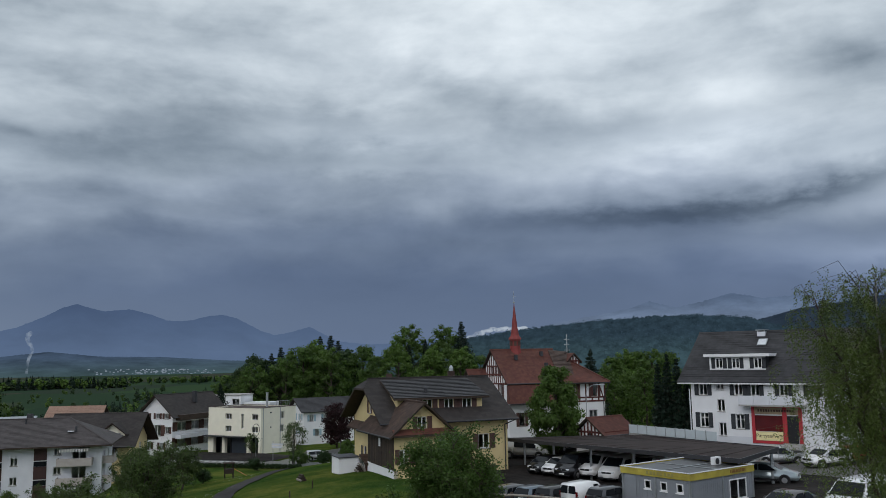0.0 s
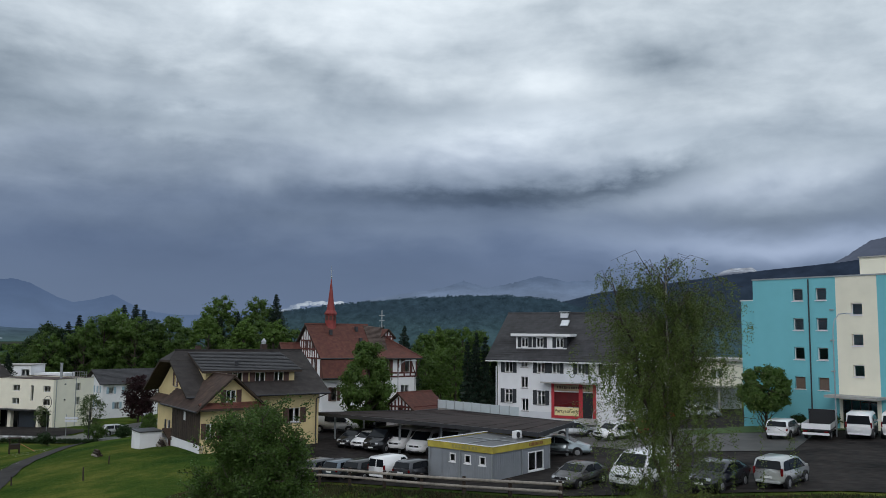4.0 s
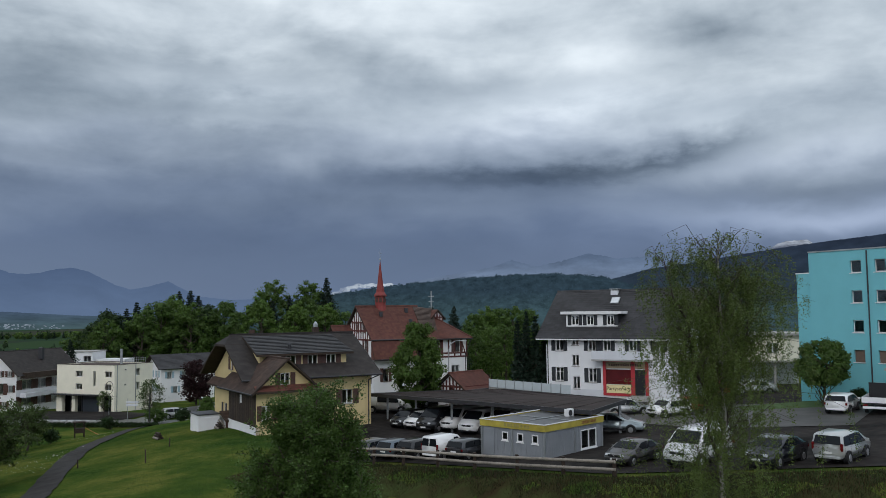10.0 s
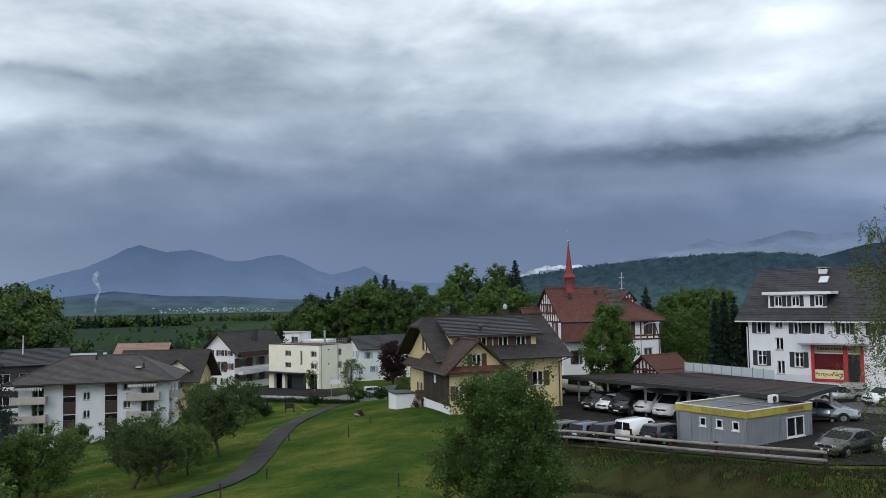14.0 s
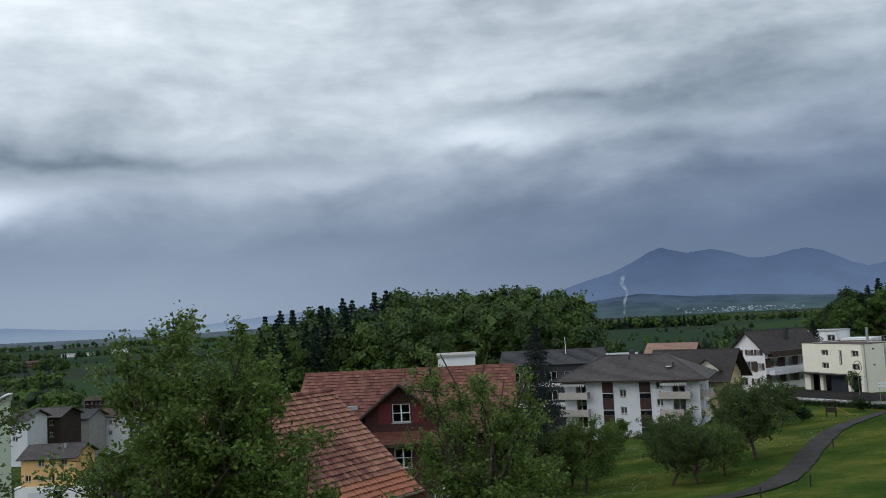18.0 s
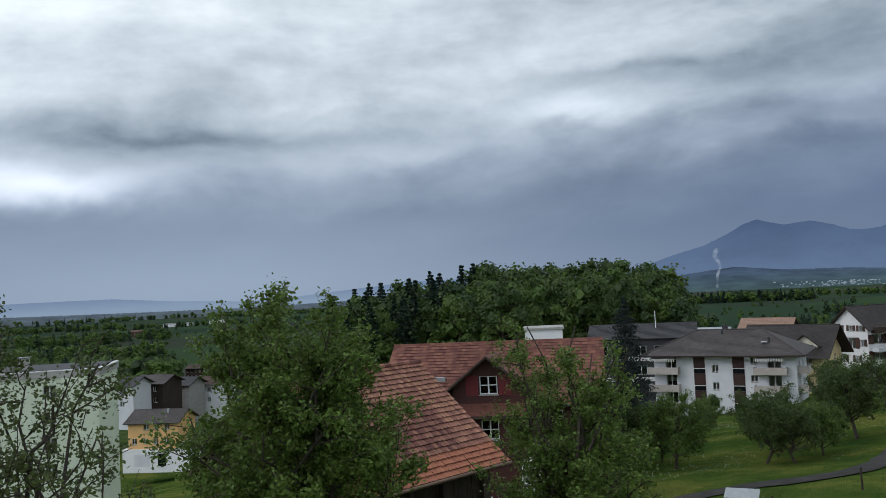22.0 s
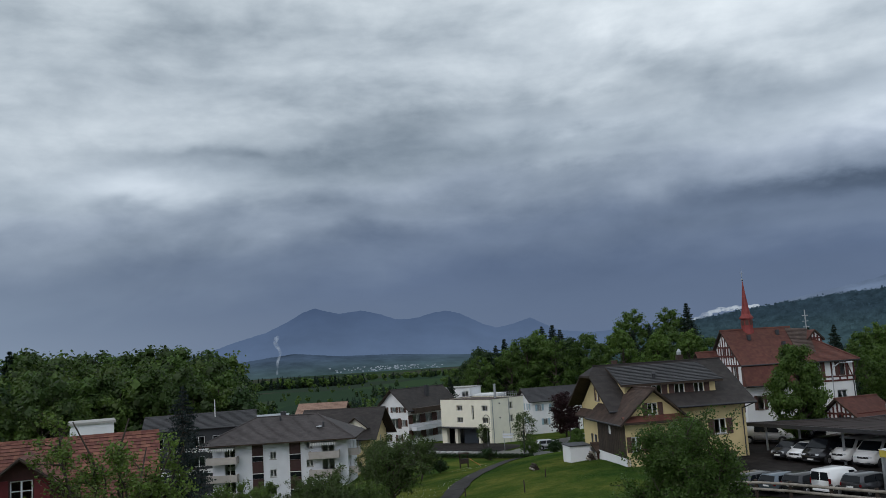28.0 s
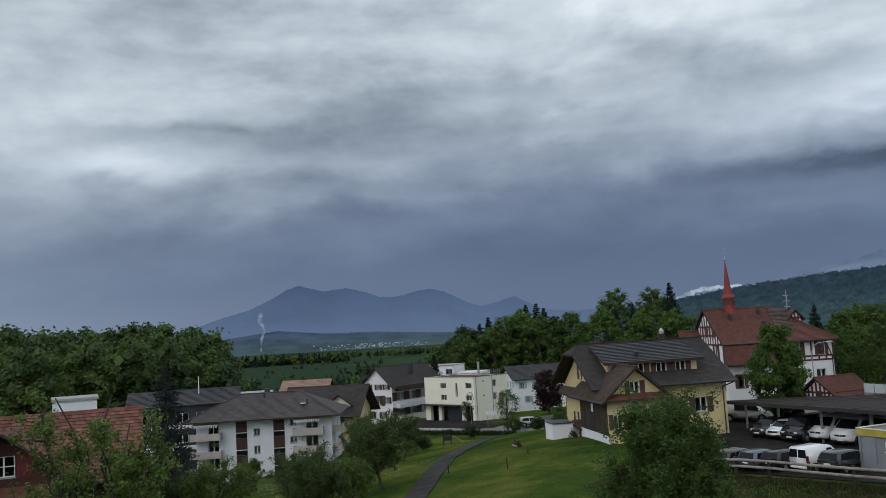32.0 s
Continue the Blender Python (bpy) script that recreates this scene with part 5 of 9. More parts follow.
# ---- cream flat-roofed building at the crossing ----
def cream_block():
    h = thing("cream_block", "cream flat-roofed three-storey building with a recessed ground floor", "building", heading(-42.1, 152.1, 0, -33))
    L, W, zt, gz = 12.95, 8.6, 0.42, -8.2
    o = dict(mullions=1, sill=False, depth=0.2)
    front = [(x, z, w, 1.0, o) for x, w in ((4.3, 1.55), (10.8, 1.5)) for z in (-1.6, -3.7)] + [(8.2, -3.1, 0.6, 2.5, dict(mullions=0, sill=False, depth=0.2))]
    right = [(4.3, -1.6, 1.1, 1.25, o), (4.3, -3.9, 1.1, 1.25, o)]
    shell(h, L, W, -4.5, zt, M_CREAM, front, right)
    for x0, x1, y0, y1 in ((-0.05, L + 0.05, -0.05, 0.34), (-0.05, L + 0.05, W - 0.34, W + 0.05), (-0.05, 0.34, 0.341, W - 0.341), (L - 0.34, L + 0.05, 0.341, W - 0.341)):
        part("parapet_cap", bx(x0, x1, y0, y1, zt, zt + 0.06), M_ROOFB, h)
    part("roof", bx(0.31, L - 0.31, 0.31, W - 0.31, zt - 0.35, zt - 0.12), mat("brown_roof_gravel", (0.070, 0.050, 0.042), 0.9, 0.25, 1.5, 0.3), h, "brown gravelled flat roof")
    part("soffit", bx(0.05, L - 0.05, 0.31, W - 0.31, -4.5, -4.35), M_CONC, h)
    for x, w in ((0.0, 1.35), (3.5, 0.75), (9.6, 0.5)):
        part("pillar", bx(x, x + w, 0.02, 0.6, gz, -4.5), M_CREAM, h)
    part("corner_wall", bx(L - 0.6, L, 0.0, 0.9, gz, -4.5), M_CREAM, h)
    part("side_wall", bx(L - 0.3, L, 0.901, W, gz, -4.5), M_CREAM, h)
    part("rear_wall", bx(0.0, L - 0.301, W - 0.3, W, gz, -4.5), M_CREAM, h)
    part("left_wall", bx(0.0, 0.3, 0.601, W - 0.301, gz, -4.5), M_CREAM, h)
    part("entrance_glass", bx(0.31, L - 0.61, 1.6, 1.7, gz, -4.5), M_CARGLASS, h, "dark glazed entrance front")
    for k in range(9):
        x = 1.5 + 1.3 * k
        part("glazing_bar", bx(x, x + 0.08, 1.54, 1.599, gz, -4.51), M_DARKM, h)
    part("entrance_box", bx(5.6, 9.0, 0.4, 1.53, gz, -4.51), mat("slate_blue_panel", (0.030, 0.038, 0.050), 0.5, 0.1, 2), h)
    part("canopy", bx(-0.3, 9.4, -1.1, -0.004, -4.62, -4.42), M_DARKM, h)
    bm = bmesh.new()
    tube(bm, (9.4, 5.0, zt - 0.2), (9.4, 5.0, zt + 2.3), 0.22, 0.22, 12)
    tube(bm, (9.4, 5.0, zt + 2.3), (9.4, 5.0, zt + 2.45), 0.27, 0.27, 12)
    part("flue", bm, M_METAL, h, "bright steel flue")
    for k in range(7):
        x = 9.8 + 0.5 * k
        part("railing_post", bx(x, x + 0.05, 7.0, 7.05, zt - 0.12, zt + 0.95), M_METAL, h)
    for z in (0.5, 0.92):
        part("railing_bar", bx(9.8, 12.85, 7.06, 7.1, zt + z, zt + z + 0.05), M_METAL, h)
    for y in (0.5, 4.6):
        part("downpipe", bx(L + 0.005, L + 0.09, y, y + 0.09, gz, zt), M_METAL, h)
    for y, z in ((2.2, -0.5), (2.2, -3.0)):
        part("wall_lamp", bx(L + 0.004, L + 0.16, y, y + 0.2, z, z + 0.2), M_DARKM, h)


cream_block()


# ---- grey-white apartment block with balconies ----
def grey_apartments():
    h = thing("apartment_house", "pale grey apartment house with concrete balconies and a hipped brown roof", "apartment building", heading(-62.23, 103.77, 0, 14.8))
    L, W, z0, eave = 18.4, 11.0, -11.5, -1.65
    dk = mat("dark_red_brown_panel", (0.045, 0.018, 0.016), 0.6, 0.15, 2)
    o = dict(mullions=1, sill=True, depth=0.15)
    front = []
    for z in (-4.0, -6.35, -8.7):
        front += [(7.8, z, 0.85, 1.0, o), (12.75, z + 1.1, 0.9, 0.9, o)]
    for z in (-3.5, -5.85, -8.2):
        front += [(1.6, z, 1.5, 1.6, dict(mullions=1, sill=False)), (14.9, z, 1.7, 1.5, dict(mullions=1, sill=False))]
    b = new("body")
    b.parent = h
    b.matrix_basis = Matrix.Translation((0.92, 0, 0))
    shell(b, L, W, z0, eave, M_GREYW, front, right=[(2.0, -4, 1.2, 1.3, o), (6.0, -4, 1.2, 1.3, o), (2.0, -6.5, 1.2, 1.3, o), (6.0, -6.5, 1.2, 1.3, o)])
    for x0 in (5.4, 10.5):
        s = new("stair_strip")
        s.parent = h
        s.matrix_basis = Matrix.Translation((0.92 + x0, 0, 0))
        for z in (-3.45, -5.75, -8.05, -10.4):
            part("brown_panel", bx(0, 1.5, -0.06, -0.004, z, z + 1.55), dk, s)
            part("strip_window", bx(0, 1.5, -0.05, -0.004, z + 1.57, z + 2.2), M_CARGLASS, s)
            part("strip_sill", bx(-0.03, 1.53, -0.09, -0.003, z - 0.08, z - 0.01), M_FRAME, s)
    for x0, x1 in ((0.1, 4.2), (13.9, 18.0)):
        for k, z in enumerate((-4.2, -6.55, -8.9)):
            bl = new("balcony")
            bl.parent = h
            bl.matrix_basis = Matrix.Translation((0.3, 0, 0))
            part("balcony_front", bx(x0, x1, -1.35, -1.22, z, z + 0.95), M_BALC, bl)
            part("balcony_side", bx(x0, x0 + 0.12, -1.22, -0.01, z, z + 0.95), M_BALC, bl)
            part("balcony_side", bx(x1 - 0.12, x1, -1.22, -0.01, z, z + 0.95), M_BALC, bl)
            part("balcony_floor", bx(x0 + 0.12, x1 - 0.12, -1.22, -0.01, z, z + 0.14), M_BALC, bl)
            if (k == 0) or (k == 2 and x0 > 5):
                bm = bmesh.new()
                n = 22
                for i in range(n):
                    xa = x0 + 0.3 + (x1 - x0 - 0.6) * i / n
                    ww = (x1 - x0 - 0.6) / n
                    if i % 2 == 0:
                        box(bm, xa, xa + ww, -1.3, -1.28, z + 1.75, z + 2.1)
                aw = part("awning_stripes", bm, M_FRAME, bl, "striped white and green awning")
                aw["kind"] = "stuff"
                bm = bmesh.new()
                slab(bm, [(x0 + 0.3, -1.28, z + 2.1), (x1 - 0.3, -1.28, z + 2.1), (x1 - 0.3, -0.02, z + 2.35), (x0 + 0.3, -0.02, z + 2.35)], 0.04)
                part("awning", bm, mat("awning_cloth", (0.42, 0.44, 0.40), 0.8, 0.1, 3), bl)
    # hipped roof
    e, r = eave - 0.05, 1.35
    xa, xb, ya, yb = -0.6, 20.6, -1.5, 12.2
    ym = (ya + yb) / 2
    ra, rb = xa + 6.5, xb - 6.0
    roof_slope(h, (xa, ya, e), (xb, ya, e), (rb, ym, r), (ra, ym, r), M_ROOFK, row=0.4, col=0.6)
    roof_slope(h, (xb, ya, e), (xb, yb, e), (rb, ym + 0.02, r), (rb, ym - 0.02, r), M_ROOFK, row=0.4, col=0.6)
    roof_slope(h, (xb, yb, e), (xa, yb, e), (ra, ym, r), (rb, ym, r), M_ROOFK, row=0.4, col=0.6)
    roof_slope(h, (xa, yb, e), (xa, ya, e), (ra, ym - 0.02, r), (ra, ym + 0.02, r), M_ROOFK, row=0.4, col=0.6)
    for p, q in (((xb, ya, e), (rb, ym, r)), ((xa, ya, e), (ra, ym, r)), ((ra, ym, r), (rb, ym, r))):
        bm = bmesh.new()
        tube(bm, Vector(p) + Vector((0, 0, 0.06)), Vector(q) + Vector((0, 0, 0.06)), 0.1, 0.1, 6)
        part("hip_tiles", bm, M_ROOFK, h)
    for x, y, z in ((9.5, 4.2, 0.9), (15.9, 1.8, -0.1)):
        bm = bmesh.new()
        tube(bm, (x, y, z - 0.6), (x, y, z + 0.6), 0.15, 0.15, 8)
        part("vent_pipe", bm, M_DARKM, h)
    chimney(h, 9.6, 6.0, 0.6, 2.0, 0.7, M_DARKM, False)
    part("skylight", bx(15.0, 15.7, 1.2, 1.8, -0.15, -0.02), M_HEADL, h)
    for yy, zz in ((2.0, -4.2), (2.0, -6.6)):
        sb = new("balcony")
        sb.parent = h
        part("balcony_front", bx(20.6, 20.72, 0.8, 4.4, zz, zz + 0.95), M_BALC, sb)
        part("balcony_floor", bx(19.34, 20.6, 0.8, 4.4, zz, zz + 0.14), M_BALC, sb)
        part("balcony_side", bx(19.34, 20.6, 0.66, 0.79, zz, zz + 0.95), M_BALC, sb)


grey_apartments()


def simple_house(name, label, m, L, W, z0, eave, ridge, wall_m, roof_m, axis="x", front=(), right=(), left=(), over=0.7, gover=0.7, chim=None, shut=None, row=0.4, col=0.6):
    h = thing(name, label, "house", m)
    opt = dict(shutters=shut) if shut else {}
    f = lambda rows: [(x, z, w, hh, opt) for x, z, w, hh in rows]
    shell(h, L, W, z0, eave, wall_m, f(front), f(right), f(left), ridge=ridge, gable_axis=axis)
    if axis == "x":
        gable_roof(h, 0, L, 0, W, eave + 0.1, ridge, roof_m, over, gover, row, col)
    else:
        r = new("roof")
        r.parent = h
        r.matrix_basis = Matrix.Translation((L, 0, 0)) @ Matrix.Rotation(radians(90), 4, "Z")
        gable_roof(r, 0, W, 0, L, eave + 0.1, ridge, roof_m, over, gover, row, col)
    if chim:
        chimney(h, *chim)
    return h


# brown-roofed house with yellow gable wall
b = simple_house("brown_roof_house", "yellow house under a broad dark brown roof with a dormer", heading(-57.6, 125.0, -1.6, 3), 11.0, 9.6, -9.5, -1.2, 2.5, M_YELLOW, M_ROOFD,
                 front=[(1.5, -3.2, 1, 1.2), (8.6, -3.2, 1, 1.2), (10.2, -6, 1, 1.2)], right=[(2, -3.2, 1, 1.2), (5.5, -3.2, 1, 1.2), (4.2, -0.6, 1, 1.0), (2, -6, 1, 1.2), (5.5, -6, 1, 1.2)], over=1.2, gover=1.5)
d = new("dormer")
d.parent = b
wall_with_windows(d, Matrix.Translation((7.0, 0.6, 0)), 3.4, -1.4, [(0, -0.1), (1.7, 1.1), (3.4, -0.1)], [(0.5, -1.2, 0.8, 1.0, {}), (2.0, -1.2, 0.8, 1.0, {})], M_CREAM, 0.2)
roof_slope(d, (6.5, 5, -0.4), (6.5, -0.1, -0.4), (8.7, -0.1, 1.35), (8.7, 5, 1.35), M_ROOFD, row=0.4, col=0.6)
roof_slope(d, (10.9, -0.1, -0.4), (10.9, 5, -0.4), (8.7, 5, 1.35), (8.7, -0.1, 1.35), M_ROOFD, row=0.4, col=0.6)
part("skylight", bx(4.8, 5.5, 1.2, 1.9, -0.05, 0.25), M_HEADL, b)
simple_house("peach_roof_house", "distant house with faded peach-coloured roof", heading(-66.5, 142.0, -1.4, 8), 8, 8, -9, 0.0, 2.6, M_CREAM, mat("faded_peach_tile", (0.30, 0.19, 0.14), 0.8, 0.15, 2), chim=None)

# white chalet, gable to the meadow
c = simple_house("white_chalet", "white chalet with dark brown roof, balconies and a big gable", heading(-55.6, 156.1, -0.1, -22), 7.2, 15.0, -10.5, -0.6, 2.7, M_WHITE, M_ROOFD, "y",
                 front=[(1.0, -1.6, 0.9, 1.0), (3.4, -1.6, 0.9, 1.0), (5.4, -1.6, 0.9, 1.0), (1.0, -4.2, 0.9, 1.2), (3.0, -4.6, 1.6, 1.9), (5.6, -4.2, 0.9, 1.2), (1.6, -7, 0.9, 1.2), (4.4, -7, 0.9, 1.2)],
                 right=[(1.0, -3.8, 2.6, 1.6), (4.6, -3.8, 2.6, 1.6), (8.2, -3.8, 2.4, 1.6), (1.0, -6.6, 2.6, 1.6), (4.6, -6.6, 2.6, 1.6), (8.2, -6.6, 2.4, 1.6)], over=0.9, gover=0.9, shut=M_SHUTB)
part("balcony", bx(7.4, 8.6, 0.6, 15.2, -1.9, -0.9), M_WOODD, c, "dark boarded balcony")
part("balcony", bx(7.4, 8.6, 0.6, 15.2, -5.1, -4.4), M_GREYW, c)
chimney(c, 5.6, 8.0, 1.0, 3.1, 0.7, M_DARKM, False)
simple_house("white_house", "white house with grey-blue shutters and grey gabled roof", heading(-27.6, 167.5, 0.1, 33), 11.0, 7.0, -10.0, -1.5, 0.75, M_WHITE, M_ROOFG,
             front=[(1.2, -3.6, 0.9, 1.2), (4.2, -3.6, 0.9, 1.2), (7.2, -3.6, 0.9, 1.2), (2.4, -6.4, 0.9, 1.2), (6, -6.4, 0.9, 1.2)], left=[(2.0, -3.4, 0.9, 1.2), (4.6, -3.4, 0.9, 1.2), (3.3, -6.2, 0.9, 1.2)], shut=M_SHUTL, over=0.6, gover=0.8)

# low white building between the chalet and the cream block
w = thing("white_annex", "low white flat-roofed building behind the cream block", "building", heading(*polar(15.3, 186), -8))
shell(w, 6.4, 7.0, -9.0, 1.35, M_WHITE, [(0.6, -0.6, 1.5, 1.2, {}), (4.6, -0.6, 1.5, 1.2, {})])
part("roof", bx(-0.2, 6.6, -0.2, 7.2, 1.35, 1.5), M_CONC, w)
part("low_wing", bx(6.61, 12.5, 1.0, 6.5, -9.0, -0.2), M_WHITE, w)

# buildings behind the red chalet
w = thing("white_hall", "white flat-roofed hall with a grey rim", "building", heading(*polar(38.95, 104), 38))
part("wall", bx(0, 4.6, 0, 6, -7, 3.3), M_WHITE, w)
part("roof", bx(-0.2, 4.8, -0.2, 6.2, 3.3, 3.55), M_CONC, w)
g = thing("grey_flats", "dark grey modern flats with white window bands", "apartment building", heading(*polar(34.6, 128), 28))
shell(g, 15, 9, -10, 0.4, M_DARKM, [(0.8 + 2.8 * k, z, 1.7, 1.4, dict(mullions=1)) for k in range(5) for z in (-2.2, -5.0)])
gable_roof(g, 0, 15, 0, 9, 0.5, 2.2, M_ROOFG, 0.5, 0.5, 0.4, 0.6)
part("white_band", bx(3.0, 15.1, -0.06, -0.004, -3.0, -2.4), M_FRAME, g)
part("white_band", bx(0.0, 15.1, -0.06, -0.004, -6.0, -5.4), M_FRAME, g)
bm = bmesh.new()
tube(bm, (9.5, 3, 0), (9.5, 3, 4.2), 0.09, 0.05, 8)
part("antenna", bm, M_FRAME, g, "tall white antenna pole")
g = thing("flat_roof_flats", "grey flats with stepped metal flat roofs", "apartment building", heading(*polar(29.2, 138), 24))
shell(g, 9, 8, -10, -0.2, M_GREYW, [(1, -2, 1.5, 1.2, {}), (4, -2, 1.5, 1.2, {})])
part("roof", bx(-0.6, 9.6, -0.6, 8.6, -0.2, 0.1), M_METAL, g)
part("upper_roof", bx(1.5, 8.6, 1.0, 7.5, 0.45, 0.65), M_METAL, g)
part("upper_wall", bx(2.0, 8.0, 1.5, 7.0, 0.1, 0.45), M_FRAME, g)


# ---- red timber chalet ----
def red_chalet():
    h = thing("red_chalet", "dark red timber chalet with a brick-red tiled roof and cross gable", "house", heading(-44.8, 40.1, 0, 34))
    L, W, z0, eave, ridge = 14.1, 10.0, -6.5, 1.2, 4.5
    sh = dict(shutters=M_WOODR, mullions=1, transom=0.5)
    shell(h, L, W, z0, eave, M_WOODR, [(2.0, -1.2, 1.0, 1.2, sh), (11.0, -1.2, 1.0, 1.2, sh)], ridge=ridge)
    gable_roof(h, 0, L, 0, W, eave + 0.1, ridge, M_ROOFC, 1.2, 0.9, row=0.36, col=0.3)
    g = new("cross_gable")
    g.parent = h
    x0, w = 4.6, 5.0
    gm = Matrix.Translation((x0, -1.3, 0))
    wall_with_windows(g, gm, w, z0, [(0, 1.9), (w / 2, 3.9), (w, 1.9)], [(w / 2 - 0.62, 1.35, 1.24, 1.25, dict(mullions=1, transom=0.5)), (w / 2 - 0.6, -1.7, 1.2, 1.35, dict(mullions=1, transom=0.5))], M_WOODR)
    for k in range(2):
        sx = w / 2 - 1.55 if k == 0 else w / 2 + 0.72
        s = part("shutter", bx(sx, sx + 0.85, -0.06, -0.005, 1.3, 2.65), mat("crimson_shutter", (0.12, 0.012, 0.014), 0.6, 0.15, 3), g)
        s.matrix_basis = gm
    part("side_wall", bx(x0, x0 + 0.3, -1.0, -0.004, z0, 1.9), M_WOODR, g)
    part("side_wall", bx(x0 + w - 0.3, x0 + w, -1.0, -0.004, z0, 1.9), M_WOODR, g)
    k = 2.0 / 2.5
    for sgn in (-1, 1):
        a = x0 + w / 2 + sgn * (w / 2 + 0.7)
        pts = [(a, 3.2, 4.0 - (w / 2 + 0.7) * k), (a, -2.0, 4.0 - (w / 2 + 0.7) * k), (x0 + w / 2, -2.0, 4.0), (x0 + w / 2, 3.2, 4.0)]
        if sgn > 0:
            pts = [pts[1], pts[0], pts[3], pts[2]]
        roof_slope(g, *pts, M_ROOFC, row=0.34, col=0.3)
        bm = bmesh.new()
        tube(bm, (a, -2.02, 3.92 - (w / 2 + 0.7) * k), (x0 + w / 2, -2.02, 3.92), 0.1, 0.1, 6)
        part("barge_board", bm, M_WOODD, g)
    roof_slope(g, (x0 - 0.5, -2.2, 0.0), (x0 + w + 0.5, -2.2, 0.0), (x0 + w + 0.3, -1.32, 0.75), (x0 - 0.3, -1.32, 0.75), M_ROOFR, row=0.22, col=0.2)
    sl = part("skylight", bx(2.9, 3.7, 1.0, 2.0, 2.05, 2.32), M_METAL, h, "grey framed roof window")
    part("skylight_pane", bx(2.96, 3.64, 1.06, 1.94, 2.322, 2.332), M_HEADL, sl)
    part("white_porch", bx(9.2, 12.6, -2.4, -0.004, z0, -3.0), M_WHITE, h)


red_chalet()


# ---- near barn with the big tiled roof ----
def near_barn():
    h = thing("near_barn", "old timber barn under a weathered terracotta tiled roof", "barn", heading(-25.4, 19.9, 0, 90))
    # local x runs away from the eye along the eave, local y from the eave to the ridge
    L, run, eave, ridge = 9.9, 5.7, 0.5, 4.9
    z0 = -5.0
    slope = math.atan2(ridge - eave, run)
    k = (ridge - eave) / run
    for nm, (x0, x1, y0, y1) in (("eave_wall", (0.5, L - 0.4, 0.9, 1.1)), ("back_wall", (0.5, L - 0.4, 2 * run - 1.1, 2 * run - 0.9))):
        part(nm, bx(x0, x1, y0, y1, z0, eave + 0.3), M_WOODD, h)
    for x in (0.5, L - 0.6):
        wl = part("gable_wall", wall_bm(2 * run - 2.24, z0, [(0, eave + 0.5), (run - 1.12, ridge - 0.35), (2 * run - 2.24, eave + 0.5)], [], 0.2), M_WOODD, h)
        wl.matrix_basis = Matrix.Translation((x + 0.2, 1.12, 0)) @ Matrix.Rotation(radians(90), 4, "Z")
    for i in range(30):
        x = 0.52 + i * 0.295
        part("board", bx(x, x + 0.28, 0.86 - 0.01 * (i % 3), 0.896, z0, eave + 0.28), M_WOODD, h)
    for kx in (0.55, 3.2, 6.0, 8.6):
        part("post", bx(kx, kx + 0.22, 0.5, 0.72, z0, eave + 0.2), M_WOODD, h)
    part("white_corner", bx(L - 0.38, L - 0.2, 0.95, 3.2, z0, -1.2), M_WHITE, h)
    for sgn in (0, 1):
        bm = bmesh.new()
        if sgn == 0:
            slab(bm, [(0, 0, eave - 0.03), (L, 0, eave - 0.03), (L, run, ridge - 0.03), (0, run, ridge - 0.03)], 0.14)
        else:
            slab(bm, [(L, 2 * run, eave - 0.03), (0, 2 * run, eave - 0.03), (0, run, ridge - 0.03), (L, run, ridge - 0.03)], 0.14)
        part("roof_deck", bm, M_WOODD, h)
    bm = bmesh.new()
    tiled_slope(bm, (L, 2 * run, eave), (0, 2 * run, eave), (0, run, ridge), (L, run, ridge), 0.33, 0.24, jitter=0.015)
    t = part("rear_tiles", bm, M_ROOFT, h)
    t["kind"] = "stuff"
    # front slope: single tiles in the nearest part, the rest joined
    rows = 22
    slope_len = math.hypot(run, ridge - eave)
    ex = slope_len / rows
    cols = int(L / 0.232)
    tw = L / cols

    def tile_mesh(name, m):
        bm = bmesh.new()
        prof = [(-0.5, 0.030), (-0.36, 0.012), (-0.1, 0.010), (0.15, 0.022), (0.36, 0.034), (0.5, 0.030)]
        lo = [bm.verts.new((u * tw, 0.0, 0.075 + z)) for u, z in prof]
        hi = [bm.verts.new((u * tw, ex * 1.18, z)) for u, z in prof]
        ft = [bm.verts.new((u * tw, 0.07, 0.02)) for u, z in (prof[0], prof[-1])]
        for i in range(5):
            bm.faces.new((lo[i], lo[i + 1], hi[i + 1], hi[i]))
        bm.faces.new((ft[0], ft[1], *lo[::-1]))
        me = bpy.data.meshes.new(name)
        bm.to_mesh(me)
        bm.free()
        me.materials.append(m)
        return me

    old, fresh = tile_mesh("tile", M_ROOFT), tile_mesh("tile_new", M_ROOFN)
    rnd = random.Random(5)
    singles, bulk = 0, {0: ([], []), 1: ([], [])}
    base = Matrix.Rotation(slope, 4, "X")
    for r in range(rows):
        new_row = r < 4
        for c in range(cols):
            m = base @ Matrix.Translation(((c + 0.5) * tw + rnd.uniform(-0.006, 0.006), r * ex + rnd.uniform(-0.01, 0.01), rnd.uniform(0, 0.012)))
            m = Matrix.Translation((0, 0, eave)) @ m @ pose(0, 0, 0, 0, 0, rnd.uniform(-1.2, 1.2))
            me = fresh if new_row else old
            if 3 <= r < 13 and 4 <= c < 34:
                shared("tile", me, h, m)
                singles += 1
            else:
                V, F = bulk[int(new_row)]
                n0 = len(V)
                V += [m @ v.co for v in me.vertices]
                F += [[n0 + i for i in p.vertices] for p in me.polygons]
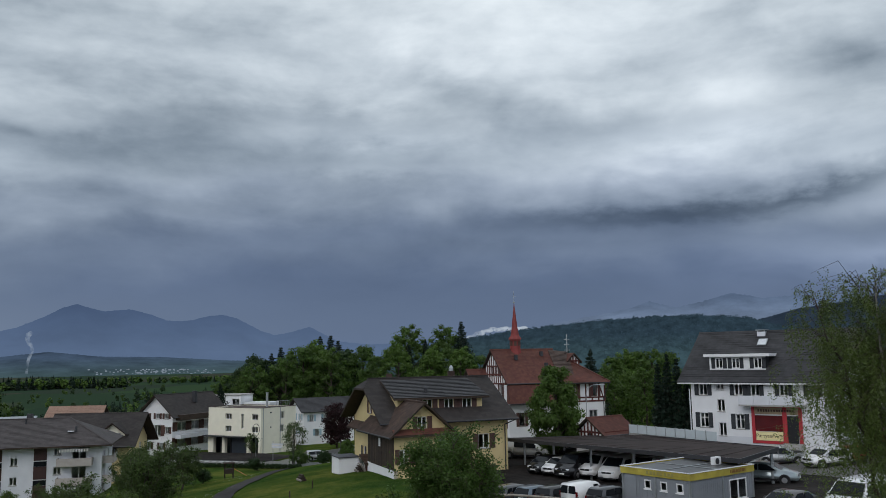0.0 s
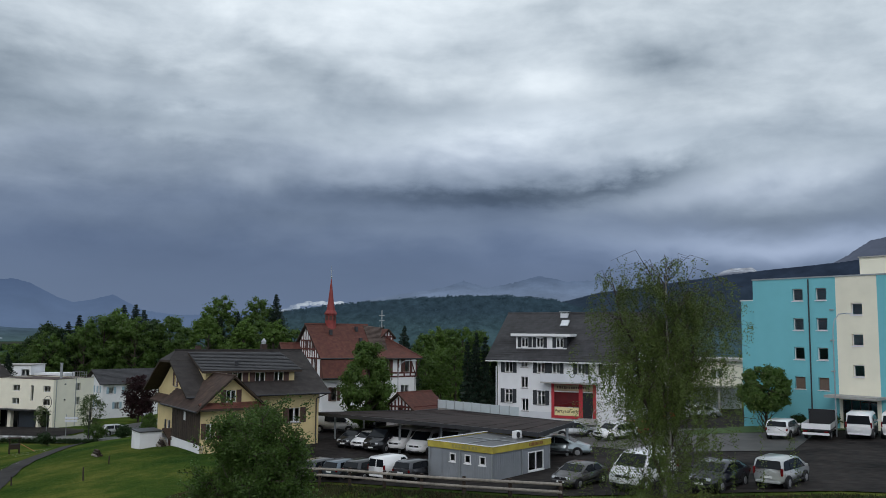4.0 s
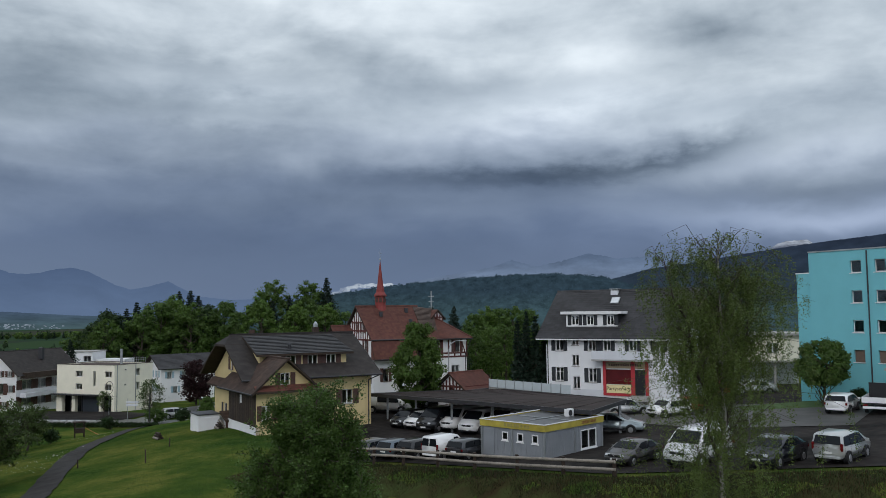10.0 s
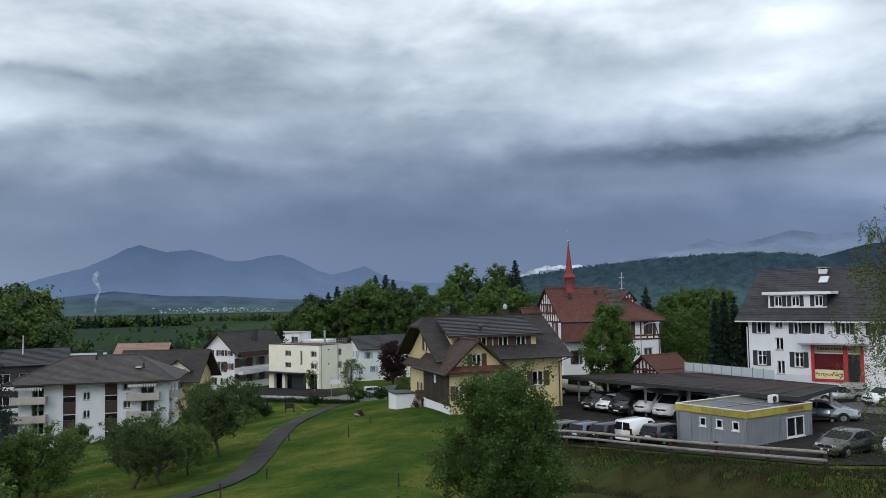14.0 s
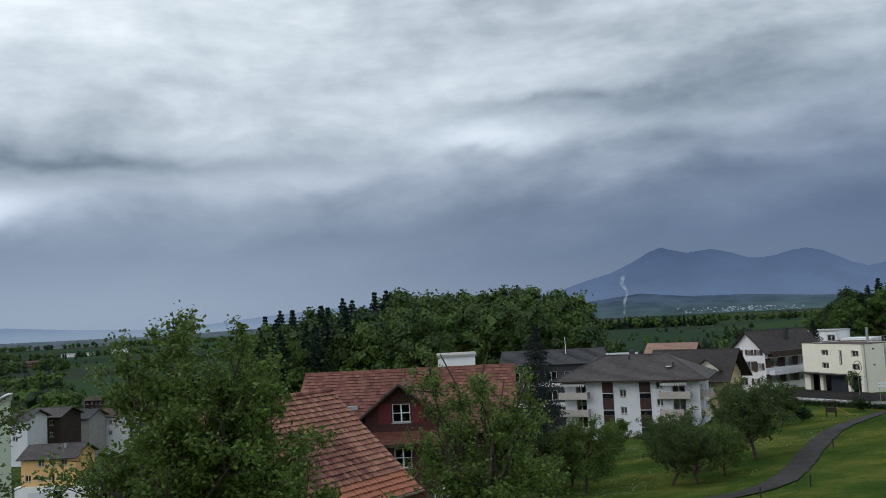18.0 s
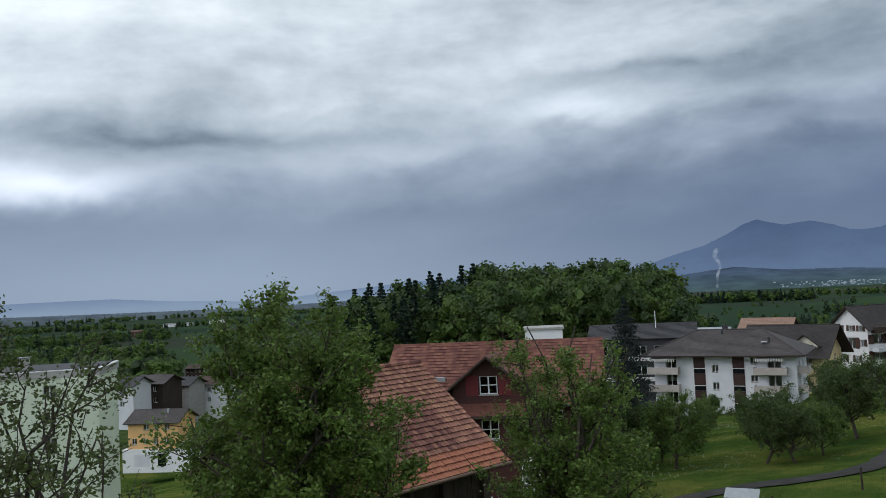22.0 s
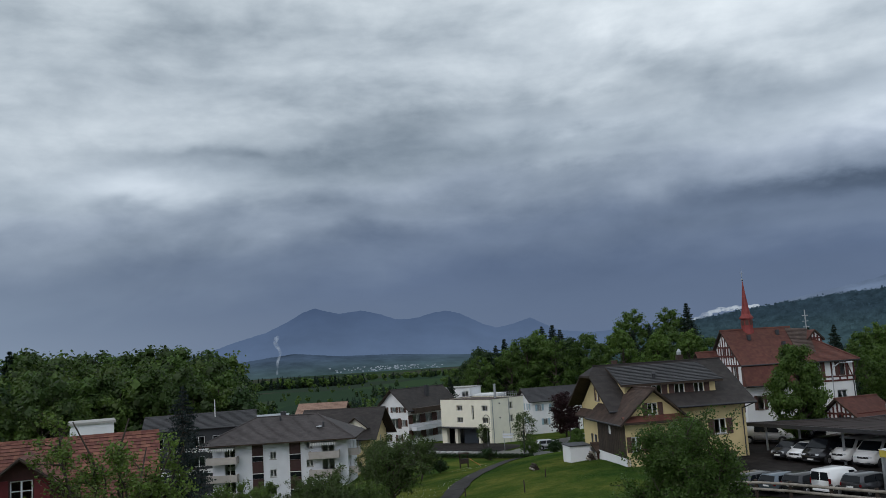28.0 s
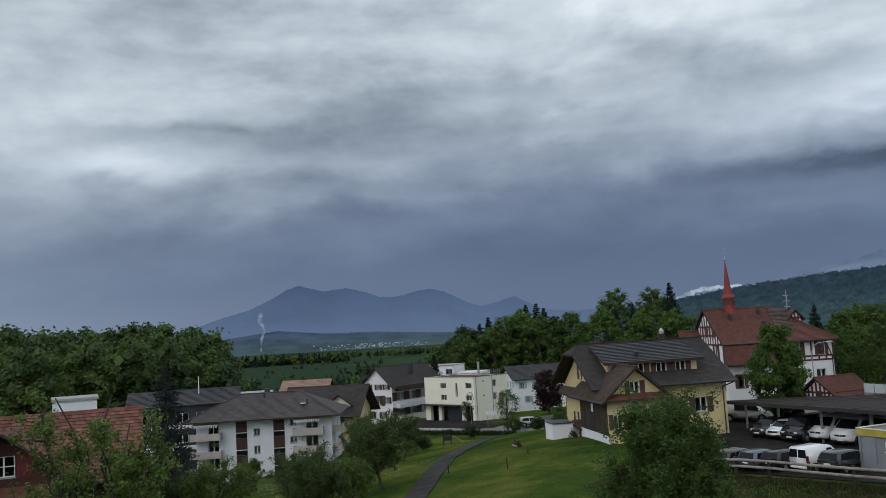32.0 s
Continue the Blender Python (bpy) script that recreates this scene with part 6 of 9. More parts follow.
    for key, nm in ((0, "old_tiles"), (1, "new_tiles")):
        V, F = bulk[key]
        me = bpy.data.meshes.new(nm)
        me.from_pydata([tuple(v) for v in V], [], F)
        me.materials.append(M_ROOFN if key else M_ROOFT)
        ob = new(nm, me)
        ob.parent = h
        ob["kind"] = "stuff"
        ob["label"] = "strip of new orange tiles" if key else "weathered terracotta tiles"
    for i in range(24):
        x = i * L / 24
        bm = bmesh.new()
        tube(bm, (x, run, ridge + 0.03), (x + L / 24 + 0.03, run, ridge + 0.05), 0.13, 0.145, 8)
        part("ridge_tile", bm, M_ROOFT, h)
    for x in (-0.04, L):
        bm = bmesh.new()
        vs = [bm.verts.new(p) for p in ((x, -0.05, eave - 0.25), (x, -0.05, eave + 0.05), (x, run, ridge + 0.05), (x, run, ridge - 0.25), (x + 0.05, -0.05, eave - 0.25), (x + 0.05, -0.05, eave + 0.05), (x + 0.05, run, ridge + 0.05), (x + 0.05, run, ridge - 0.25))]
        for f in ((0, 1, 2, 3), (7, 6, 5, 4), (0, 4, 5, 1), (1, 5, 6, 2), (2, 6, 7, 3), (3, 7, 4, 0)):
            bm.faces.new([vs[i] for i in f])
        part("verge_board", bm, M_WOODR, h)
    bm = bmesh.new()
    tube(bm, (0, -0.1, eave - 0.02), (L, -0.1, eave - 0.02), 0.08, 0.08, 8)
    part("gutter", bm, mat("copper_brown_gutter", (0.16, 0.10, 0.07), 0.5, 0.2, 3, metal=0.4), h)


near_barn()


# low outbuilding roof by the barn
s = simple_house("outbuilding", "low outbuilding with a dark old tiled roof", heading(-33.5, 13.6, 0, 60), 5.0, 4.5, -6.0, -2.2, -0.4, M_WOODD, M_ROOFT, over=0.4, gover=0.4, row=0.33, col=0.24)


# ---- green apartment building and the houses in the valley ----
def green_block():
    h = thing("green_apartments", "pale green apartment block with a grey flat roof rim", "apartment building", heading(*polar(75.3, 100), 56))
    L, W = 15.0, 11.0
    zt = 8.4 - 110 * math.tan(radians(3.38)) + 0.4
    wins = [(x, z, 1.3, 1.35, dict(mullions=1)) for z in (zt - 2.9, zt - 5.6, zt - 8.3, zt - 11.0) for x in (3.0, 9.5)]
    shell(h, L, W, -22, zt - 0.8, M_GREENW, wins)
    part("roof_rim", bx(-0.15, L + 0.15, -0.15, W + 0.15, zt - 0.8, zt - 0.1), M_CONC, h)
    part("roof_edge", bx(-0.2, L + 0.2, -0.2, W + 0.2, zt - 0.1, zt), M_FRAME, h)
    part("corner_pier", bx(L - 3.6, L + 0.05, -0.5, -0.004, -22, zt - 0.81), M_GREENW, h)
    part("roof_gravel", bx(0.25, L - 0.25, 0.25, W - 0.25, zt + 0.004, zt + 0.05), M_ROOFG, h)
    chimney(h, 7.0, 3.0, zt, zt + 1.2, 0.9, M_CONC)
    part("wing", bx(-8, -0.3, 1, 10, -22, zt + 0.6), M_GREENW, h)


green_block()


def apricot_house():
    h = thing("apricot_house", "apricot house on a white base with a grey gabled roof", "house", heading(*polar(65.2, 160), 38))
    zr = 8.4 - 160 * math.tan(radians(6.6))
    L, W = 9.2, 7.5
    wins = [(2.9 + 1.9 * k, zr - 3.1, 1.0, 1.0, {}) for k in range(3)] + [(0.7, zr - 5.6, 0.9, 1.1, {}), (2.8, zr - 5.5, 0.6, 0.9, {}), (4.6, zr - 5.6, 1.0, 1.0, {}), (6.6, zr - 5.8, 0.9, 1.3, {})]
    shell(h, L, W, zr - 6.4, zr - 1.7, M_ORANGE, wins, ridge=zr)
    gable_roof(h, 0, L, 0, W, zr - 1.6, zr, M_ROOFK, 0.6, 0.6, 0.4, 0.6)
    part("white_base", bx(-1.0, L + 2.0, -0.3, W, zr - 10.5, zr - 6.4), M_WHITE, h)
    part("terrace", bx(L, L + 2.0, -0.25, 4, zr - 6.4, zr - 5.5), M_METAL, h)
    part("entrance", bx(5.5, 7.0, -0.34, -0.302, zr - 9.4, zr - 7.2), M_CARGLASS, h)
    part("garage_door", bx(1.2, 4.0, -0.34, -0.302, zr - 9.4, zr - 7.3), M_GREYW, h)
    chimney(h, 6.4, 2.6, zr - 0.9, zr + 0.2, 0.4, M_METAL, False)


apricot_house()

VALLEY = [
    ("grey_valley_house", "grey and white house with a flat canopy roof", 65.8, 205, -4.5, 4, 8, 5.5, M_GREYW, M_ROOFG, 35),
    ("grey_valley_house", "timber-fronted house with a grey roof", 64.8, 215, -4.45, 8, 8, 6.0, M_WOODD, M_ROOFK, 30),
    ("grey_valley_house", "grey house with a shallow grey roof", 62.9, 225, -4.7, 7, 7, 5.5, M_CONC, M_ROOFG, 28),
    ("brown_valley_house", "brown-roofed farmhouse beyond the village", 61.6, 430, -3.9, 12, 10, 5.5, M_WOODD, M_ROOFB, 28),
    ("brown_valley_house", "house with a dull brown roof", 60.9, 230, -4.8, 7, 7, 5.5, M_WHITE, M_ROOFB, 25),
    ("red_valley_barn", "distant barn with a red roof", 65.0, 1300, -1.45, 24, 14, 7, M_WOODR, M_ROOFR, 25),
    ("white_valley_house", "white house with a grey roof in the valley", 56.6, 250, -5.4, 12, 9, 6, M_WHITE, M_ROOFG, 30),
]
for nm, lb, az, d, el, L, W, hh, wm, rm, hd in VALLEY:
    x, y, _ = polar(az, d)
    zr = EYE + d * math.tan(radians(el)) + 0.3
    simple_house(nm, lb, heading(x, y, 0, hd), L, W, zr - hh - 6, zr - 1.6, zr, wm, rm, front=[(0.7 + 2.3 * k, zr - 3.6, 1.1, 1.1) for k in range(int(L / 2.4))] + [(0.7 + 2.3 * k, zr - 6.2, 1.1, 1.1) for k in range(int(L / 2.4))], over=0.7, gover=0.7, row=0.8, col=1.5)
for az, d, el, w in ((62.9, 1800, -1.12, 24), (61.5, 1850, -1.12, 12), (60.0, 1900, -1.02, 30)):
    h = thing("white_hall", "long white hall far out on the plain", "building", heading(*polar(az, d), az * 0.8), group="halls on the plain")
    zt = EYE + d * math.tan(radians(el))
    part("wall", bx(0, w, 0, 18, -36, zt - 1.5), M_WHITE, h)
    part("roof", bx(-0.5, w + 0.5, -0.5, 18.5, zt - 1.5, zt), M_CONC, h)


# ---- trees ----
L_FRESH = leaf_mat("fresh_green_leaves", (0.092, 0.160, 0.028), 0.25)
L_MID = leaf_mat("mid_green_leaves", (0.068, 0.122, 0.024), 0.2)
L_DARK = leaf_mat("deep_green_leaves", (0.032, 0.064, 0.019), 0.2)
L_OLIVE = leaf_mat("olive_leaves", (0.090, 0.120, 0.034), 0.25)
L_FIR = leaf_mat("fir_needles", (0.016, 0.034, 0.020), 0.25)
L_SPRUCE = leaf_mat("blue_spruce_needles", (0.020, 0.034, 0.032), 0.25)
L_RED = leaf_mat("copper_leaves", (0.035, 0.014, 0.016))
L_TREE = leaf_mat("young_fruit_tree_leaves", (0.092, 0.148, 0.028), 0.3)
L_LINDEN = leaf_mat("linden_leaves", (0.070, 0.124, 0.022), 0.25)
L_NEAR = leaf_mat("deep_spring_leaves", (0.118, 0.182, 0.035), 0.35)
L_PRUNED = leaf_mat("pruned_tree_leaves", (0.062, 0.098, 0.024), 0.3)
L_BEECH = leaf_mat("beech_wood_leaves", (0.078, 0.125, 0.025), 0.25)
L_BEECHD = leaf_mat("shaded_beech_leaves", (0.046, 0.080, 0.019), 0.25)
L_BIRCH = leaf_mat("birch_leaves", (0.112, 0.154, 0.038), 0.3)


def leaves_mesh(name, centres, sizes, material, rng, flat=0.0, long=1.5):
    """Many small pointed leaves, each its own four-cornered face, at the given places."""
    n = len(centres)
    a = rng.normal(size=(n, 3))
    a /= np.linalg.norm(a, axis=1, keepdims=True)
    b = rng.normal(size=(n, 3))
    if flat:
        b = b * np.array([1, 1, 1 - flat])
        a = a * np.array([1, 1, 1 - flat])
        a /= np.linalg.norm(a, axis=1, keepdims=True)
    b -= a * (a * b).sum(1, keepdims=True)
    b /= np.linalg.norm(b, axis=1, keepdims=True) + 1e-9
    s = sizes[:, None]
    v = np.stack([centres - a * s * 0.5 * long, centres + b * s * 0.5, centres + a * s * 0.5 * long, centres - b * s * 0.5], 1).reshape(-1, 3)
    me = bpy.data.meshes.new(name)
    me.vertices.add(4 * n)
    me.loops.add(4 * n)
    me.polygons.add(n)
    me.vertices.foreach_set("co", v.ravel().astype(np.float32))
    me.loops.foreach_set("vertex_index", np.arange(4 * n, dtype=np.int32))
    me.polygons.foreach_set("loop_start", np.arange(0, 4 * n, 4, dtype=np.int32))
    me.polygons.foreach_set("loop_total", np.full(n, 4, dtype=np.int32))
    me.update(calc_edges=True)
    me.materials.append(material)
    return me


def limb(bm, p, q, r0, r1, rng, bends=3, wob=0.12, sides=6):
    pts = [np.array(p)]
    for i in range(1, bends + 1):
        f = i / bends
        w = (1 - f) * f * 4 * wob * np.linalg.norm(np.array(q) - p)
        pts.append(np.array(p) + (np.array(q) - p) * f + rng.normal(size=3) * w * 0.5)
    for i in range(bends):
        tube(bm, pts[i], pts[i + 1], r0 + (r1 - r0) * i / bends, r0 + (r1 - r0) * (i + 1) / bends, sides)
    return pts


def broad_tree(seed, height, radius, bole, n_clump, per, leaf, material, clump_r=0.9, squash=1.0, trunk_r=None, bark=None, gaps=0.25, top_heavy=0.0, twigs=0, wild=0):
    """Meshes of a broad-leaved tree standing at the origin: wood and crown."""
    rng = np.random.default_rng(seed)
    mid = bole + (height - bole) * (0.5 + top_heavy)
    half = (height - bole) / 2 * squash
    # uneven crown: places in an oval, pushed in and out by a few lobes
    lobes = rng.normal(size=(9, 3))
    lobes /= np.linalg.norm(lobes, axis=1, keepdims=True)
    amp = rng.uniform(-0.3, 0.28, 9)
    cl = []
    while len(cl) < n_clump:
        d = rng.normal(size=3)
        d /= np.linalg.norm(d)
        push = 1 + (amp * np.clip(lobes @ d, 0, 1) ** 3).sum()
        r = rng.uniform(0.35, 1.0) ** 0.55 * push
        if rng.random() < gaps and r > 0.8:
            continue
        c = np.array([d[0] * r * radius, d[1] * r * radius, mid + d[2] * r * half])
        if c[2] > bole * 0.75:
            cl.append(c)
    cl = np.array(cl)
    if wild:
        for _ in range(wild):
            a = rng.uniform(0, 6.28)
            k = rng.uniform(0.1, 0.75)
            cl = np.vstack([cl, [[math.cos(a) * radius * k, math.sin(a) * radius * k, height * rng.uniform(0.96, 1.06)]]])
    bm = bmesh.new()
    tr = trunk_r or height * 0.022
    top = np.array([rng.normal() * 0.3, rng.normal() * 0.3, mid + half * 0.45])
    spine = limb(bm, (0, 0, -0.6), top, tr * 1.25, tr * 0.3, rng, 6, 0.05, 8)
    pick = rng.permutation(len(cl))[:max(10, min(len(cl), 46 + twigs))]
    for i in pick:
        c = cl[i]
        f = np.clip((c[2] - bole) / (height - bole) * 0.8, 0.05, 0.95)
        k = f * (len(spine) - 1)
        j = min(int(k), len(spine) - 2)
        start = spine[j] + (spine[j + 1] - spine[j]) * (k - j)
        if start[2] < bole * 0.8:
            start = np.array([0, 0, bole * 0.85])
        limb(bm, start, c, tr * 0.36 * (1 - 0.6 * f), tr * 0.05, rng, 3, 0.16, 5)
    wood = bpy.data.meshes.new("trunk")
    bm.to_mesh(wood)
    bm.free()
    wood.materials.append(bark or M_BARK)
    cr = clump_r * rng.uniform(0.6, 1.25, len(cl))
    pts = np.repeat(cl, per, 0) + np.clip(rng.normal(size=(len(cl) * per, 3)), -2, 2) * np.repeat(cr, per)[:, None] * np.array([0.5, 0.5, 0.36])
    size = leaf * rng.uniform(0.6, 1.35, len(pts))
    return wood, leaves_mesh("crown", pts, size, material, rng, 0.3)


def branch_tree(seed, height, radius, bole, limbs, secs, twigs, per, leaf, material, trunk_r=0.16, spread=0.13, reach=1.0, up=0.25, bare=0, low=0.0, bare_top=1.0):
    """Meshes of a fruit tree: trunk, crooked limbs, side boughs and twigs, with tufts of leaves along the twigs. bare: extra upright boughs with few leaves."""
    rng = np.random.default_rng(seed)
    unit = lambda v: v / (np.linalg.norm(v) + 1e-9)
    bm = bmesh.new()
    mid, half = bole + (height - bole) * (0.48 - low), (height - bole) * 0.5
    spine = limb(bm, (0, 0, -0.6), (rng.normal() * 0.25, rng.normal() * 0.25, height * 0.8), trunk_r * 1.2, trunk_r * 0.25, rng, 6, 0.07, 8)
    P, S = [], []

    def tuft(p, q, n, sp):
        u = rng.uniform(0.15, 1.12, n)[:, None]
        P.append(p + (q - p) * u + rng.normal(size=(n, 3)) * sp)
        S.append(leaf * rng.uniform(0.55, 1.35, n))

    for i in range(limbs + bare):
        stub = i >= limbs
        f = (i + 0.5) / limbs if not stub else rng.uniform(0.55, 0.95)
        a = 2.39996 * i + rng.normal() * 0.3
        e = math.asin(min(0.97, -0.25 + 1.22 * f))
        k = rng.uniform(0.72, 1.08) * reach
        end = np.array([math.cos(a) * math.cos(e) * radius * k, math.sin(a) * math.cos(e) * radius * k, mid + math.sin(e) * half * (0.9 + 0.15 * rng.random())])
        if stub:
            end = np.array([end[0] * 0.9, end[1] * 0.9, height * bare_top * rng.uniform(0.8, 1.03)])
        g = np.clip(0.28 + 0.45 * f + rng.normal() * 0.05, 0.2, 0.85)
        j = min(int(g * 6), 5)
        start = spine[j] + (spine[j + 1] - spine[j]) * (g * 6 - j)
        if start[2] < bole:
            start = np.array([start[0], start[1], bole * rng.uniform(0.9, 1.15)])
        pts = limb(bm, start, end, trunk_r * (0.42 if not stub else 0.36), trunk_r * 0.09, rng, 5, 0.13, 5)
        length = np.linalg.norm(end - start)
        out = unit(end - start)
        for s in range(secs if not stub else max(2, secs // 2)):
            u = rng.uniform(0.25 if not stub else 0.6, 1.0) * 4.999
            j = int(u)
            p = pts[j] + (pts[j + 1] - pts[j]) * (u - j)
            d = unit(out * 0.55 + rng.normal(size=3) * 0.6 + np.array([0, 0, up]))
            q = p + d * min(1.6, length * rng.uniform(0.2, 0.45)) * (0.5 if stub else 1.0)
            mids = limb(bm, p, q, trunk_r * 0.11, trunk_r * 0.035, rng, 2, 0.15, 4)
            for w in range(twigs):
                v = rng.uniform(0.2, 1.0)
                o = mids[0] + (mids[2] - mids[0]) * v
                tip = o + unit(d * 0.4 + rng.normal(size=3) + np.array([0, 0, up])) * rng.uniform(0.18, 0.5)
                if w < 3:
                    tube(bm, o, tip, 0.012, 0.006, 3)
                tuft(o, tip, int(per * rng.uniform(0.5, 1.4)), spread * rng.uniform(0.6, 1.2))
    wood = bpy.data.meshes.new("trunk")
    bm.to_mesh(wood)
    bm.free()
    wood.materials.append(M_BARK)
    return wood, leaves_mesh("crown", np.concatenate(P), np.concatenate(S), material, rng, 0.35)


def billow_tree(seed, height, radius, bole, n_clump, per, leaf, material, clump_r=1.6, trunk_r=0.3, taper=0.0, heart_r=0.3):
    """Meshes of a tall broad-leaved tree in full leaf: its crown is built up of rounded billows of leaves that lie like shingles."""
    rng = np.random.default_rng(seed)
    mid, half = bole + (height - bole) * 0.5, (height - bole) * 0.5
    lobes = rng.normal(size=(8, 3))
    lobes /= np.linalg.norm(lobes, axis=1, keepdims=True)
    amp = rng.uniform(-0.28, 0.22, 8)
    C = []
    for i in range(n_clump):
        d = rng.normal(size=3)
        d /= np.linalg.norm(d)
        push = 1 + (amp * np.clip(lobes @ d, 0, 1) ** 3).sum()
        r = rng.uniform(0.45, 1.0) ** 0.5 * push
        z = d[2] * r
        wide = radius * (1 - taper * max(0.0, z))
        C.append((d[0] * r * wide, d[1] * r * wide, mid + z * (half - clump_r * 0.5)))
    C = np.array(C)
    R = clump_r * rng.uniform(0.55, 1.2, n_clump)
    nrm = rng.normal(size=(n_clump * per, 3))
    nrm[:, 2] += 0.45
    nrm /= np.linalg.norm(nrm, axis=1, keepdims=True)
    rr = np.repeat(R, per)[:, None] * rng.uniform(0.5, 1.1, (n_clump * per, 1))
    pts = np.repeat(C, per, 0) + nrm * rr * np.array([1, 1, 0.8])
    # each leaf lies across the outward direction, loosely
    face = nrm + rng.normal(size=nrm.shape) * 0.5
    face /= np.linalg.norm(face, axis=1, keepdims=True)
    a = np.cross(face, rng.normal(size=face.shape))
    a /= np.linalg.norm(a, axis=1, keepdims=True)
    b = np.cross(face, a)
    s = (leaf * rng.uniform(0.55, 1.35, len(pts)))[:, None]
    v = np.stack([pts - a * s * 0.7, pts + b * s * 0.5, pts + a * s * 0.7, pts - b * s * 0.5], 1).reshape(-1, 3)
    # a dark leafy heart in each billow
    cube = np.array([(-1, -1, -1), (1, -1, -1), (1, 1, -1), (-1, 1, -1), (-1, -1, 1), (1, -1, 1), (1, 1, 1), (-1, 1, 1)]) * heart_r
    turn = np.linalg.qr(rng.normal(size=(n_clump, 3, 3)))[0]
    corner = np.einsum("ij,njk->nik", cube, turn) * R[:, None, None] * rng.uniform(0.8, 1.15, (n_clump, 8, 1)) + C[:, None, :]
    heart = corner[:, [(0, 3, 2, 1), (4, 5, 6, 7), (0, 1, 5, 4), (1, 2, 6, 5), (2, 3, 7, 6), (3, 0, 4, 7)]].reshape(-1, 3)
    v = np.concatenate([v, heart])
    n = len(v) // 4
    me = bpy.data.meshes.new("crown")
    me.vertices.add(4 * n)
    me.loops.add(4 * n)
    me.polygons.add(n)
    me.vertices.foreach_set("co", v.ravel().astype(np.float32))
    me.loops.foreach_set("vertex_index", np.arange(4 * n, dtype=np.int32))
    me.polygons.foreach_set("loop_start", np.arange(0, 4 * n, 4, dtype=np.int32))
    me.polygons.foreach_set("loop_total", np.full(n, 4, dtype=np.int32))
    me.update(calc_edges=True)
    me.materials.append(material)
    bm = bmesh.new()
    spine = limb(bm, (0, 0, -0.6), (rng.normal() * 0.3, rng.normal() * 0.3, height * 0.85), trunk_r * 1.2, trunk_r * 0.2, rng, 5, 0.04, 7)
    for i in rng.permutation(n_clump)[:24]:
        c = C[i]
        k = np.clip((c[2] - bole) / height, 0.1, 0.8) * 5
        j = min(int(k), 4)
        limb(bm, spine[j] + (spine[j + 1] - spine[j]) * (k - j), c, trunk_r * 0.3, trunk_r * 0.06, rng, 3, 0.12, 5)
    wood = bpy.data.meshes.new("trunk")
    bm.to_mesh(wood)
    bm.free()
    wood.materials.append(M_BARK)
    return wood, me


def conifer(seed, height, radius, material, n=2600, leaf=0.5, bare=0.06, tiers=0, least=3):
    rng = np.random.default_rng(seed)
    bm = bmesh.new()
    tube(bm, (0, 0, -0.6), (0, 0, height * 0.97), height * 0.016, 0.02, 6)
    tiers = tiers or int(height * 2.8)
    P, S = [], []
    for t in range(tiers):
        f = t / tiers
        z = height * (bare + (1 - bare) * f)
        rr = radius * (1 - f) ** 0.85 * rng.uniform(0.7, 1.15) + 0.04
        arms = (6 if f < 0.8 else 4) if tiers > 12 else 4
        for k in range(arms):
            a = 6.283 * (k + rng.random()) / arms
            r1 = rr * rng.uniform(0.65, 1.15)
            tip = np.array([math.cos(a) * r1, math.sin(a) * r1, z - r1 * 0.28])
            tube(bm, (0, 0, z), tip, 0.035, 0.01, 3)
            m = max(least if tiers > 12 else 3, int(n / tiers / arms))
            u = rng.random(m) ** 0.55
            p = np.array([0, 0, z]) + (tip - [0, 0, z]) * u[:, None]
            p[:, :2] += rng.normal(size=(m, 2)) * 0.15 * r1
            p[:, 2] -= np.abs(rng.normal(size=m)) * 0.16 * (0.4 + r1 * 0.4)
            P.append(p)
            S.append(leaf * rng.uniform(0.6, 1.2, m) * (1 - 0.55 * f))
    wood = bpy.data.meshes.new("trunk")
    bm.to_mesh(wood)
    bm.free()
    wood.materials.append(M_BARK)
    return wood, leaves_mesh("crown", np.concatenate(P), np.concatenate(S), material, rng, 0.1, 2.0)


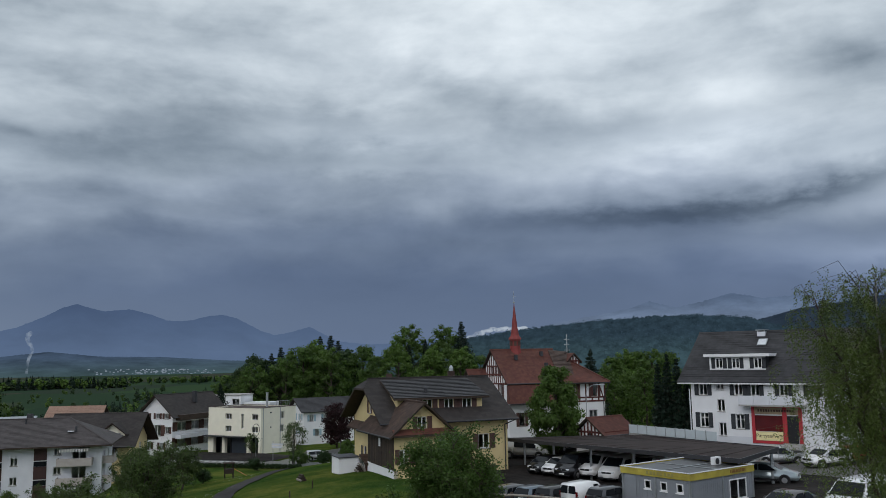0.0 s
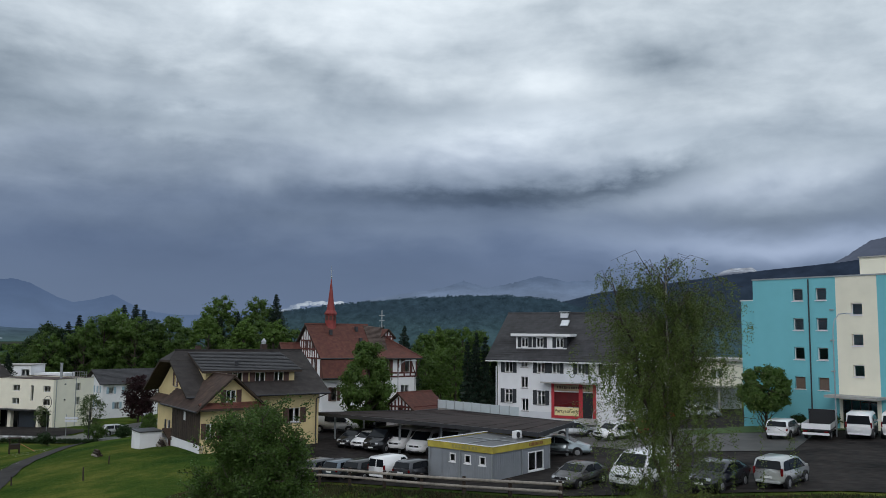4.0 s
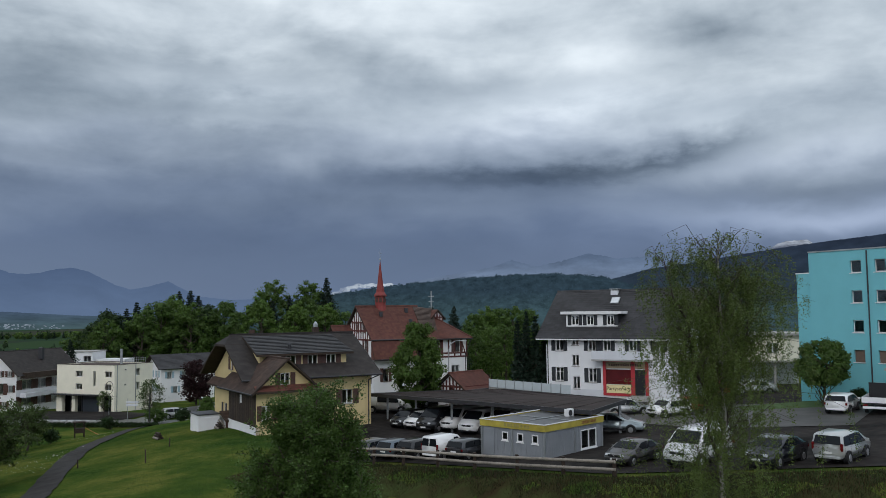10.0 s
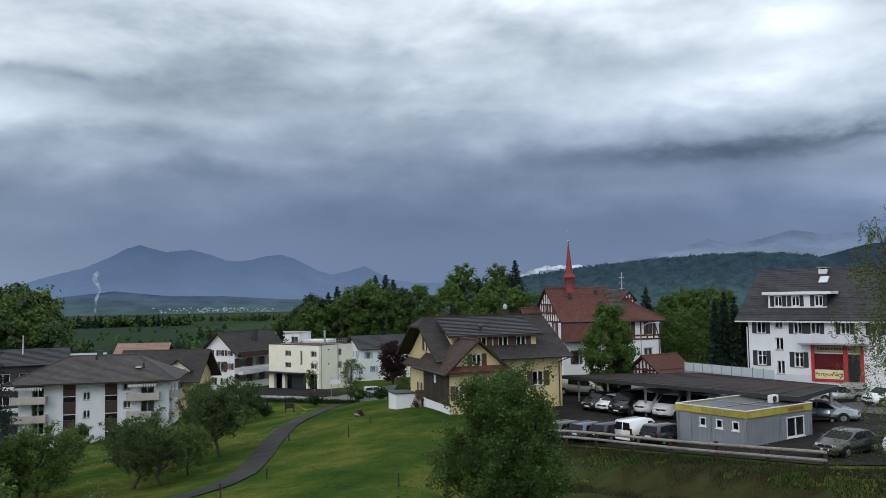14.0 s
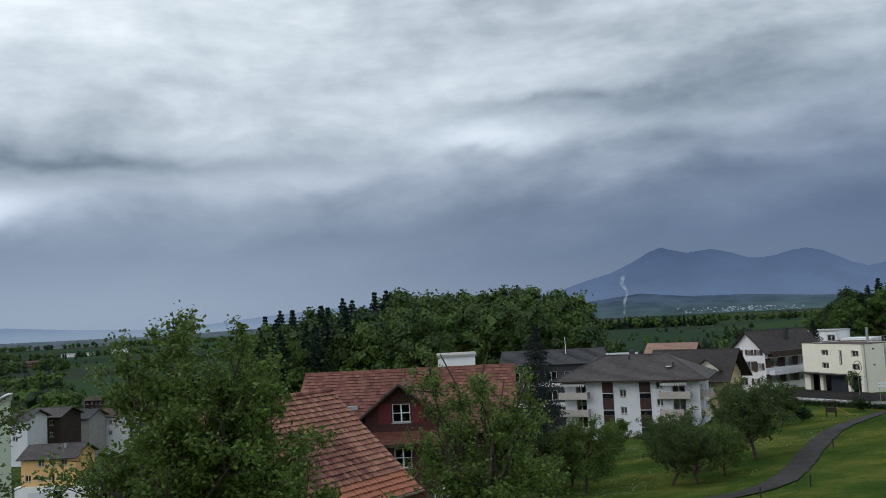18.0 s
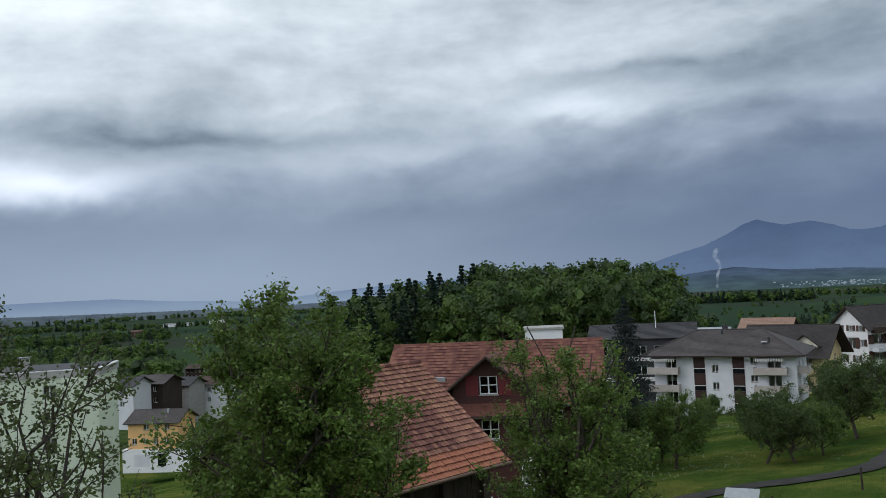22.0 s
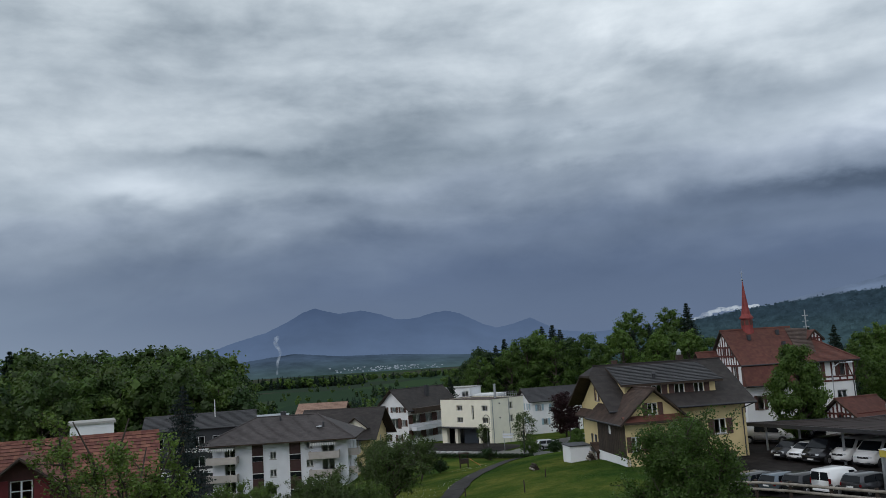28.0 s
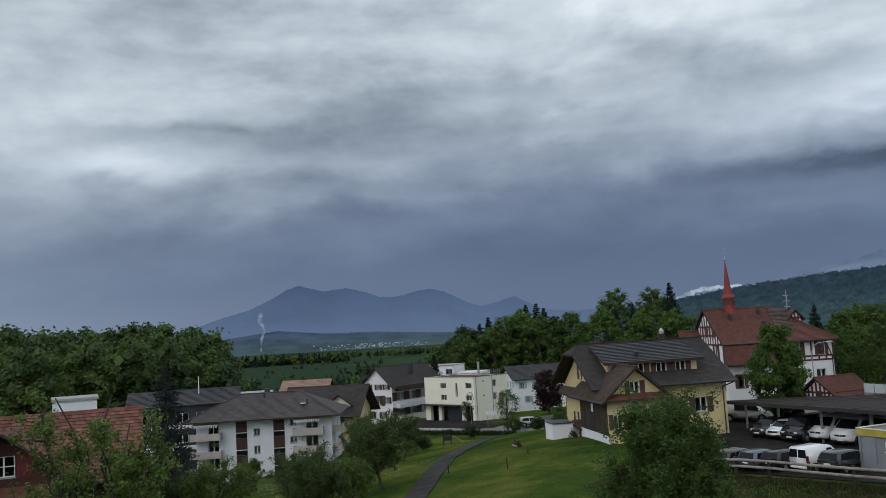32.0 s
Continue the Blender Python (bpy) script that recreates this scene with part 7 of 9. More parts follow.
def birch_tree(seed, height, radius):
    """A weeping birch: a pale slender trunk with a second leader, arching boughs, and hanging strands of small leaves."""
    rng = np.random.default_rng(seed)
    bm, bb = bmesh.new(), bmesh.new()
    spine = limb(bm, (0, 0, -0.8), (0.25, 0.1, height * 0.93), 0.12, 0.025, rng, 9, 0.012, 8)
    fork = limb(bb, spine[3], (-2.1, 0.3, height * 0.88), 0.09, 0.02, rng, 6, 0.06, 6)
    fork_b = limb(bb, spine[4], (1.5, -0.4, height * 0.82), 0.08, 0.02, rng, 5, 0.06, 6)
    P = []
    for src, z_low, count, wide in ((spine, 0.2, 205, 1.0), (fork, 0.25, 85, 0.65), (fork_b, 0.3, 65, 0.65)):
        for i in range(count):
            f = rng.uniform(z_low, 1.0)
            k = f * (len(src) - 1)
            j = min(int(k), len(src) - 2)
            s = src[j] + (src[j + 1] - src[j]) * (k - j)
            high = min(1.0, s[2] / height)
            reach = radius * (0.2 + 0.95 * (1 - high) ** 0.75 * min(1.0, 0.5 + 1.5 * high)) * rng.uniform(0.3, 1.05) * wide
            a = rng.uniform(0, 6.283)
            out = np.array([math.cos(a), math.sin(a), 0.0])
            rise = reach * rng.uniform(0.3, 0.75) + 0.25 * high
            mid = s + out * reach * 0.55 + [0, 0, rise]
            tip = s + out * reach + [0, 0, rise * 0.75]
            limb(bb, s, mid, 0.016, 0.009, rng, 3, 0.12, 3)
            limb(bb, mid, tip, 0.009, 0.004, rng, 2, 0.1, 3)
            for q in range(rng.integers(6, 10) if high < 0.85 else rng.integers(2, 5)):
                u = rng.uniform(0.15, 1.0)
                o = (s + (mid - s) * u * 2 if u < 0.5 else mid + (tip - mid) * (u - 0.5) * 2) + rng.normal(size=3) * 0.07
                drop = min(rng.uniform(0.35, 2.4) * (1.15 - 0.75 * high), max(0.25, o[2] - 1.2))
                m = int(drop * 44) + 4
                v = np.sort(rng.random(m))
                sway = rng.normal(size=2) * 0.16
                P.append(o + np.stack([sway[0] * v + rng.normal(size=m) * 0.06, sway[1] * v + rng.normal(size=m) * 0.06, -drop * v], 1))
    P = np.concatenate(P)
    out = []
    for b, m in ((bm, M_BIRCHB), (bb, M_BARK)):
        me = bpy.data.meshes.new("wood")
        b.to_mesh(me)
        b.free()
        me.materials.append(m)
        out.append(me)
    return out[0], leaves_mesh("crown", P, 0.047 * rng.uniform(0.6, 1.3, len(P)), L_BIRCH, rng, 0.0), out[1]


def plant(name, label, category, meshes, x, y, z=None, turn=0.0, scale=1.0, group="", tall=1.0):
    zz = ground_z(x, y) if z is None else z
    ob = thing(name, label, category, Matrix.Translation((x, y, zz)) @ Matrix.Rotation(radians(turn), 4, "Z") @ Matrix.Diagonal((scale, scale, scale * tall, 1)), group)
    for me, nm in zip(meshes, ("trunk", "crown", "branchwork")):
        o = new(nm, me)
        o.parent = ob
    return ob


# the near trees
x, y, _ = polar(55.0, 25)
gz = ground_z(x, y)
plant("fruit_tree", "large leafy fruit tree beside the barn", "tree", branch_tree(11, 7.9 - gz, 3.3, 1.8, 34, 12, 7, 30, 0.080, L_NEAR, 0.2, 0.12, bare=10, bare_top=0.99), x, y)
x, y, _ = polar(72.5, 15)
gz = ground_z(x, y)
plant("old_fruit_tree", "gnarled fruit tree with sparse young leaves", "tree", branch_tree(12, 7.7 - gz, 2.4, 2.2, 26, 10, 6, 20, 0.055, L_OLIVE, 0.15, 0.09, up=0.1, bare=5, bare_top=1.03), x, y)
x, y, _ = polar(36.3, 29)
gz = ground_z(x, y)
plant("pruned_fruit_tree", "old pruned fruit tree with bare upper boughs", "tree", branch_tree(13, 4.9 - gz, 3.0, 1.2, 25, 10, 6, 26, 0.075, L_NEAR, 0.24, 0.11, bare=13, bare_top=(6.8 - gz) / (4.9 - gz)), x, y)
x, y, _ = polar(-0.2, 31)
gz = ground_z(x, y)
plant("plum_tree", "dense dark leafy plum tree on the bank", "tree", branch_tree(14, 5.9 - gz, 2.15, 0.6, 32, 12, 8, 32, 0.06, L_MID, 0.13, 0.10, bare=4), x, y)
x, y, _ = polar(-27.2, 36.5)
gz = ground_z(x, y)
plant("birch", "tall weeping birch with hanging young foliage", "tree", birch_tree(15, 12.1 - gz, 5.6), x, y, turn=0)

# trees between the houses
LIND = billow_tree(21, 6.6, 1.9, 0.4, 130, 150, 0.11, L_LINDEN, 0.55, 0.16, 0.55, 0.3)
BALL = billow_tree(22, 5.2, 1.9, 1.2, 110, 170, 0.12, L_MID, 0.55, 0.12, 0.15, 0.4)
ORCH = [branch_tree(30 + k, 4.6, 2.2, 0.6, 18, 8, 6, 13, 0.095, m, 0.12, 0.12, bare=4, bare_top=1.06) for k, m in enumerate((L_PRUNED, L_TREE, L_PRUNED))]
BIGS = [billow_tree(40 + k, 16.0, 4.5, 0.6, 170, 60, 0.22, m, 1.0, 0.3, 0.35, 0.3) for k, m in enumerate((L_MID, L_LINDEN, L_FRESH, L_DARK))]
FIRS = [conifer(50 + k, 17.0, 5.0, L_FIR, 10000, 0.30, 0.03) for k in range(3)]
SPRUCE = conifer(55, 14.0, 4.2, L_SPRUCE, 15000, 0.17)
BUSH = [broad_tree(60 + k, 1.3, 0.8, 0.1, 34, 44, 0.11, m, 0.35, trunk_r=0.04) for k, m in enumerate((L_DARK, L_MID))]
YOUNG = broad_tree(64, 5.6, 1.7, 1.6, 80, 34, 0.11, L_PRUNED, 0.5, trunk_r=0.08, gaps=0.5)
COPPER = broad_tree(66, 5.5, 1.7, 0.8, 110, 90, 0.15, L_RED, 0.65, trunk_r=0.12)

x, y, _ = polar(-7.4, 87)
plant("linden", "bright green linden in front of the half-timbered hall", "tree", LIND, x, y, scale=1.36, z=ground_z(x, y) - 0.6, tall=1.22)
x, y, _ = polar(-33.3, 79)
plant("chestnut", "round young chestnut in front of the turquoise block", "tree", BALL, x, y, scale=1.15)
for i, (x, y, k, s) in enumerate(((-30.5, 53.9, 1, 1.15), (-24.2, 54.6, 0, 0.95), (-22.1, 54.0, 2, 0.85), (-21.8, 64.4, 0, 1.25), (-25.5, 60.0, 0, 1.0), (-34.0, 58.0, 1, 0.9), (-38.5, 60.5, 2, 0.9), (-31.5, 68.0, 0, 0.8), (-27.5, 41.0, 1, 1.0), (-37.0, 70.0, 1, 0.75), (-30.0, 84.0, 0, 1.0), (-33.0, 92.0, 0, 1.2), (-27.0, 76.0, 0, 0.9), (-43.0, 84.0, 1, 0.75), (-49.0, 80.0, 2, 0.75), (-35.6, 57.4, 2, 1.0), (-21.7, 57.5, 1, 0.75), (-28.1, 91.9, 0, 1.0), (-33.6, 49.6, 1, 0.9))):
    plant("orchard_tree", "low spreading orchard tree in the meadow", "tree", ORCH[k], x, y, turn=47 * i, scale=s * 0.92, group="orchard trees")
x, y, _ = polar(32.3, 85)
plant("blue_spruce", "tall dark blue spruce behind the chalet", "tree", SPRUCE, x, y, scale=1.05)
x, y, _ = polar(28.0, 140)
plant("fir_tree", "dark fir between the apartment houses", "tree", FIRS[0], x, y, scale=0.72)
x, y, _ = polar(14.75, 176)
plant("fir_tree", "dark fir behind the white chalet", "tree", FIRS[1], x, y, scale=0.75)
x, y, _ = polar(7.15, 158)
plant("copper_tree", "small dark copper-leaved tree", "tree", COPPER, x, y, scale=1.4)
for az, d, s, m, nm in ((6.5, 112, 0.62, LIND, "round_bush_tree"), (12.75, 140, 0.72, YOUNG, "young_tree"), (10.0, 128, 1.15, YOUNG, "young_tree")):
    x, y, _ = polar(az, d)
    plant(nm, "small bright green street tree", "tree", m, x, y, turn=az * 40, scale=s, group="street trees")
for az, d, s in ((-14.2, 88, 1.0), (-14.8, 89, 1.1), (-15.4, 89, 1.05), (-16.0, 90, 0.9)):
    x, y, _ = polar(az, d)
    plant("columnar_conifer", "dark columnar conifer beside the white house", "tree", conifer(int(s * 100), 10.5, 1.5, L_FIR, 3000, 0.35, 0.0), x, y, scale=s * 0.92, group="dark conifers")
# single trees behind the houses: bearing, distance, height of the top in degrees, kind (4 and more: fir)
for i, (az, d, e, k) in enumerate(((14.2, 205, -0.9, 1), (13.4, 205, -0.2, 3), (12.9, 200, -0.5, 1), (12.2, 208, 0.5, 3), (11.5, 206, 0.1, 4), (10.9, 212, 0.5, 5), (10.4, 202, 0.0, 1), (9.6, 208, 1.0, 0), (8.8, 212, 1.15, 2), (8.3, 220, 1.2, 4), (7.6, 222, 1.25, 5), (7.1, 220, 0.9, 6), (7.4, 205, 0.5, 1), (6.6, 212, 0.8, 3),
                                   (5.6, 212, 0.95, 0), (4.7, 205, 0.2, 0), (3.0, 196, 1.35, 2), (2.3, 204, 0.9, 5), (2.1, 214, 2.35, 1), (0.9, 198, 0.95, 2), (1.2, 212, 1.2, 4), (0.1, 214, 2.3, 1), (-0.4, 206, 1.0, 0), (-1.25, 210, 2.45, 5), (-1.2, 196, 0.85, 2), (-2.4, 200, 0.4, 0), (-3.3, 204, 0.0, 2),
                                   (-10.8, 128, -0.6, 1), (-11.4, 132, 0.2, 0), (-12.2, 134, 0.5, 2), (-13.0, 136, 0.6, 0), (-13.9, 132, 0.4, 1), (-14.8, 138, 0.5, 0), (-12.4, 118, -0.8, 2), (-11.3, 112, -1.4, 1), (-13.4, 112, -0.9, 1), (-8.4, 150, 0.4, 4), (-24.5, 140, 0.6, 1), (-27.5, 150, 0.6, 3))):
    e += 0.5 if 4.5 < az < 14 else 0.12
    x, y, _ = polar(az, d)
    tall = EYE + d * math.tan(radians(e)) - ground_z(x, y)
    if k > 3:
        s = tall / 17.0
        plant("fir_tree", "dark fir in the row of trees behind the houses", "tree", FIRS[k - 4], x, y, turn=60 * i, scale=s, group="trees behind the houses")
    else:
        plant("broadleaf_tree", "tall broad-leaved tree in fresh spring green", "tree", BIGS[k], x, y, turn=60 * i, scale=tall / 16.3, group="trees behind the houses")


# ---- woods: many trees joined ----
def wood_of(name, label, places, variants):
    """places: x, y, z, scale, variant, turn. One object for a wood that nobody could count."""
    for part_i, nm in ((0, "trunks"), (1, "crowns")):
        by = {}
        for x, y, z, s, k, a in places:
            me = variants[k][part_i]
            by.setdefault(me.materials[0].name, []).append((me, x, y, z, s, a))
        for mname, items in by.items():
            if part_i == 0 and len(items) > 60:
                items = items[:60]
            V, F, off = [], [], 0
            for me, x, y, z, s, a in items:
                n = len(me.vertices)
                co = np.empty(n * 3, np.float32)
                me.vertices.foreach_get("co", co)
                co = co.reshape(-1, 3) * s
                c, sn = math.cos(a), math.sin(a)
                co = np.stack([co[:, 0] * c - co[:, 1] * sn + x, co[:, 0] * sn + co[:, 1] * c + y, co[:, 2] + z], 1)
                if part_i == 1:
                    V.append(co)
                    off += n
                else:
                    V.append(co)
                    F += [[off + i for i in p.vertices] for p in me.polygons]
                    off += n
            V = np.concatenate(V)
            me2 = bpy.data.meshes.new(nm)
            if part_i == 1:
                n = len(V) // 4
                me2.vertices.add(4 * n)
                me2.loops.add(4 * n)
                me2.polygons.add(n)
                me2.vertices.foreach_set("co", V.ravel().astype(np.float32))
                me2.loops.foreach_set("vertex_index", np.arange(4 * n, dtype=np.int32))
                me2.polygons.foreach_set("loop_start", np.arange(0, 4 * n, 4, dtype=np.int32))
                me2.polygons.foreach_set("loop_total", np.full(n, 4, dtype=np.int32))
                me2.update(calc_edges=True)
            else:
                me2.from_pydata(V.tolist(), [], F)
            me2.materials.append(bpy.data.materials[mname])
            ob = new(name, me2)
            tagged(ob, label, "wood", kind="stuff")


FAR_B = [billow_tree(70 + k, 16.0, 4.3, 0.5, 84, 68, 0.29, m, 1.35, 0.3, 0.3, 0.3) for k, m in enumerate((L_BEECH, L_BEECHD, L_DARK, L_MID, L_BEECH))]
FAR_F = [conifer(80 + k, 18.0, 4.9, L_FIR, 7000, 0.34, 0.02) for k in range(2)]
VARS = FAR_B + FAR_F
rng = np.random.default_rng(3)
places = []
# the beech wood on the rise, firs at its western end
for az in [29.0 + 0.75 * i for i in range(31)]:
    top = np.interp(az, [28.5, 29.4, 30.8, 32.6, 36.8, 39.2, 41.2, 43.4, 45.7, 47.6, 49.2, 51.5], [-0.9, 1.6, 1.9, 2.2, 2.15, 1.9, 2.7, 2.2, 2.0, 1.95, 1.5, 0.7])
    for row, d in ((1, 166), (2, 186), (3, 208)):
        dd, aa = d + rng.uniform(-7, 7), az + rng.uniform(-0.35, 0.35)
        x, y, _ = polar(aa, dd)
        z = ground_z(x, y)
        fir = az > 41.8 and row >= 1 and rng.random() < 0.42
        e = top - (0.0, 0.45, 1.3, 2.3)[3 - row] + rng.uniform(-0.35, 0.1) - (0 if fir or az < 42 else 0.45)
        zt = EYE + dd * math.tan(radians(e))
        k = 5 + int(rng.integers(2)) if fir else int(rng.choice([0, 1, 2, 3, 4], p=[0.3, 0.27, 0.08, 0.25, 0.1]))
        places.append((x, y, z, max(0.4, (zt - z) / (18.5 if fir else 16.3)), k, rng.uniform(0, 6.28)))
wood_of("beech_wood", "wood of fresh green beeches and dark firs on a rise", places, VARS)
# dark belts of firs and copses across the middle distance and the plain
def far_set(seed, per, n_leaf, size):
    broad = [billow_tree(seed + k, 13.0, 4.2, 0.3, 22, per, size, m, 1.9, 0.2, 0.2, 0.5) for k, m in enumerate((L_FRESH, L_MID, L_DARK))]
    return broad + [conifer(seed + 5 + k, 15.0, 3.8, L_FIR, n_leaf, size * 0.8, 0.02, 22, 2) for k in range(2)]


# three grades of detail, by distance
LITE = far_set(90, 26, 1100, 0.62) + far_set(190, 9, 260, 1.2) + far_set(290, 4, 150, 1.9)
places = []
# belts: bearings, distance, depth, height, share of firs, spacing
for az0, az1, d, deep, tall, fr, gap in ((20.5, 30, 1650, 150, 22, 0.5, 11), (12, 22, 1900, 120, 17, 0.25, 16), (14.5, 26.5, 430, 30, 17, 0.9, 5.5), (15, 22.5, 640, 90, 15, 0.4, 9), (12, 20, 980, 80, 15, 0.6, 11), (26.5, 30, 800, 60, 13, 0.3, 12), (5, 14, 300, 30, 11, 0.7, 6),
                                         (58, 82, 3000, 500, 20, 0.15, 24), (48, 60, 2700, 300, 18, 0.15, 24), (65.5, 82, 1900, 200, 17, 0.2, 16), (52, 66, 1750, 60, 14, 0.3, 15), (62.5, 80, 1150, 160, 17, 0.3, 13), (51, 60, 1150, 60, 14, 0.4, 13), (63, 80, 720, 160, 17, 0.15, 9), (62.4, 72, 400, 110, 18, 0.1, 5.5), (51, 58.5, 520, 90, 15, 0.2, 8), (66, 80, 290, 60, 14, 0.1, 5.5), (62.5, 66, 300, 25, 15, 0.1, 5.5),
                                         (-24, -12, 190, 14, 9, 0.2, 5), (-38, -24, 190, 14, 9, 0.3, 5)):
    wide = radians(az1 - az0) * d
    clear = -0.25 if d > 500 else -0.6
    for _ in range(int(min(380 if d < 1300 else 240, wide * deep / (gap * gap)))):
        az, dd = rng.uniform(az0, az1), d + rng.uniform(-0.5, 0.5) * deep
        x, y, _ = polar(az, dd)
        if noise.noise(Vector((x, y, 5.0)) * (3.0 / d ** 0.8)) < clear:
            continue
        fir = rng.random() < fr
        grade = 0 if dd < 560 else 5 if dd < 1300 else 10
        places.append((x, y, ground_z(x, y) - 0.5, tall / 14.0 * rng.uniform(0.7, 1.05), grade + (3 + int(rng.integers(2)) if fir else int(rng.choice([0, 1, 2], p=[0.4, 0.4, 0.2]))), rng.uniform(0, 6.28)))
for _ in range(420):
    az, d = rng.choice([rng.uniform(12, 30), rng.uniform(51, 80)]), 300 * (7.0 ** rng.random())
    x, y, _ = polar(az, d)
    places.append((x, y, ground_z(x, y) - 0.5, rng.uniform(0.35, 0.7), (0 if d < 560 else 5 if d < 1300 else 10) + int(rng.integers(3)), rng.uniform(0, 6.28)))
wood_of("far_woods", "dark copses and belts of firs across the plain", places, LITE)

# hedges and shrubs
for i in range(26):
    f = i / 25
    x, y = -36.5 + 16.5 * f, 122.5 - 5.0 * f
    plant("hedge_shrub", "clipped dark shrub in the roadside hedge", "shrub", BUSH[0], x, y, turn=70 * i, scale=0.55, group="roadside hedge")
for i, (x, y, s, k) in enumerate(((-27.0, 96.0, 1.2, 0), (-25.5, 116, 1.3, 0), (-21.0, 124.0, 1.6, 1), (-17.5, 124, 1.5, 0), (-14.5, 121, 1.6, 0), (-12.6, 112, 1.3, 0), (2.5, 68.0, 1.2, 0), (3.4, 69.0, 1.0, 1), (47.2, 66.4, 1.0, 0), (49.5, 64.0, 1.2, 1))):
    plant("shrub", "low green garden shrub", "shrub", BUSH[k], x, y, turn=50 * i, scale=s, group="shrubs")


# grass on the bank and in the meadow
def grass(name, label, n, area, length, material, seed, lean=0.5):
    rng = np.random.default_rng(seed)
    k = 0
    V = np.zeros((n * 3, 3), np.float32)
    while k < n:
        x, y = area(rng)
        if x is None:
            continue
        z = ground_z(x, y)
        a, w, hh = rng.uniform(0, 6.28), rng.uniform(0.008, 0.02), length * rng.uniform(0.5, 1.3)
        t = rng.uniform(-lean, lean, 2) * hh
        V[3 * k] = (x - math.cos(a) * w, y - math.sin(a) * w, z - 0.02)
        V[3 * k + 1] = (x + math.cos(a) * w, y + math.sin(a) * w, z - 0.02)
        V[3 * k + 2] = (x + t[0], y + t[1], z + hh)
        k += 1
    me = bpy.data.meshes.new(name)
    me.vertices.add(3 * n)
    me.loops.add(3 * n)
    me.polygons.add(n)
    me.vertices.foreach_set("co", V.ravel())
    me.loops.foreach_set("vertex_index", np.arange(3 * n, dtype=np.int32))
    me.polygons.foreach_set("loop_start", np.arange(0, 3 * n, 3, dtype=np.int32))
    me.polygons.foreach_set("loop_total", np.full(n, 3, dtype=np.int32))
    me.update(calc_edges=True)
    me.materials.append(material)
    tagged(new(name, me), label, "grass", kind="stuff")


def bank_area(rng):
    x = rng.uniform(-3, 34)
    return x, rail_line(x) - rng.uniform(0.2, 9) ** 1.0


def meadow_area(rng):
    x = rng.uniform(-30, 2)
    y = rng.uniform(34, 92)
    return x, y


G_BANK = leaf_mat("rough_bank_grass", (0.026, 0.040, 0.012), 0.45)
G_DRY = leaf_mat("dead_brown_stalks", (0.050, 0.030, 0.016), 0.5)
G_MEAD = leaf_mat("meadow_grass", (0.062, 0.096, 0.022), 0.35)
grass("bank_grass", "rough grass on the bank below the rail", 75000, bank_area, 0.15, G_BANK, 7)
grass("dead_stalks", "brown dead stalks among the bank grass", 26000, bank_area, 0.22, G_DRY, 8)
grass("meadow_grass", "tufted meadow grass", 60000, meadow_area, 0.07, G_MEAD, 9)


rng = np.random.default_rng(19)
P = []
while len(P) < 2600:
    x, y = rng.uniform(-44, -17), rng.uniform(40, 96)
    if x < -17.5 - 0.03 * y and noise.noise(Vector((x, y, 2.0)) * 0.12) > -0.05:
        P.append((x, y, ground_z(x, y) + 0.16))
flowers = leaves_mesh("meadow_flowers", np.array(P), 0.05 * rng.uniform(0.6, 1.3, len(P)), mat("white_petals", (0.62, 0.62, 0.55), 0.7, 0.1, 3), rng, 0.6, 1.0)
tagged(new("meadow_flowers", flowers), "tiny white flower heads in the tall grass", "flowers", kind="stuff")


# ---- vehicles ----
PAINTS = {}


def paint(name, color, metal=0.3):
    if name not in PAINTS:
        m = mat(name + "_car_paint", color, 0.28, 0.04, 0.8, 0.0, metal=metal, spec=0.6)
        m.node_tree.nodes["Principled BSDF"].inputs["Coat Weight"].default_value = 0.6
        PAINTS[name] = m
    return PAINTS[name]


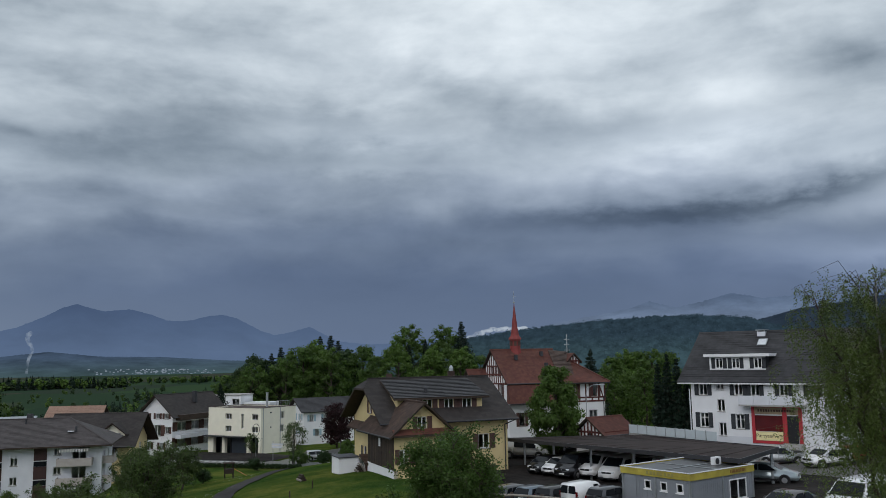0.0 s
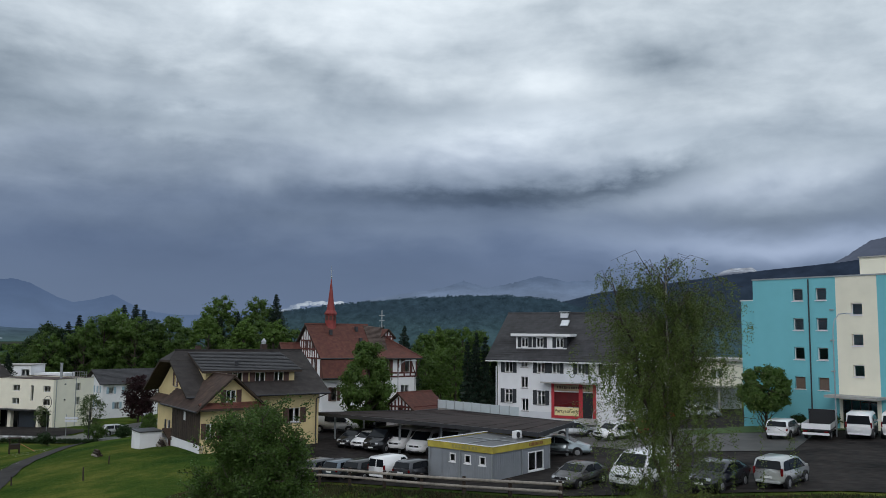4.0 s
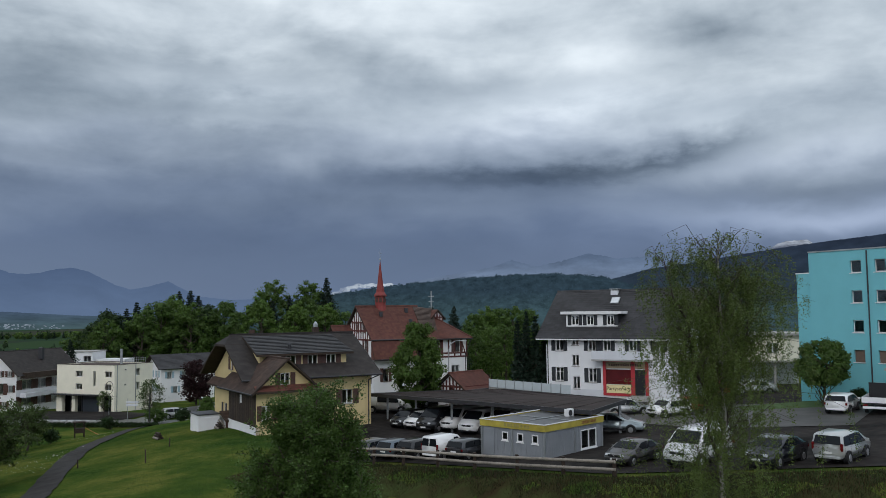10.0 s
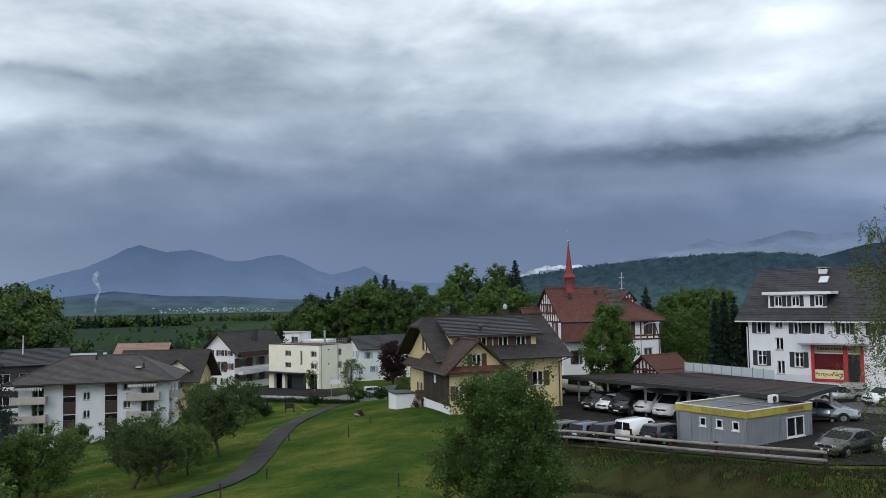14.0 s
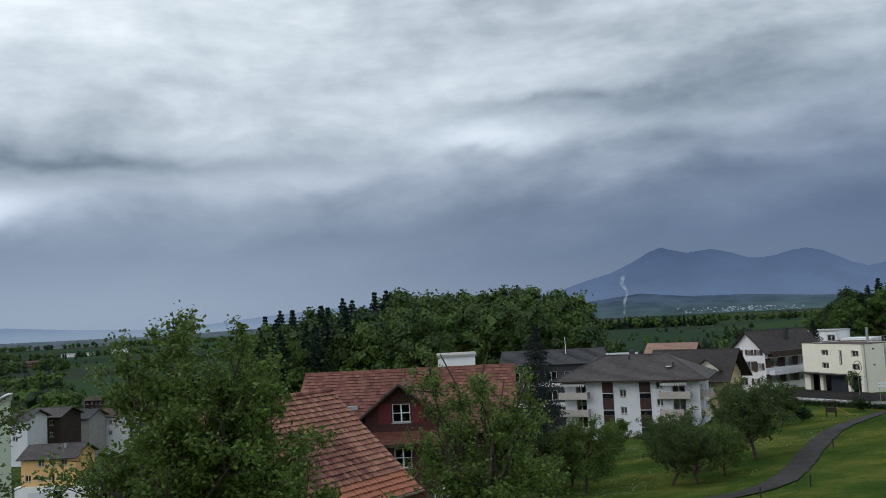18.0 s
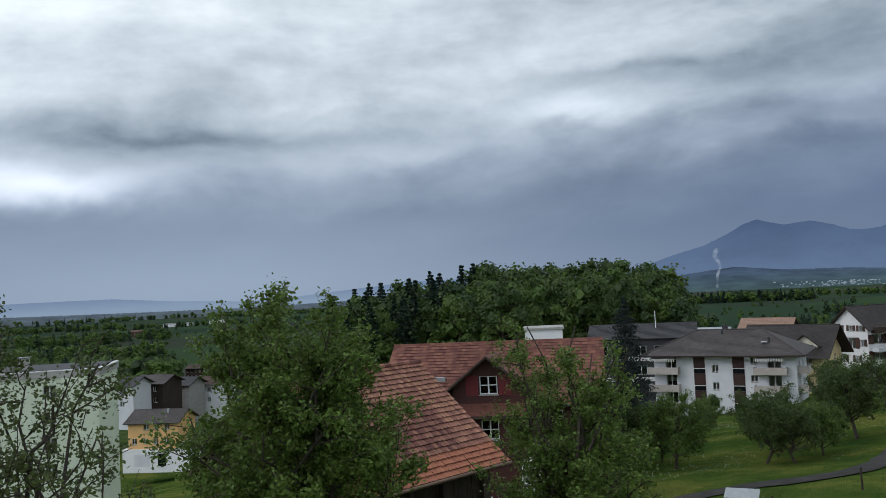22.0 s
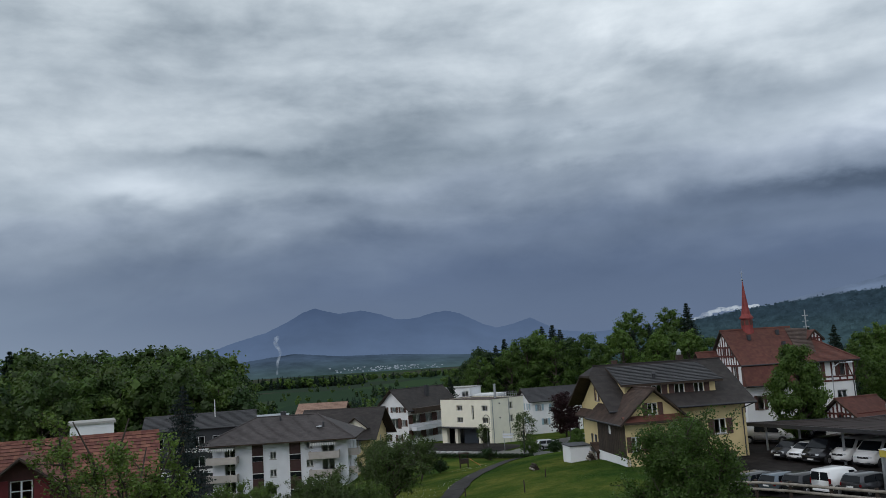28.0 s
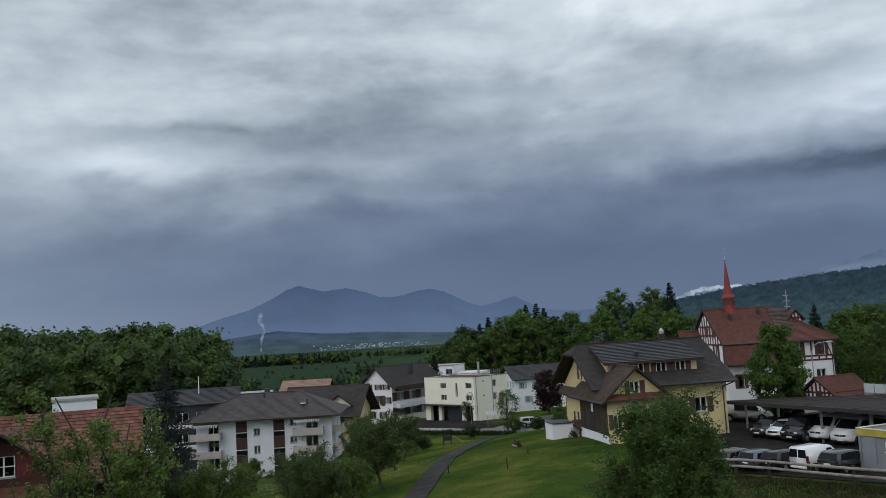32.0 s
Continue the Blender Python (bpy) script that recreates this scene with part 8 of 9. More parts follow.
# length, width, belt height, body profile and window corners in x (front to the right) and z
KINDS = {
    "hatch": dict(L=4.1, W=1.75, belt=0.92, body=[(-2.0, 0.32), (-2.05, 0.62), (-1.98, 0.95), (-1.72, 1.38), (-1.45, 1.47), (0.2, 1.47), (0.55, 1.38), (1.12, 0.98), (1.85, 0.82), (2.03, 0.62), (2.03, 0.3)],
                  side=[[(-1.6, 0.97), (-1.48, 1.36), (-0.5, 1.40), (-0.5, 0.95)], [(-0.42, 0.95), (-0.42, 1.40), (0.25, 1.38), (0.85, 0.96)]], front=((0.52, 1.40), (1.10, 1.0)), rear=((-1.73, 1.37), (-1.98, 1.0)), axles=(-1.25, 1.27), wr=0.31),
    "sedan": dict(L=4.6, W=1.8, belt=0.92, body=[(-2.25, 0.32), (-2.3, 0.65), (-2.2, 0.97), (-1.6, 1.03), (-1.05, 1.38), (-0.6, 1.45), (0.2, 1.45), (0.6, 1.34), (1.2, 0.98), (2.1, 0.80), (2.3, 0.6), (2.3, 0.3)],
                  side=[[(-1.35, 1.0), (-0.95, 1.33), (-0.4, 1.38), (-0.4, 0.97)], [(-0.32, 0.97), (-0.32, 1.38), (0.25, 1.35), (0.92, 0.97)]], front=((0.58, 1.36), (1.17, 1.0)), rear=((-1.08, 1.36), (-1.58, 1.06)), axles=(-1.4, 1.4), wr=0.32),
    "wagon": dict(L=4.6, W=1.8, belt=0.95, body=[(-2.25, 0.32), (-2.3, 0.65), (-2.22, 1.0), (-1.95, 1.42), (-1.7, 1.5), (0.2, 1.52), (0.6, 1.4), (1.2, 1.0), (2.1, 0.85), (2.3, 0.62), (2.3, 0.3)],
                  side=[[(-1.95, 1.02), (-1.75, 1.40), (-1.3, 1.43), (-1.3, 1.0)], [(-1.22, 1.0), (-1.22, 1.43), (-0.35, 1.44), (-0.35, 0.99)], [(-0.27, 0.99), (-0.27, 1.44), (0.28, 1.42), (0.92, 0.99)]], front=((0.58, 1.42), (1.17, 1.03)), rear=((-1.97, 1.41), (-2.2, 1.04)), axles=(-1.4, 1.42), wr=0.33),
    "minivan": dict(L=4.7, W=1.85, belt=1.02, body=[(-2.3, 0.34), (-2.35, 0.7), (-2.3, 1.1), (-2.12, 1.62), (-1.95, 1.70), (0.0, 1.74), (0.5, 1.66), (1.45, 1.08), (2.1, 0.92), (2.35, 0.65), (2.35, 0.32)],
                    side=[[(-2.1, 1.08), (-1.98, 1.58), (-1.25, 1.62), (-1.25, 1.06)], [(-1.17, 1.06), (-1.17, 1.62), (-0.15, 1.64), (-0.15, 1.04)], [(-0.07, 1.04), (-0.07, 1.64), (0.45, 1.58), (1.2, 1.04)]], front=((0.52, 1.64), (1.42, 1.12)), rear=((-2.13, 1.6), (-2.28, 1.14)), axles=(-1.42, 1.42), wr=0.34),
    "van": dict(L=5.0, W=1.95, belt=1.1, body=[(-2.48, 0.36), (-2.5, 1.0), (-2.42, 1.85), (-2.3, 1.95), (0.7, 1.96), (1.0, 1.88), (1.72, 1.22), (2.3, 1.02), (2.5, 0.75), (2.5, 0.34)],
                side=[[(0.12, 1.12), (0.12, 1.72), (0.85, 1.74), (1.45, 1.16), (1.4, 1.08)]], front=((1.02, 1.85), (1.70, 1.26)), rear=((-2.43, 1.78), (-2.49, 1.15)), axles=(-1.55, 1.55), wr=0.34),
    "combi": dict(L=5.0, W=1.95, belt=1.1, body=[(-2.48, 0.36), (-2.5, 1.0), (-2.42, 1.85), (-2.3, 1.95), (0.7, 1.96), (1.0, 1.88), (1.72, 1.22), (2.3, 1.02), (2.5, 0.75), (2.5, 0.34)],
                  side=[[(-1.0, 1.14), (-1.0, 1.72), (0.0, 1.72), (0.0, 1.12)], [(0.12, 1.12), (0.12, 1.72), (0.85, 1.74), (1.45, 1.16), (1.4, 1.08)]], front=((1.02, 1.85), (1.70, 1.26)), rear=((-2.43, 1.78), (-2.49, 1.15)), axles=(-1.55, 1.55), wr=0.34),
    "smallvan": dict(L=4.2, W=1.8, belt=1.05, body=[(-2.06, 0.34), (-2.1, 0.9), (-2.02, 1.72), (-1.9, 1.8), (0.3, 1.82), (0.65, 1.72), (1.2, 1.16), (1.9, 0.95), (2.1, 0.7), (2.1, 0.32)],
                     side=[[(0.0, 1.06), (0.0, 1.62), (0.5, 1.6), (1.0, 1.08)]], front=((0.67, 1.70), (1.18, 1.2)), rear=((-2.03, 1.66), (-2.08, 1.1)), axles=(-1.3, 1.32), wr=0.32),
}


def car(kind, x, y, deg, paint_m, label, z=None, rear_twin=False, scale=1.0):
    K = KINDS[kind]
    zz = ground_z(x, y) + 0.065 if z is None else z
    top = thing("van" if "van" in kind or kind == "combi" else "car", label, "van" if kind in ("van", "smallvan", "combi") else "car", heading(x, y, zz, deg) @ Matrix.Scale(scale, 4), "parked vehicles")
    hw, belt = K["W"] / 2, K["belt"]
    zmax = max(p[1] for p in K["body"])

    def ys(z):
        return hw if z <= belt else hw - (z - belt) / (zmax - belt) * hw * 0.16

    bm = bmesh.new()
    prism(bm, K["body"], -hw, hw)
    for v in bm.verts:
        s = 1 if v.co.y > 0 else -1
        y0 = ys(v.co.z)
        if v.co.z < 0.4:
            y0 -= 0.06
        if abs(v.co.x) > K["L"] / 2 - 0.22 and v.co.z < belt:
            y0 -= 0.12
        v.co.y = s * y0
    bmesh.ops.bevel(bm, geom=[e for e in bm.edges], offset=0.055, segments=2, affect="EDGES", clamp_overlap=True)
    body = part("body", bm, paint_m, top)
    for p in body.data.polygons:
        p.use_smooth = True
    for s in (-1, 1):
        for poly in K["side"]:
            bm = bmesh.new()
            a = [bm.verts.new((px, s * (ys(pz) + 0.006), pz)) for px, pz in poly]
            b = [bm.verts.new((px, s * (ys(pz) - 0.03), pz)) for px, pz in poly]
            bm.faces.new(a if s < 0 else a[::-1])
            bm.faces.new(b[::-1] if s < 0 else b)
            for i in range(len(a)):
                j = (i + 1) % len(a)
                bm.faces.new((a[j], a[i], b[i], b[j]))
            bmesh.ops.recalc_face_normals(bm, faces=bm.faces[:])
            part("side_window", bm, M_CARGLASS, top)

    def pane(name, pts, off, inset=0.1, split=False):
        (xa, za), (xb, zb) = pts
        d = Vector((xb - xa, 0, zb - za)).normalized()
        n = Vector((-d.z, 0, d.x))
        if n.x * off < 0:
            n = -n
        ya, yb = ys(za) - inset, ys(zb) - inset
        cuts = [(-1, -0.06), (0.06, 1)] if split else [(-1, 1)]
        for u0, u1 in cuts:
            bm = bmesh.new()
            q = [Vector((xa, u0 * ya, za)), Vector((xa, u1 * ya, za)), Vector((xb, u1 * yb, zb)), Vector((xb, u0 * yb, zb))]
            a = [bm.verts.new(p + n * 0.022) for p in q]
            b = [bm.verts.new(p - n * 0.03) for p in q]
            bm.faces.new(a)
            bm.faces.new(b[::-1])
            for i in range(4):
                j = (i + 1) % 4
                bm.faces.new((a[j], a[i], b[i], b[j]))
            bmesh.ops.recalc_face_normals(bm, faces=bm.faces[:])
            part(name, bm, M_CARGLASS, top)

    pane("windscreen", K["front"], 1)
    pane("rear_window", K["rear"], -1, 0.14, rear_twin)
    front_x, rear_x = K["L"] / 2, -K["L"] / 2
    lh = 0.62 if belt < 1 else 0.74
    for s in (-1, 1):
        part("headlamp", bx(front_x - 0.2, front_x - 0.02, s * (hw - 0.42) - 0.17, s * (hw - 0.42) + 0.17, lh, lh + 0.15, 0.03), M_HEADL, top)
        tall = 0.42 if belt > 1 else 0.2
        part("tail_lamp", bx(rear_x + 0.0, rear_x + 0.16, s * (hw - 0.13) - 0.06, s * (hw - 0.13) + 0.06, belt - 0.22, belt - 0.22 + tall, 0.02), M_TAIL, top)
        part("mirror", bx(K["side"][-1][-1][0] - 0.12, K["side"][-1][-1][0] + 0.05, s * (hw + 0.1) - 0.1, s * (hw + 0.1) + 0.1, belt + 0.02, belt + 0.18, 0.03), paint_m, top)
        for ax in K["axles"]:
            w = new("wheel")
            w.parent = top
            w.matrix_basis = Matrix.Translation((ax, s * (hw - 0.1), K["wr"]))
            bm = bmesh.new()
            tube(bm, (0, -0.11, 0), (0, 0.11, 0), K["wr"], K["wr"], 18)
            part("tyre", bm, M_RUBBER, w)
            bm = bmesh.new()
            tube(bm, (0, s * 0.105, 0), (0, s * 0.125, 0), K["wr"] * 0.64, K["wr"] * 0.58, 14)
            part("rim", bm, M_RIM, w)
            bm = bmesh.new()
            tube(bm, (ax, s * (hw - 0.25), K["wr"] + 0.02), (ax, s * (hw + 0.004), K["wr"] + 0.02), K["wr"] + 0.07, K["wr"] + 0.07, 18)
            part("wheel_arch", bm, M_BLACK, top)
    part("grille", bx(front_x - 0.08, front_x + 0.005, -0.45, 0.45, lh - 0.02, lh + 0.12, 0.02), M_BLACK, top)
    part("bumper", bx(front_x - 0.12, front_x + 0.02, -hw + 0.2, hw - 0.2, 0.3, 0.46, 0.04), M_BLACK, top)
    part("rear_bumper", bx(rear_x - 0.02, rear_x + 0.1, -hw + 0.2, hw - 0.2, 0.34, 0.5, 0.04), paint_m, top)
    part("lower_intake", bx(front_x - 0.1, front_x + 0.03, -hw + 0.4, hw - 0.4, 0.34, 0.44, 0.02), M_BLACK, top)
    part("badge", bx(front_x - 0.02, front_x + 0.012, -0.07, 0.07, lh + 0.01, lh + 0.11, 0.02), M_RIM, top)
    for s in (-1, 1):
        part("sill", bx(K["axles"][0] + 0.45, K["axles"][1] - 0.45, s * (hw - 0.03) - 0.03, s * (hw - 0.03) + 0.03, 0.26, 0.40), M_BLACK, top)
        for poly in K["side"]:
            xs = [q[0] for q in poly]
            part("door_handle", bx(min(xs) + 0.06, min(xs) + 0.24, s * (hw + 0.012) - 0.012, s * (hw + 0.012) + 0.012, belt - 0.12, belt - 0.08), paint_m, top)
            part("door_seam", bx(min(xs) - 0.045, min(xs) - 0.033, s * (hw + 0.002) - 0.006, s * (hw + 0.002) + 0.002, 0.42, belt), M_BLACK, top)
    part("number_plate", bx(front_x + 0.012, front_x + 0.028, -0.26, 0.26, 0.42, 0.53), M_PLATE, top)
    part("number_plate", bx(rear_x - 0.03, rear_x - 0.012, -0.26, 0.26, 0.62, 0.73), M_PLATE, top)
    return top


WHITE, SILVER, BLACK = paint("white", (0.80, 0.80, 0.80), 0.0), paint("silver", (0.52, 0.53, 0.53), 0.35), paint("black", (0.010, 0.010, 0.012), 0.2)
GREY, NAVY, RED = paint("dark_grey", (0.05, 0.052, 0.058), 0.4), paint("midnight_blue", (0.010, 0.011, 0.020), 0.2), paint("red", (0.42, 0.02, 0.015), 0.1)
ICE = paint("pale_blue_silver", (0.36, 0.42, 0.44), 0.4)
TAUPE = paint("warm_grey", (0.10, 0.095, 0.095), 0.4)
PEWTER = paint("blue_grey", (0.11, 0.14, 0.17), 0.5)
car("minivan", 27.9, 41.0, 36, SILVER, "silver minivan parked nose away at the kerb", scale=0.9)
car("sedan", 24.6, 41.9, 214, NAVY, "dark blue sedan parked facing the bank")
car("combi", 21.6, 44.6, 216, WHITE, "white van parked under the birch")
car("sedan", 18.7, 47.0, 216, TAUPE, "grey-brown car at the end of the guard rail", scale=0.9)
car("sedan", 23.2, 62.2, -30, ICE, "silver sedan behind the office container")
car("wagon", 28.9, 74.4, 2, SILVER, "silver estate car in front of the shop")
car("wagon", 41.9, 61.2, 42, WHITE, "white estate car parked by the lawn")
car("combi", 46.3, 57.6, 46, WHITE, "white van parked beside the pickup truck")
car("combi", 48.6, 56.6, 46, WHITE, "white van at the end of the row")
car("hatch", 33.2, 70.6, 190, RED, "bright red hatchback behind the birch")
car("hatch", 31.0, 69.6, 200, WHITE, "white hatchback behind the birch")
car("hatch", 44.0, 85.5, 170, RED, "red car by the low hall")
car("sedan", 47.5, 84.5, 160, SILVER, "silver car by the low hall")
car("combi", 8.3, 87.2, -22, WHITE, "white crew van parked at the carport's end")
for kind, x, y, p, lb in (("hatch", 9.1, 76.6, BLACK, "black hatchback under the carport"), ("hatch", 10.2, 75.2, WHITE, "white compact car under the carport"), ("combi", 11.5, 73.8, BLACK, "black van under the carport"),
                          ("van", 13.4, 73.6, WHITE, "white delivery van under the carport"), ("van", 14.7, 71.0, WHITE, "white delivery van at the carport edge"), ("van", 16.6, 69.0, WHITE, "white van partly behind the container")):
    car(kind, x, y, 226, p, lb)
for x, y, p in ((12.6, 90.0, WHITE), (16.0, 88.6, WHITE), (18.6, 86.0, GREY), (20.2, 80.4, WHITE)):
    car("hatch", x, y, 226, p, "car in the second row under the carport" if p is GREY else "white car in the second row under the carport")
for kind, x, y, p, lb, tw in (("wagon", 5.0, 60.9, GREY, "dark estate car behind the rail", False), ("hatch", 6.4, 59.6, PEWTER, "blue-grey car behind the rail", False), ("hatch", 7.7, 58.6, BLACK, "black hatchback behind the rail", False),
                                  ("smallvan", 9.3, 57.2, WHITE, "small white van with twin rear windows", True), ("hatch", 10.7, 55.9, GREY, "dark hatchback with red tail lamp beside the container", False)):
    car(kind, x, y, 42, p, lb, rear_twin=tw, scale=0.86)
car("hatch", -19.5, 131.5, 20, SILVER, "silver car on the road at the crossing")


def pickup():
    h = thing("pickup_truck", "white drop-side pickup truck with a black load frame", "truck", heading(43.9, 59.3, ground_z(43.9, 59.3) + 0.065, 46), "parked vehicles")
    part("cab", bx(0.9, 2.6, -0.95, 0.95, 0.45, 2.0, 0.12), WHITE, h)
    part("cab_glass", bx(1.3, 2.3, -0.965, 0.965, 1.3, 1.85, 0.02), M_CARGLASS, h)
    part("windscreen", bx(2.45, 2.615, -0.8, 0.8, 1.25, 1.85, 0.02), M_CARGLASS, h)
    part("load_floor", bx(-2.6, 0.8, -1.02, 1.02, 0.75, 0.86), M_DARKM, h)
    for y in (-1.02, 0.97):
        part("drop_side", bx(-2.6, 0.8, y, y + 0.05, 0.86, 1.28), WHITE, h)
    part("tailgate", bx(-2.66, -2.605, -1.02, 1.02, 0.86, 1.28), WHITE, h)
    for y in (-0.95, 0.9):
        part("frame_post", bx(0.72, 0.8, y, y + 0.06, 0.86, 2.1), M_BLACK, h)
    part("head_board", bx(0.81, 0.86, -0.98, 0.98, 0.86, 2.12), M_BLACK, h)
    part("rear_bumper", bx(-2.72, -2.62, -0.95, 0.95, 0.42, 0.6, 0.02), WHITE, h)
    for s in (-1, 1):
        part("tail_lamp", bx(-2.74, -2.68, s * 0.75 - 0.14, s * 0.75 + 0.14, 0.62, 0.74), M_TAIL, h)
        for ax in (-1.5, 1.6):
            w = new("wheel")
            w.parent = h
            w.matrix_basis = Matrix.Translation((ax, s * 0.85, 0.34))
            bm = bmesh.new()
            tube(bm, (0, -0.12, 0), (0, 0.12, 0), 0.34, 0.34, 18)
            part("tyre", bm, M_RUBBER, w)
            bm = bmesh.new()
            tube(bm, (0, s * 0.115, 0), (0, s * 0.135, 0), 0.2, 0.18, 14)
            part("rim", bm, M_RIM, w)


pickup()


# ---- hazy distance ----
def ridge(name, label, d, profile, foot, material, rough=0.0, seed=1, step=0.12):
    """A far ridge: a broad body of land whose skyline follows bearing and height in degrees."""
    rng = np.random.default_rng(seed)
    lo, hi = min(p[0] for p in profile), max(p[0] for p in profile)
    xs, es = zip(*sorted(profile))
    n = int((hi - lo) / step)
    V, F = [], []
    for i in range(n + 1):
        az = lo + (hi - lo) * i / n
        e = float(np.interp(az, xs, es))
        if rough:
            e += rough * (noise.noise(Vector((az * 6.0, seed, 0))) * 0.6 + noise.noise(Vector((az * 17.0, seed, 3))) * 0.4)
        for f, dd in ((0.0, d * 0.86), (0.5, d * 0.93), (1.0, d), (0.2, d * 1.08)):
            x, y, _ = polar(az, dd)
            h0 = EYE + d * math.tan(radians(foot))
            h1 = EYE + d * math.tan(radians(e))
            V.append((x, y, h0 + (h1 - h0) * f))
    for i in range(n):
        for k in range(3):
            a = 4 * i + k
            F.append((a, a + 4, a + 5, a + 1))
    me = bpy.data.meshes.new(name)
    me.from_pydata(V, [], F)
    me.materials.append(material)
    for p in me.polygons:
        p.use_smooth = True
    return tagged(new(name, me), label, "backdrop", kind="structure")


H = lambda d, e: EYE + d * math.tan(radians(e))
# distance haze is painted into each ridge's emitted colour; the sky doesn't light it
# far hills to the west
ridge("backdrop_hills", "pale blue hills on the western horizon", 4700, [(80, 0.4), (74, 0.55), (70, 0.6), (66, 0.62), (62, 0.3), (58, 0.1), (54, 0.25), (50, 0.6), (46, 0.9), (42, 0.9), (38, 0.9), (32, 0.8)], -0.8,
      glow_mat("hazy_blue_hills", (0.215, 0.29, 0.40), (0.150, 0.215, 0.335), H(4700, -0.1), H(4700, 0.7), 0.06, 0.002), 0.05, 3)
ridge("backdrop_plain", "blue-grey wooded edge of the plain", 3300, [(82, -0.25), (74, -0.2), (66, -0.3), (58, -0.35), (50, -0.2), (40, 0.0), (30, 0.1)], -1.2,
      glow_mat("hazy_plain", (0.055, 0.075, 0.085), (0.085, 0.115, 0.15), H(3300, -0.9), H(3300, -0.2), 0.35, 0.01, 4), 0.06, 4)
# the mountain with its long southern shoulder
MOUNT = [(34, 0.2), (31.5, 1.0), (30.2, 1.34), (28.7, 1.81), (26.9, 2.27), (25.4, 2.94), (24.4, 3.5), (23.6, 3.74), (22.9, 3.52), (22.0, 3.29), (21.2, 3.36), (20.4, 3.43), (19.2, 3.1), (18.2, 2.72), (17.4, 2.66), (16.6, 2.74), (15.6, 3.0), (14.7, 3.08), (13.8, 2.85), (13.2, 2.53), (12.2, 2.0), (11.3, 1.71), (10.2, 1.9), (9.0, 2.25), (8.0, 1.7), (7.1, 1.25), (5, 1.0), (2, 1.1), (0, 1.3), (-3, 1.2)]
ridge("backdrop_mountain", "dark blue mountain under the storm cloud", 4600, MOUNT, -0.8, glow_mat("hazy_storm_blue_mountain", (0.104, 0.156, 0.262), (0.068, 0.107, 0.195), H(4600, 0.6), H(4600, 3.6), 0.10, 0.0025), 0.06, 5)
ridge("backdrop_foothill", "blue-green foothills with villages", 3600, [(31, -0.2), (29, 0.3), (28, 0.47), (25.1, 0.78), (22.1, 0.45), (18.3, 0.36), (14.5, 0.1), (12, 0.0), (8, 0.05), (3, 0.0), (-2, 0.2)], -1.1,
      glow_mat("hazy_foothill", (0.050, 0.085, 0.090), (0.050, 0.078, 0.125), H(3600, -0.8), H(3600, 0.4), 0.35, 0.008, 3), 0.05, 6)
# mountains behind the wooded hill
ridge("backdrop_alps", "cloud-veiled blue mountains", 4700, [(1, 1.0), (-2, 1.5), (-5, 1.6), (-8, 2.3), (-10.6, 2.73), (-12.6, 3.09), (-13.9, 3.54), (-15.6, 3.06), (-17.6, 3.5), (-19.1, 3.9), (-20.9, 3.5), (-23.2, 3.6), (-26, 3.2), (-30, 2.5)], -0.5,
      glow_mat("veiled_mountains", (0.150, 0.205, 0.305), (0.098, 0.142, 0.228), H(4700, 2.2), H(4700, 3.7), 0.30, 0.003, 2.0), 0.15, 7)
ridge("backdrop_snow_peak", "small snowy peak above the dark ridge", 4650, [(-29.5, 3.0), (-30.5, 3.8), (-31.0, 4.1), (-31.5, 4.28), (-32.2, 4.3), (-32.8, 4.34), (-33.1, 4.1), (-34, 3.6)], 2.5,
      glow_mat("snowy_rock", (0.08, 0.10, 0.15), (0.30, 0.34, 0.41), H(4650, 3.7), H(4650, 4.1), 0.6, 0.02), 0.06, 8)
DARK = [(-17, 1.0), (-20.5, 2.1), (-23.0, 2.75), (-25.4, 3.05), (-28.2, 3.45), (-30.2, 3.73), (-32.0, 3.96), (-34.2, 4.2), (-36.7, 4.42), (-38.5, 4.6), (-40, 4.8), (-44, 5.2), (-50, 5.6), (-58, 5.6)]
ridge("backdrop_dark_ridge", "long dark wooded mountain flank", 3400, DARK, -0.6, glow_mat("hazy_wooded_flank", (0.026, 0.044, 0.064), (0.021, 0.032, 0.055), H(3400, 0), H(3400, 4), 0.30, 0.012), 0.06, 9)
ridge("backdrop_crag", "grey crag over the dark flank", 4500, [(-37, 4.2), (-38.3, 4.9), (-38.8, 5.24), (-39.7, 5.83), (-40.6, 6.0), (-42, 6.3), (-46, 6.0)], 3.0, glow_mat("hazy_grey_crag", (0.085, 0.105, 0.15), (0.075, 0.092, 0.135), H(4500, 3), H(4500, 6), 0.15, 0.01), 0.1, 10)
# the wooded hill: its slope is covered with tree crowns
HILL = [(4, 0.2), (1, 0.85), (-2.9, 1.45), (-4.1, 1.62), (-7.2, 2.0), (-9.9, 2.25), (-11.8, 2.38), (-14.0, 2.47), (-17.0, 2.5), (-19.8, 2.28), (-21.3, 1.85), (-24, 1.2), (-28, 0.6), (-34, 0.2)]
# the hill emits its colour, haze painted in, darker upwards
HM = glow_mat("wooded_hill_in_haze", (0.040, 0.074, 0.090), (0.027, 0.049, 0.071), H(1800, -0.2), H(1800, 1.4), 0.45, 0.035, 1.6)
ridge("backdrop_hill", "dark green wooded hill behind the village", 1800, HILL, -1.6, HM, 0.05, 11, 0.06)


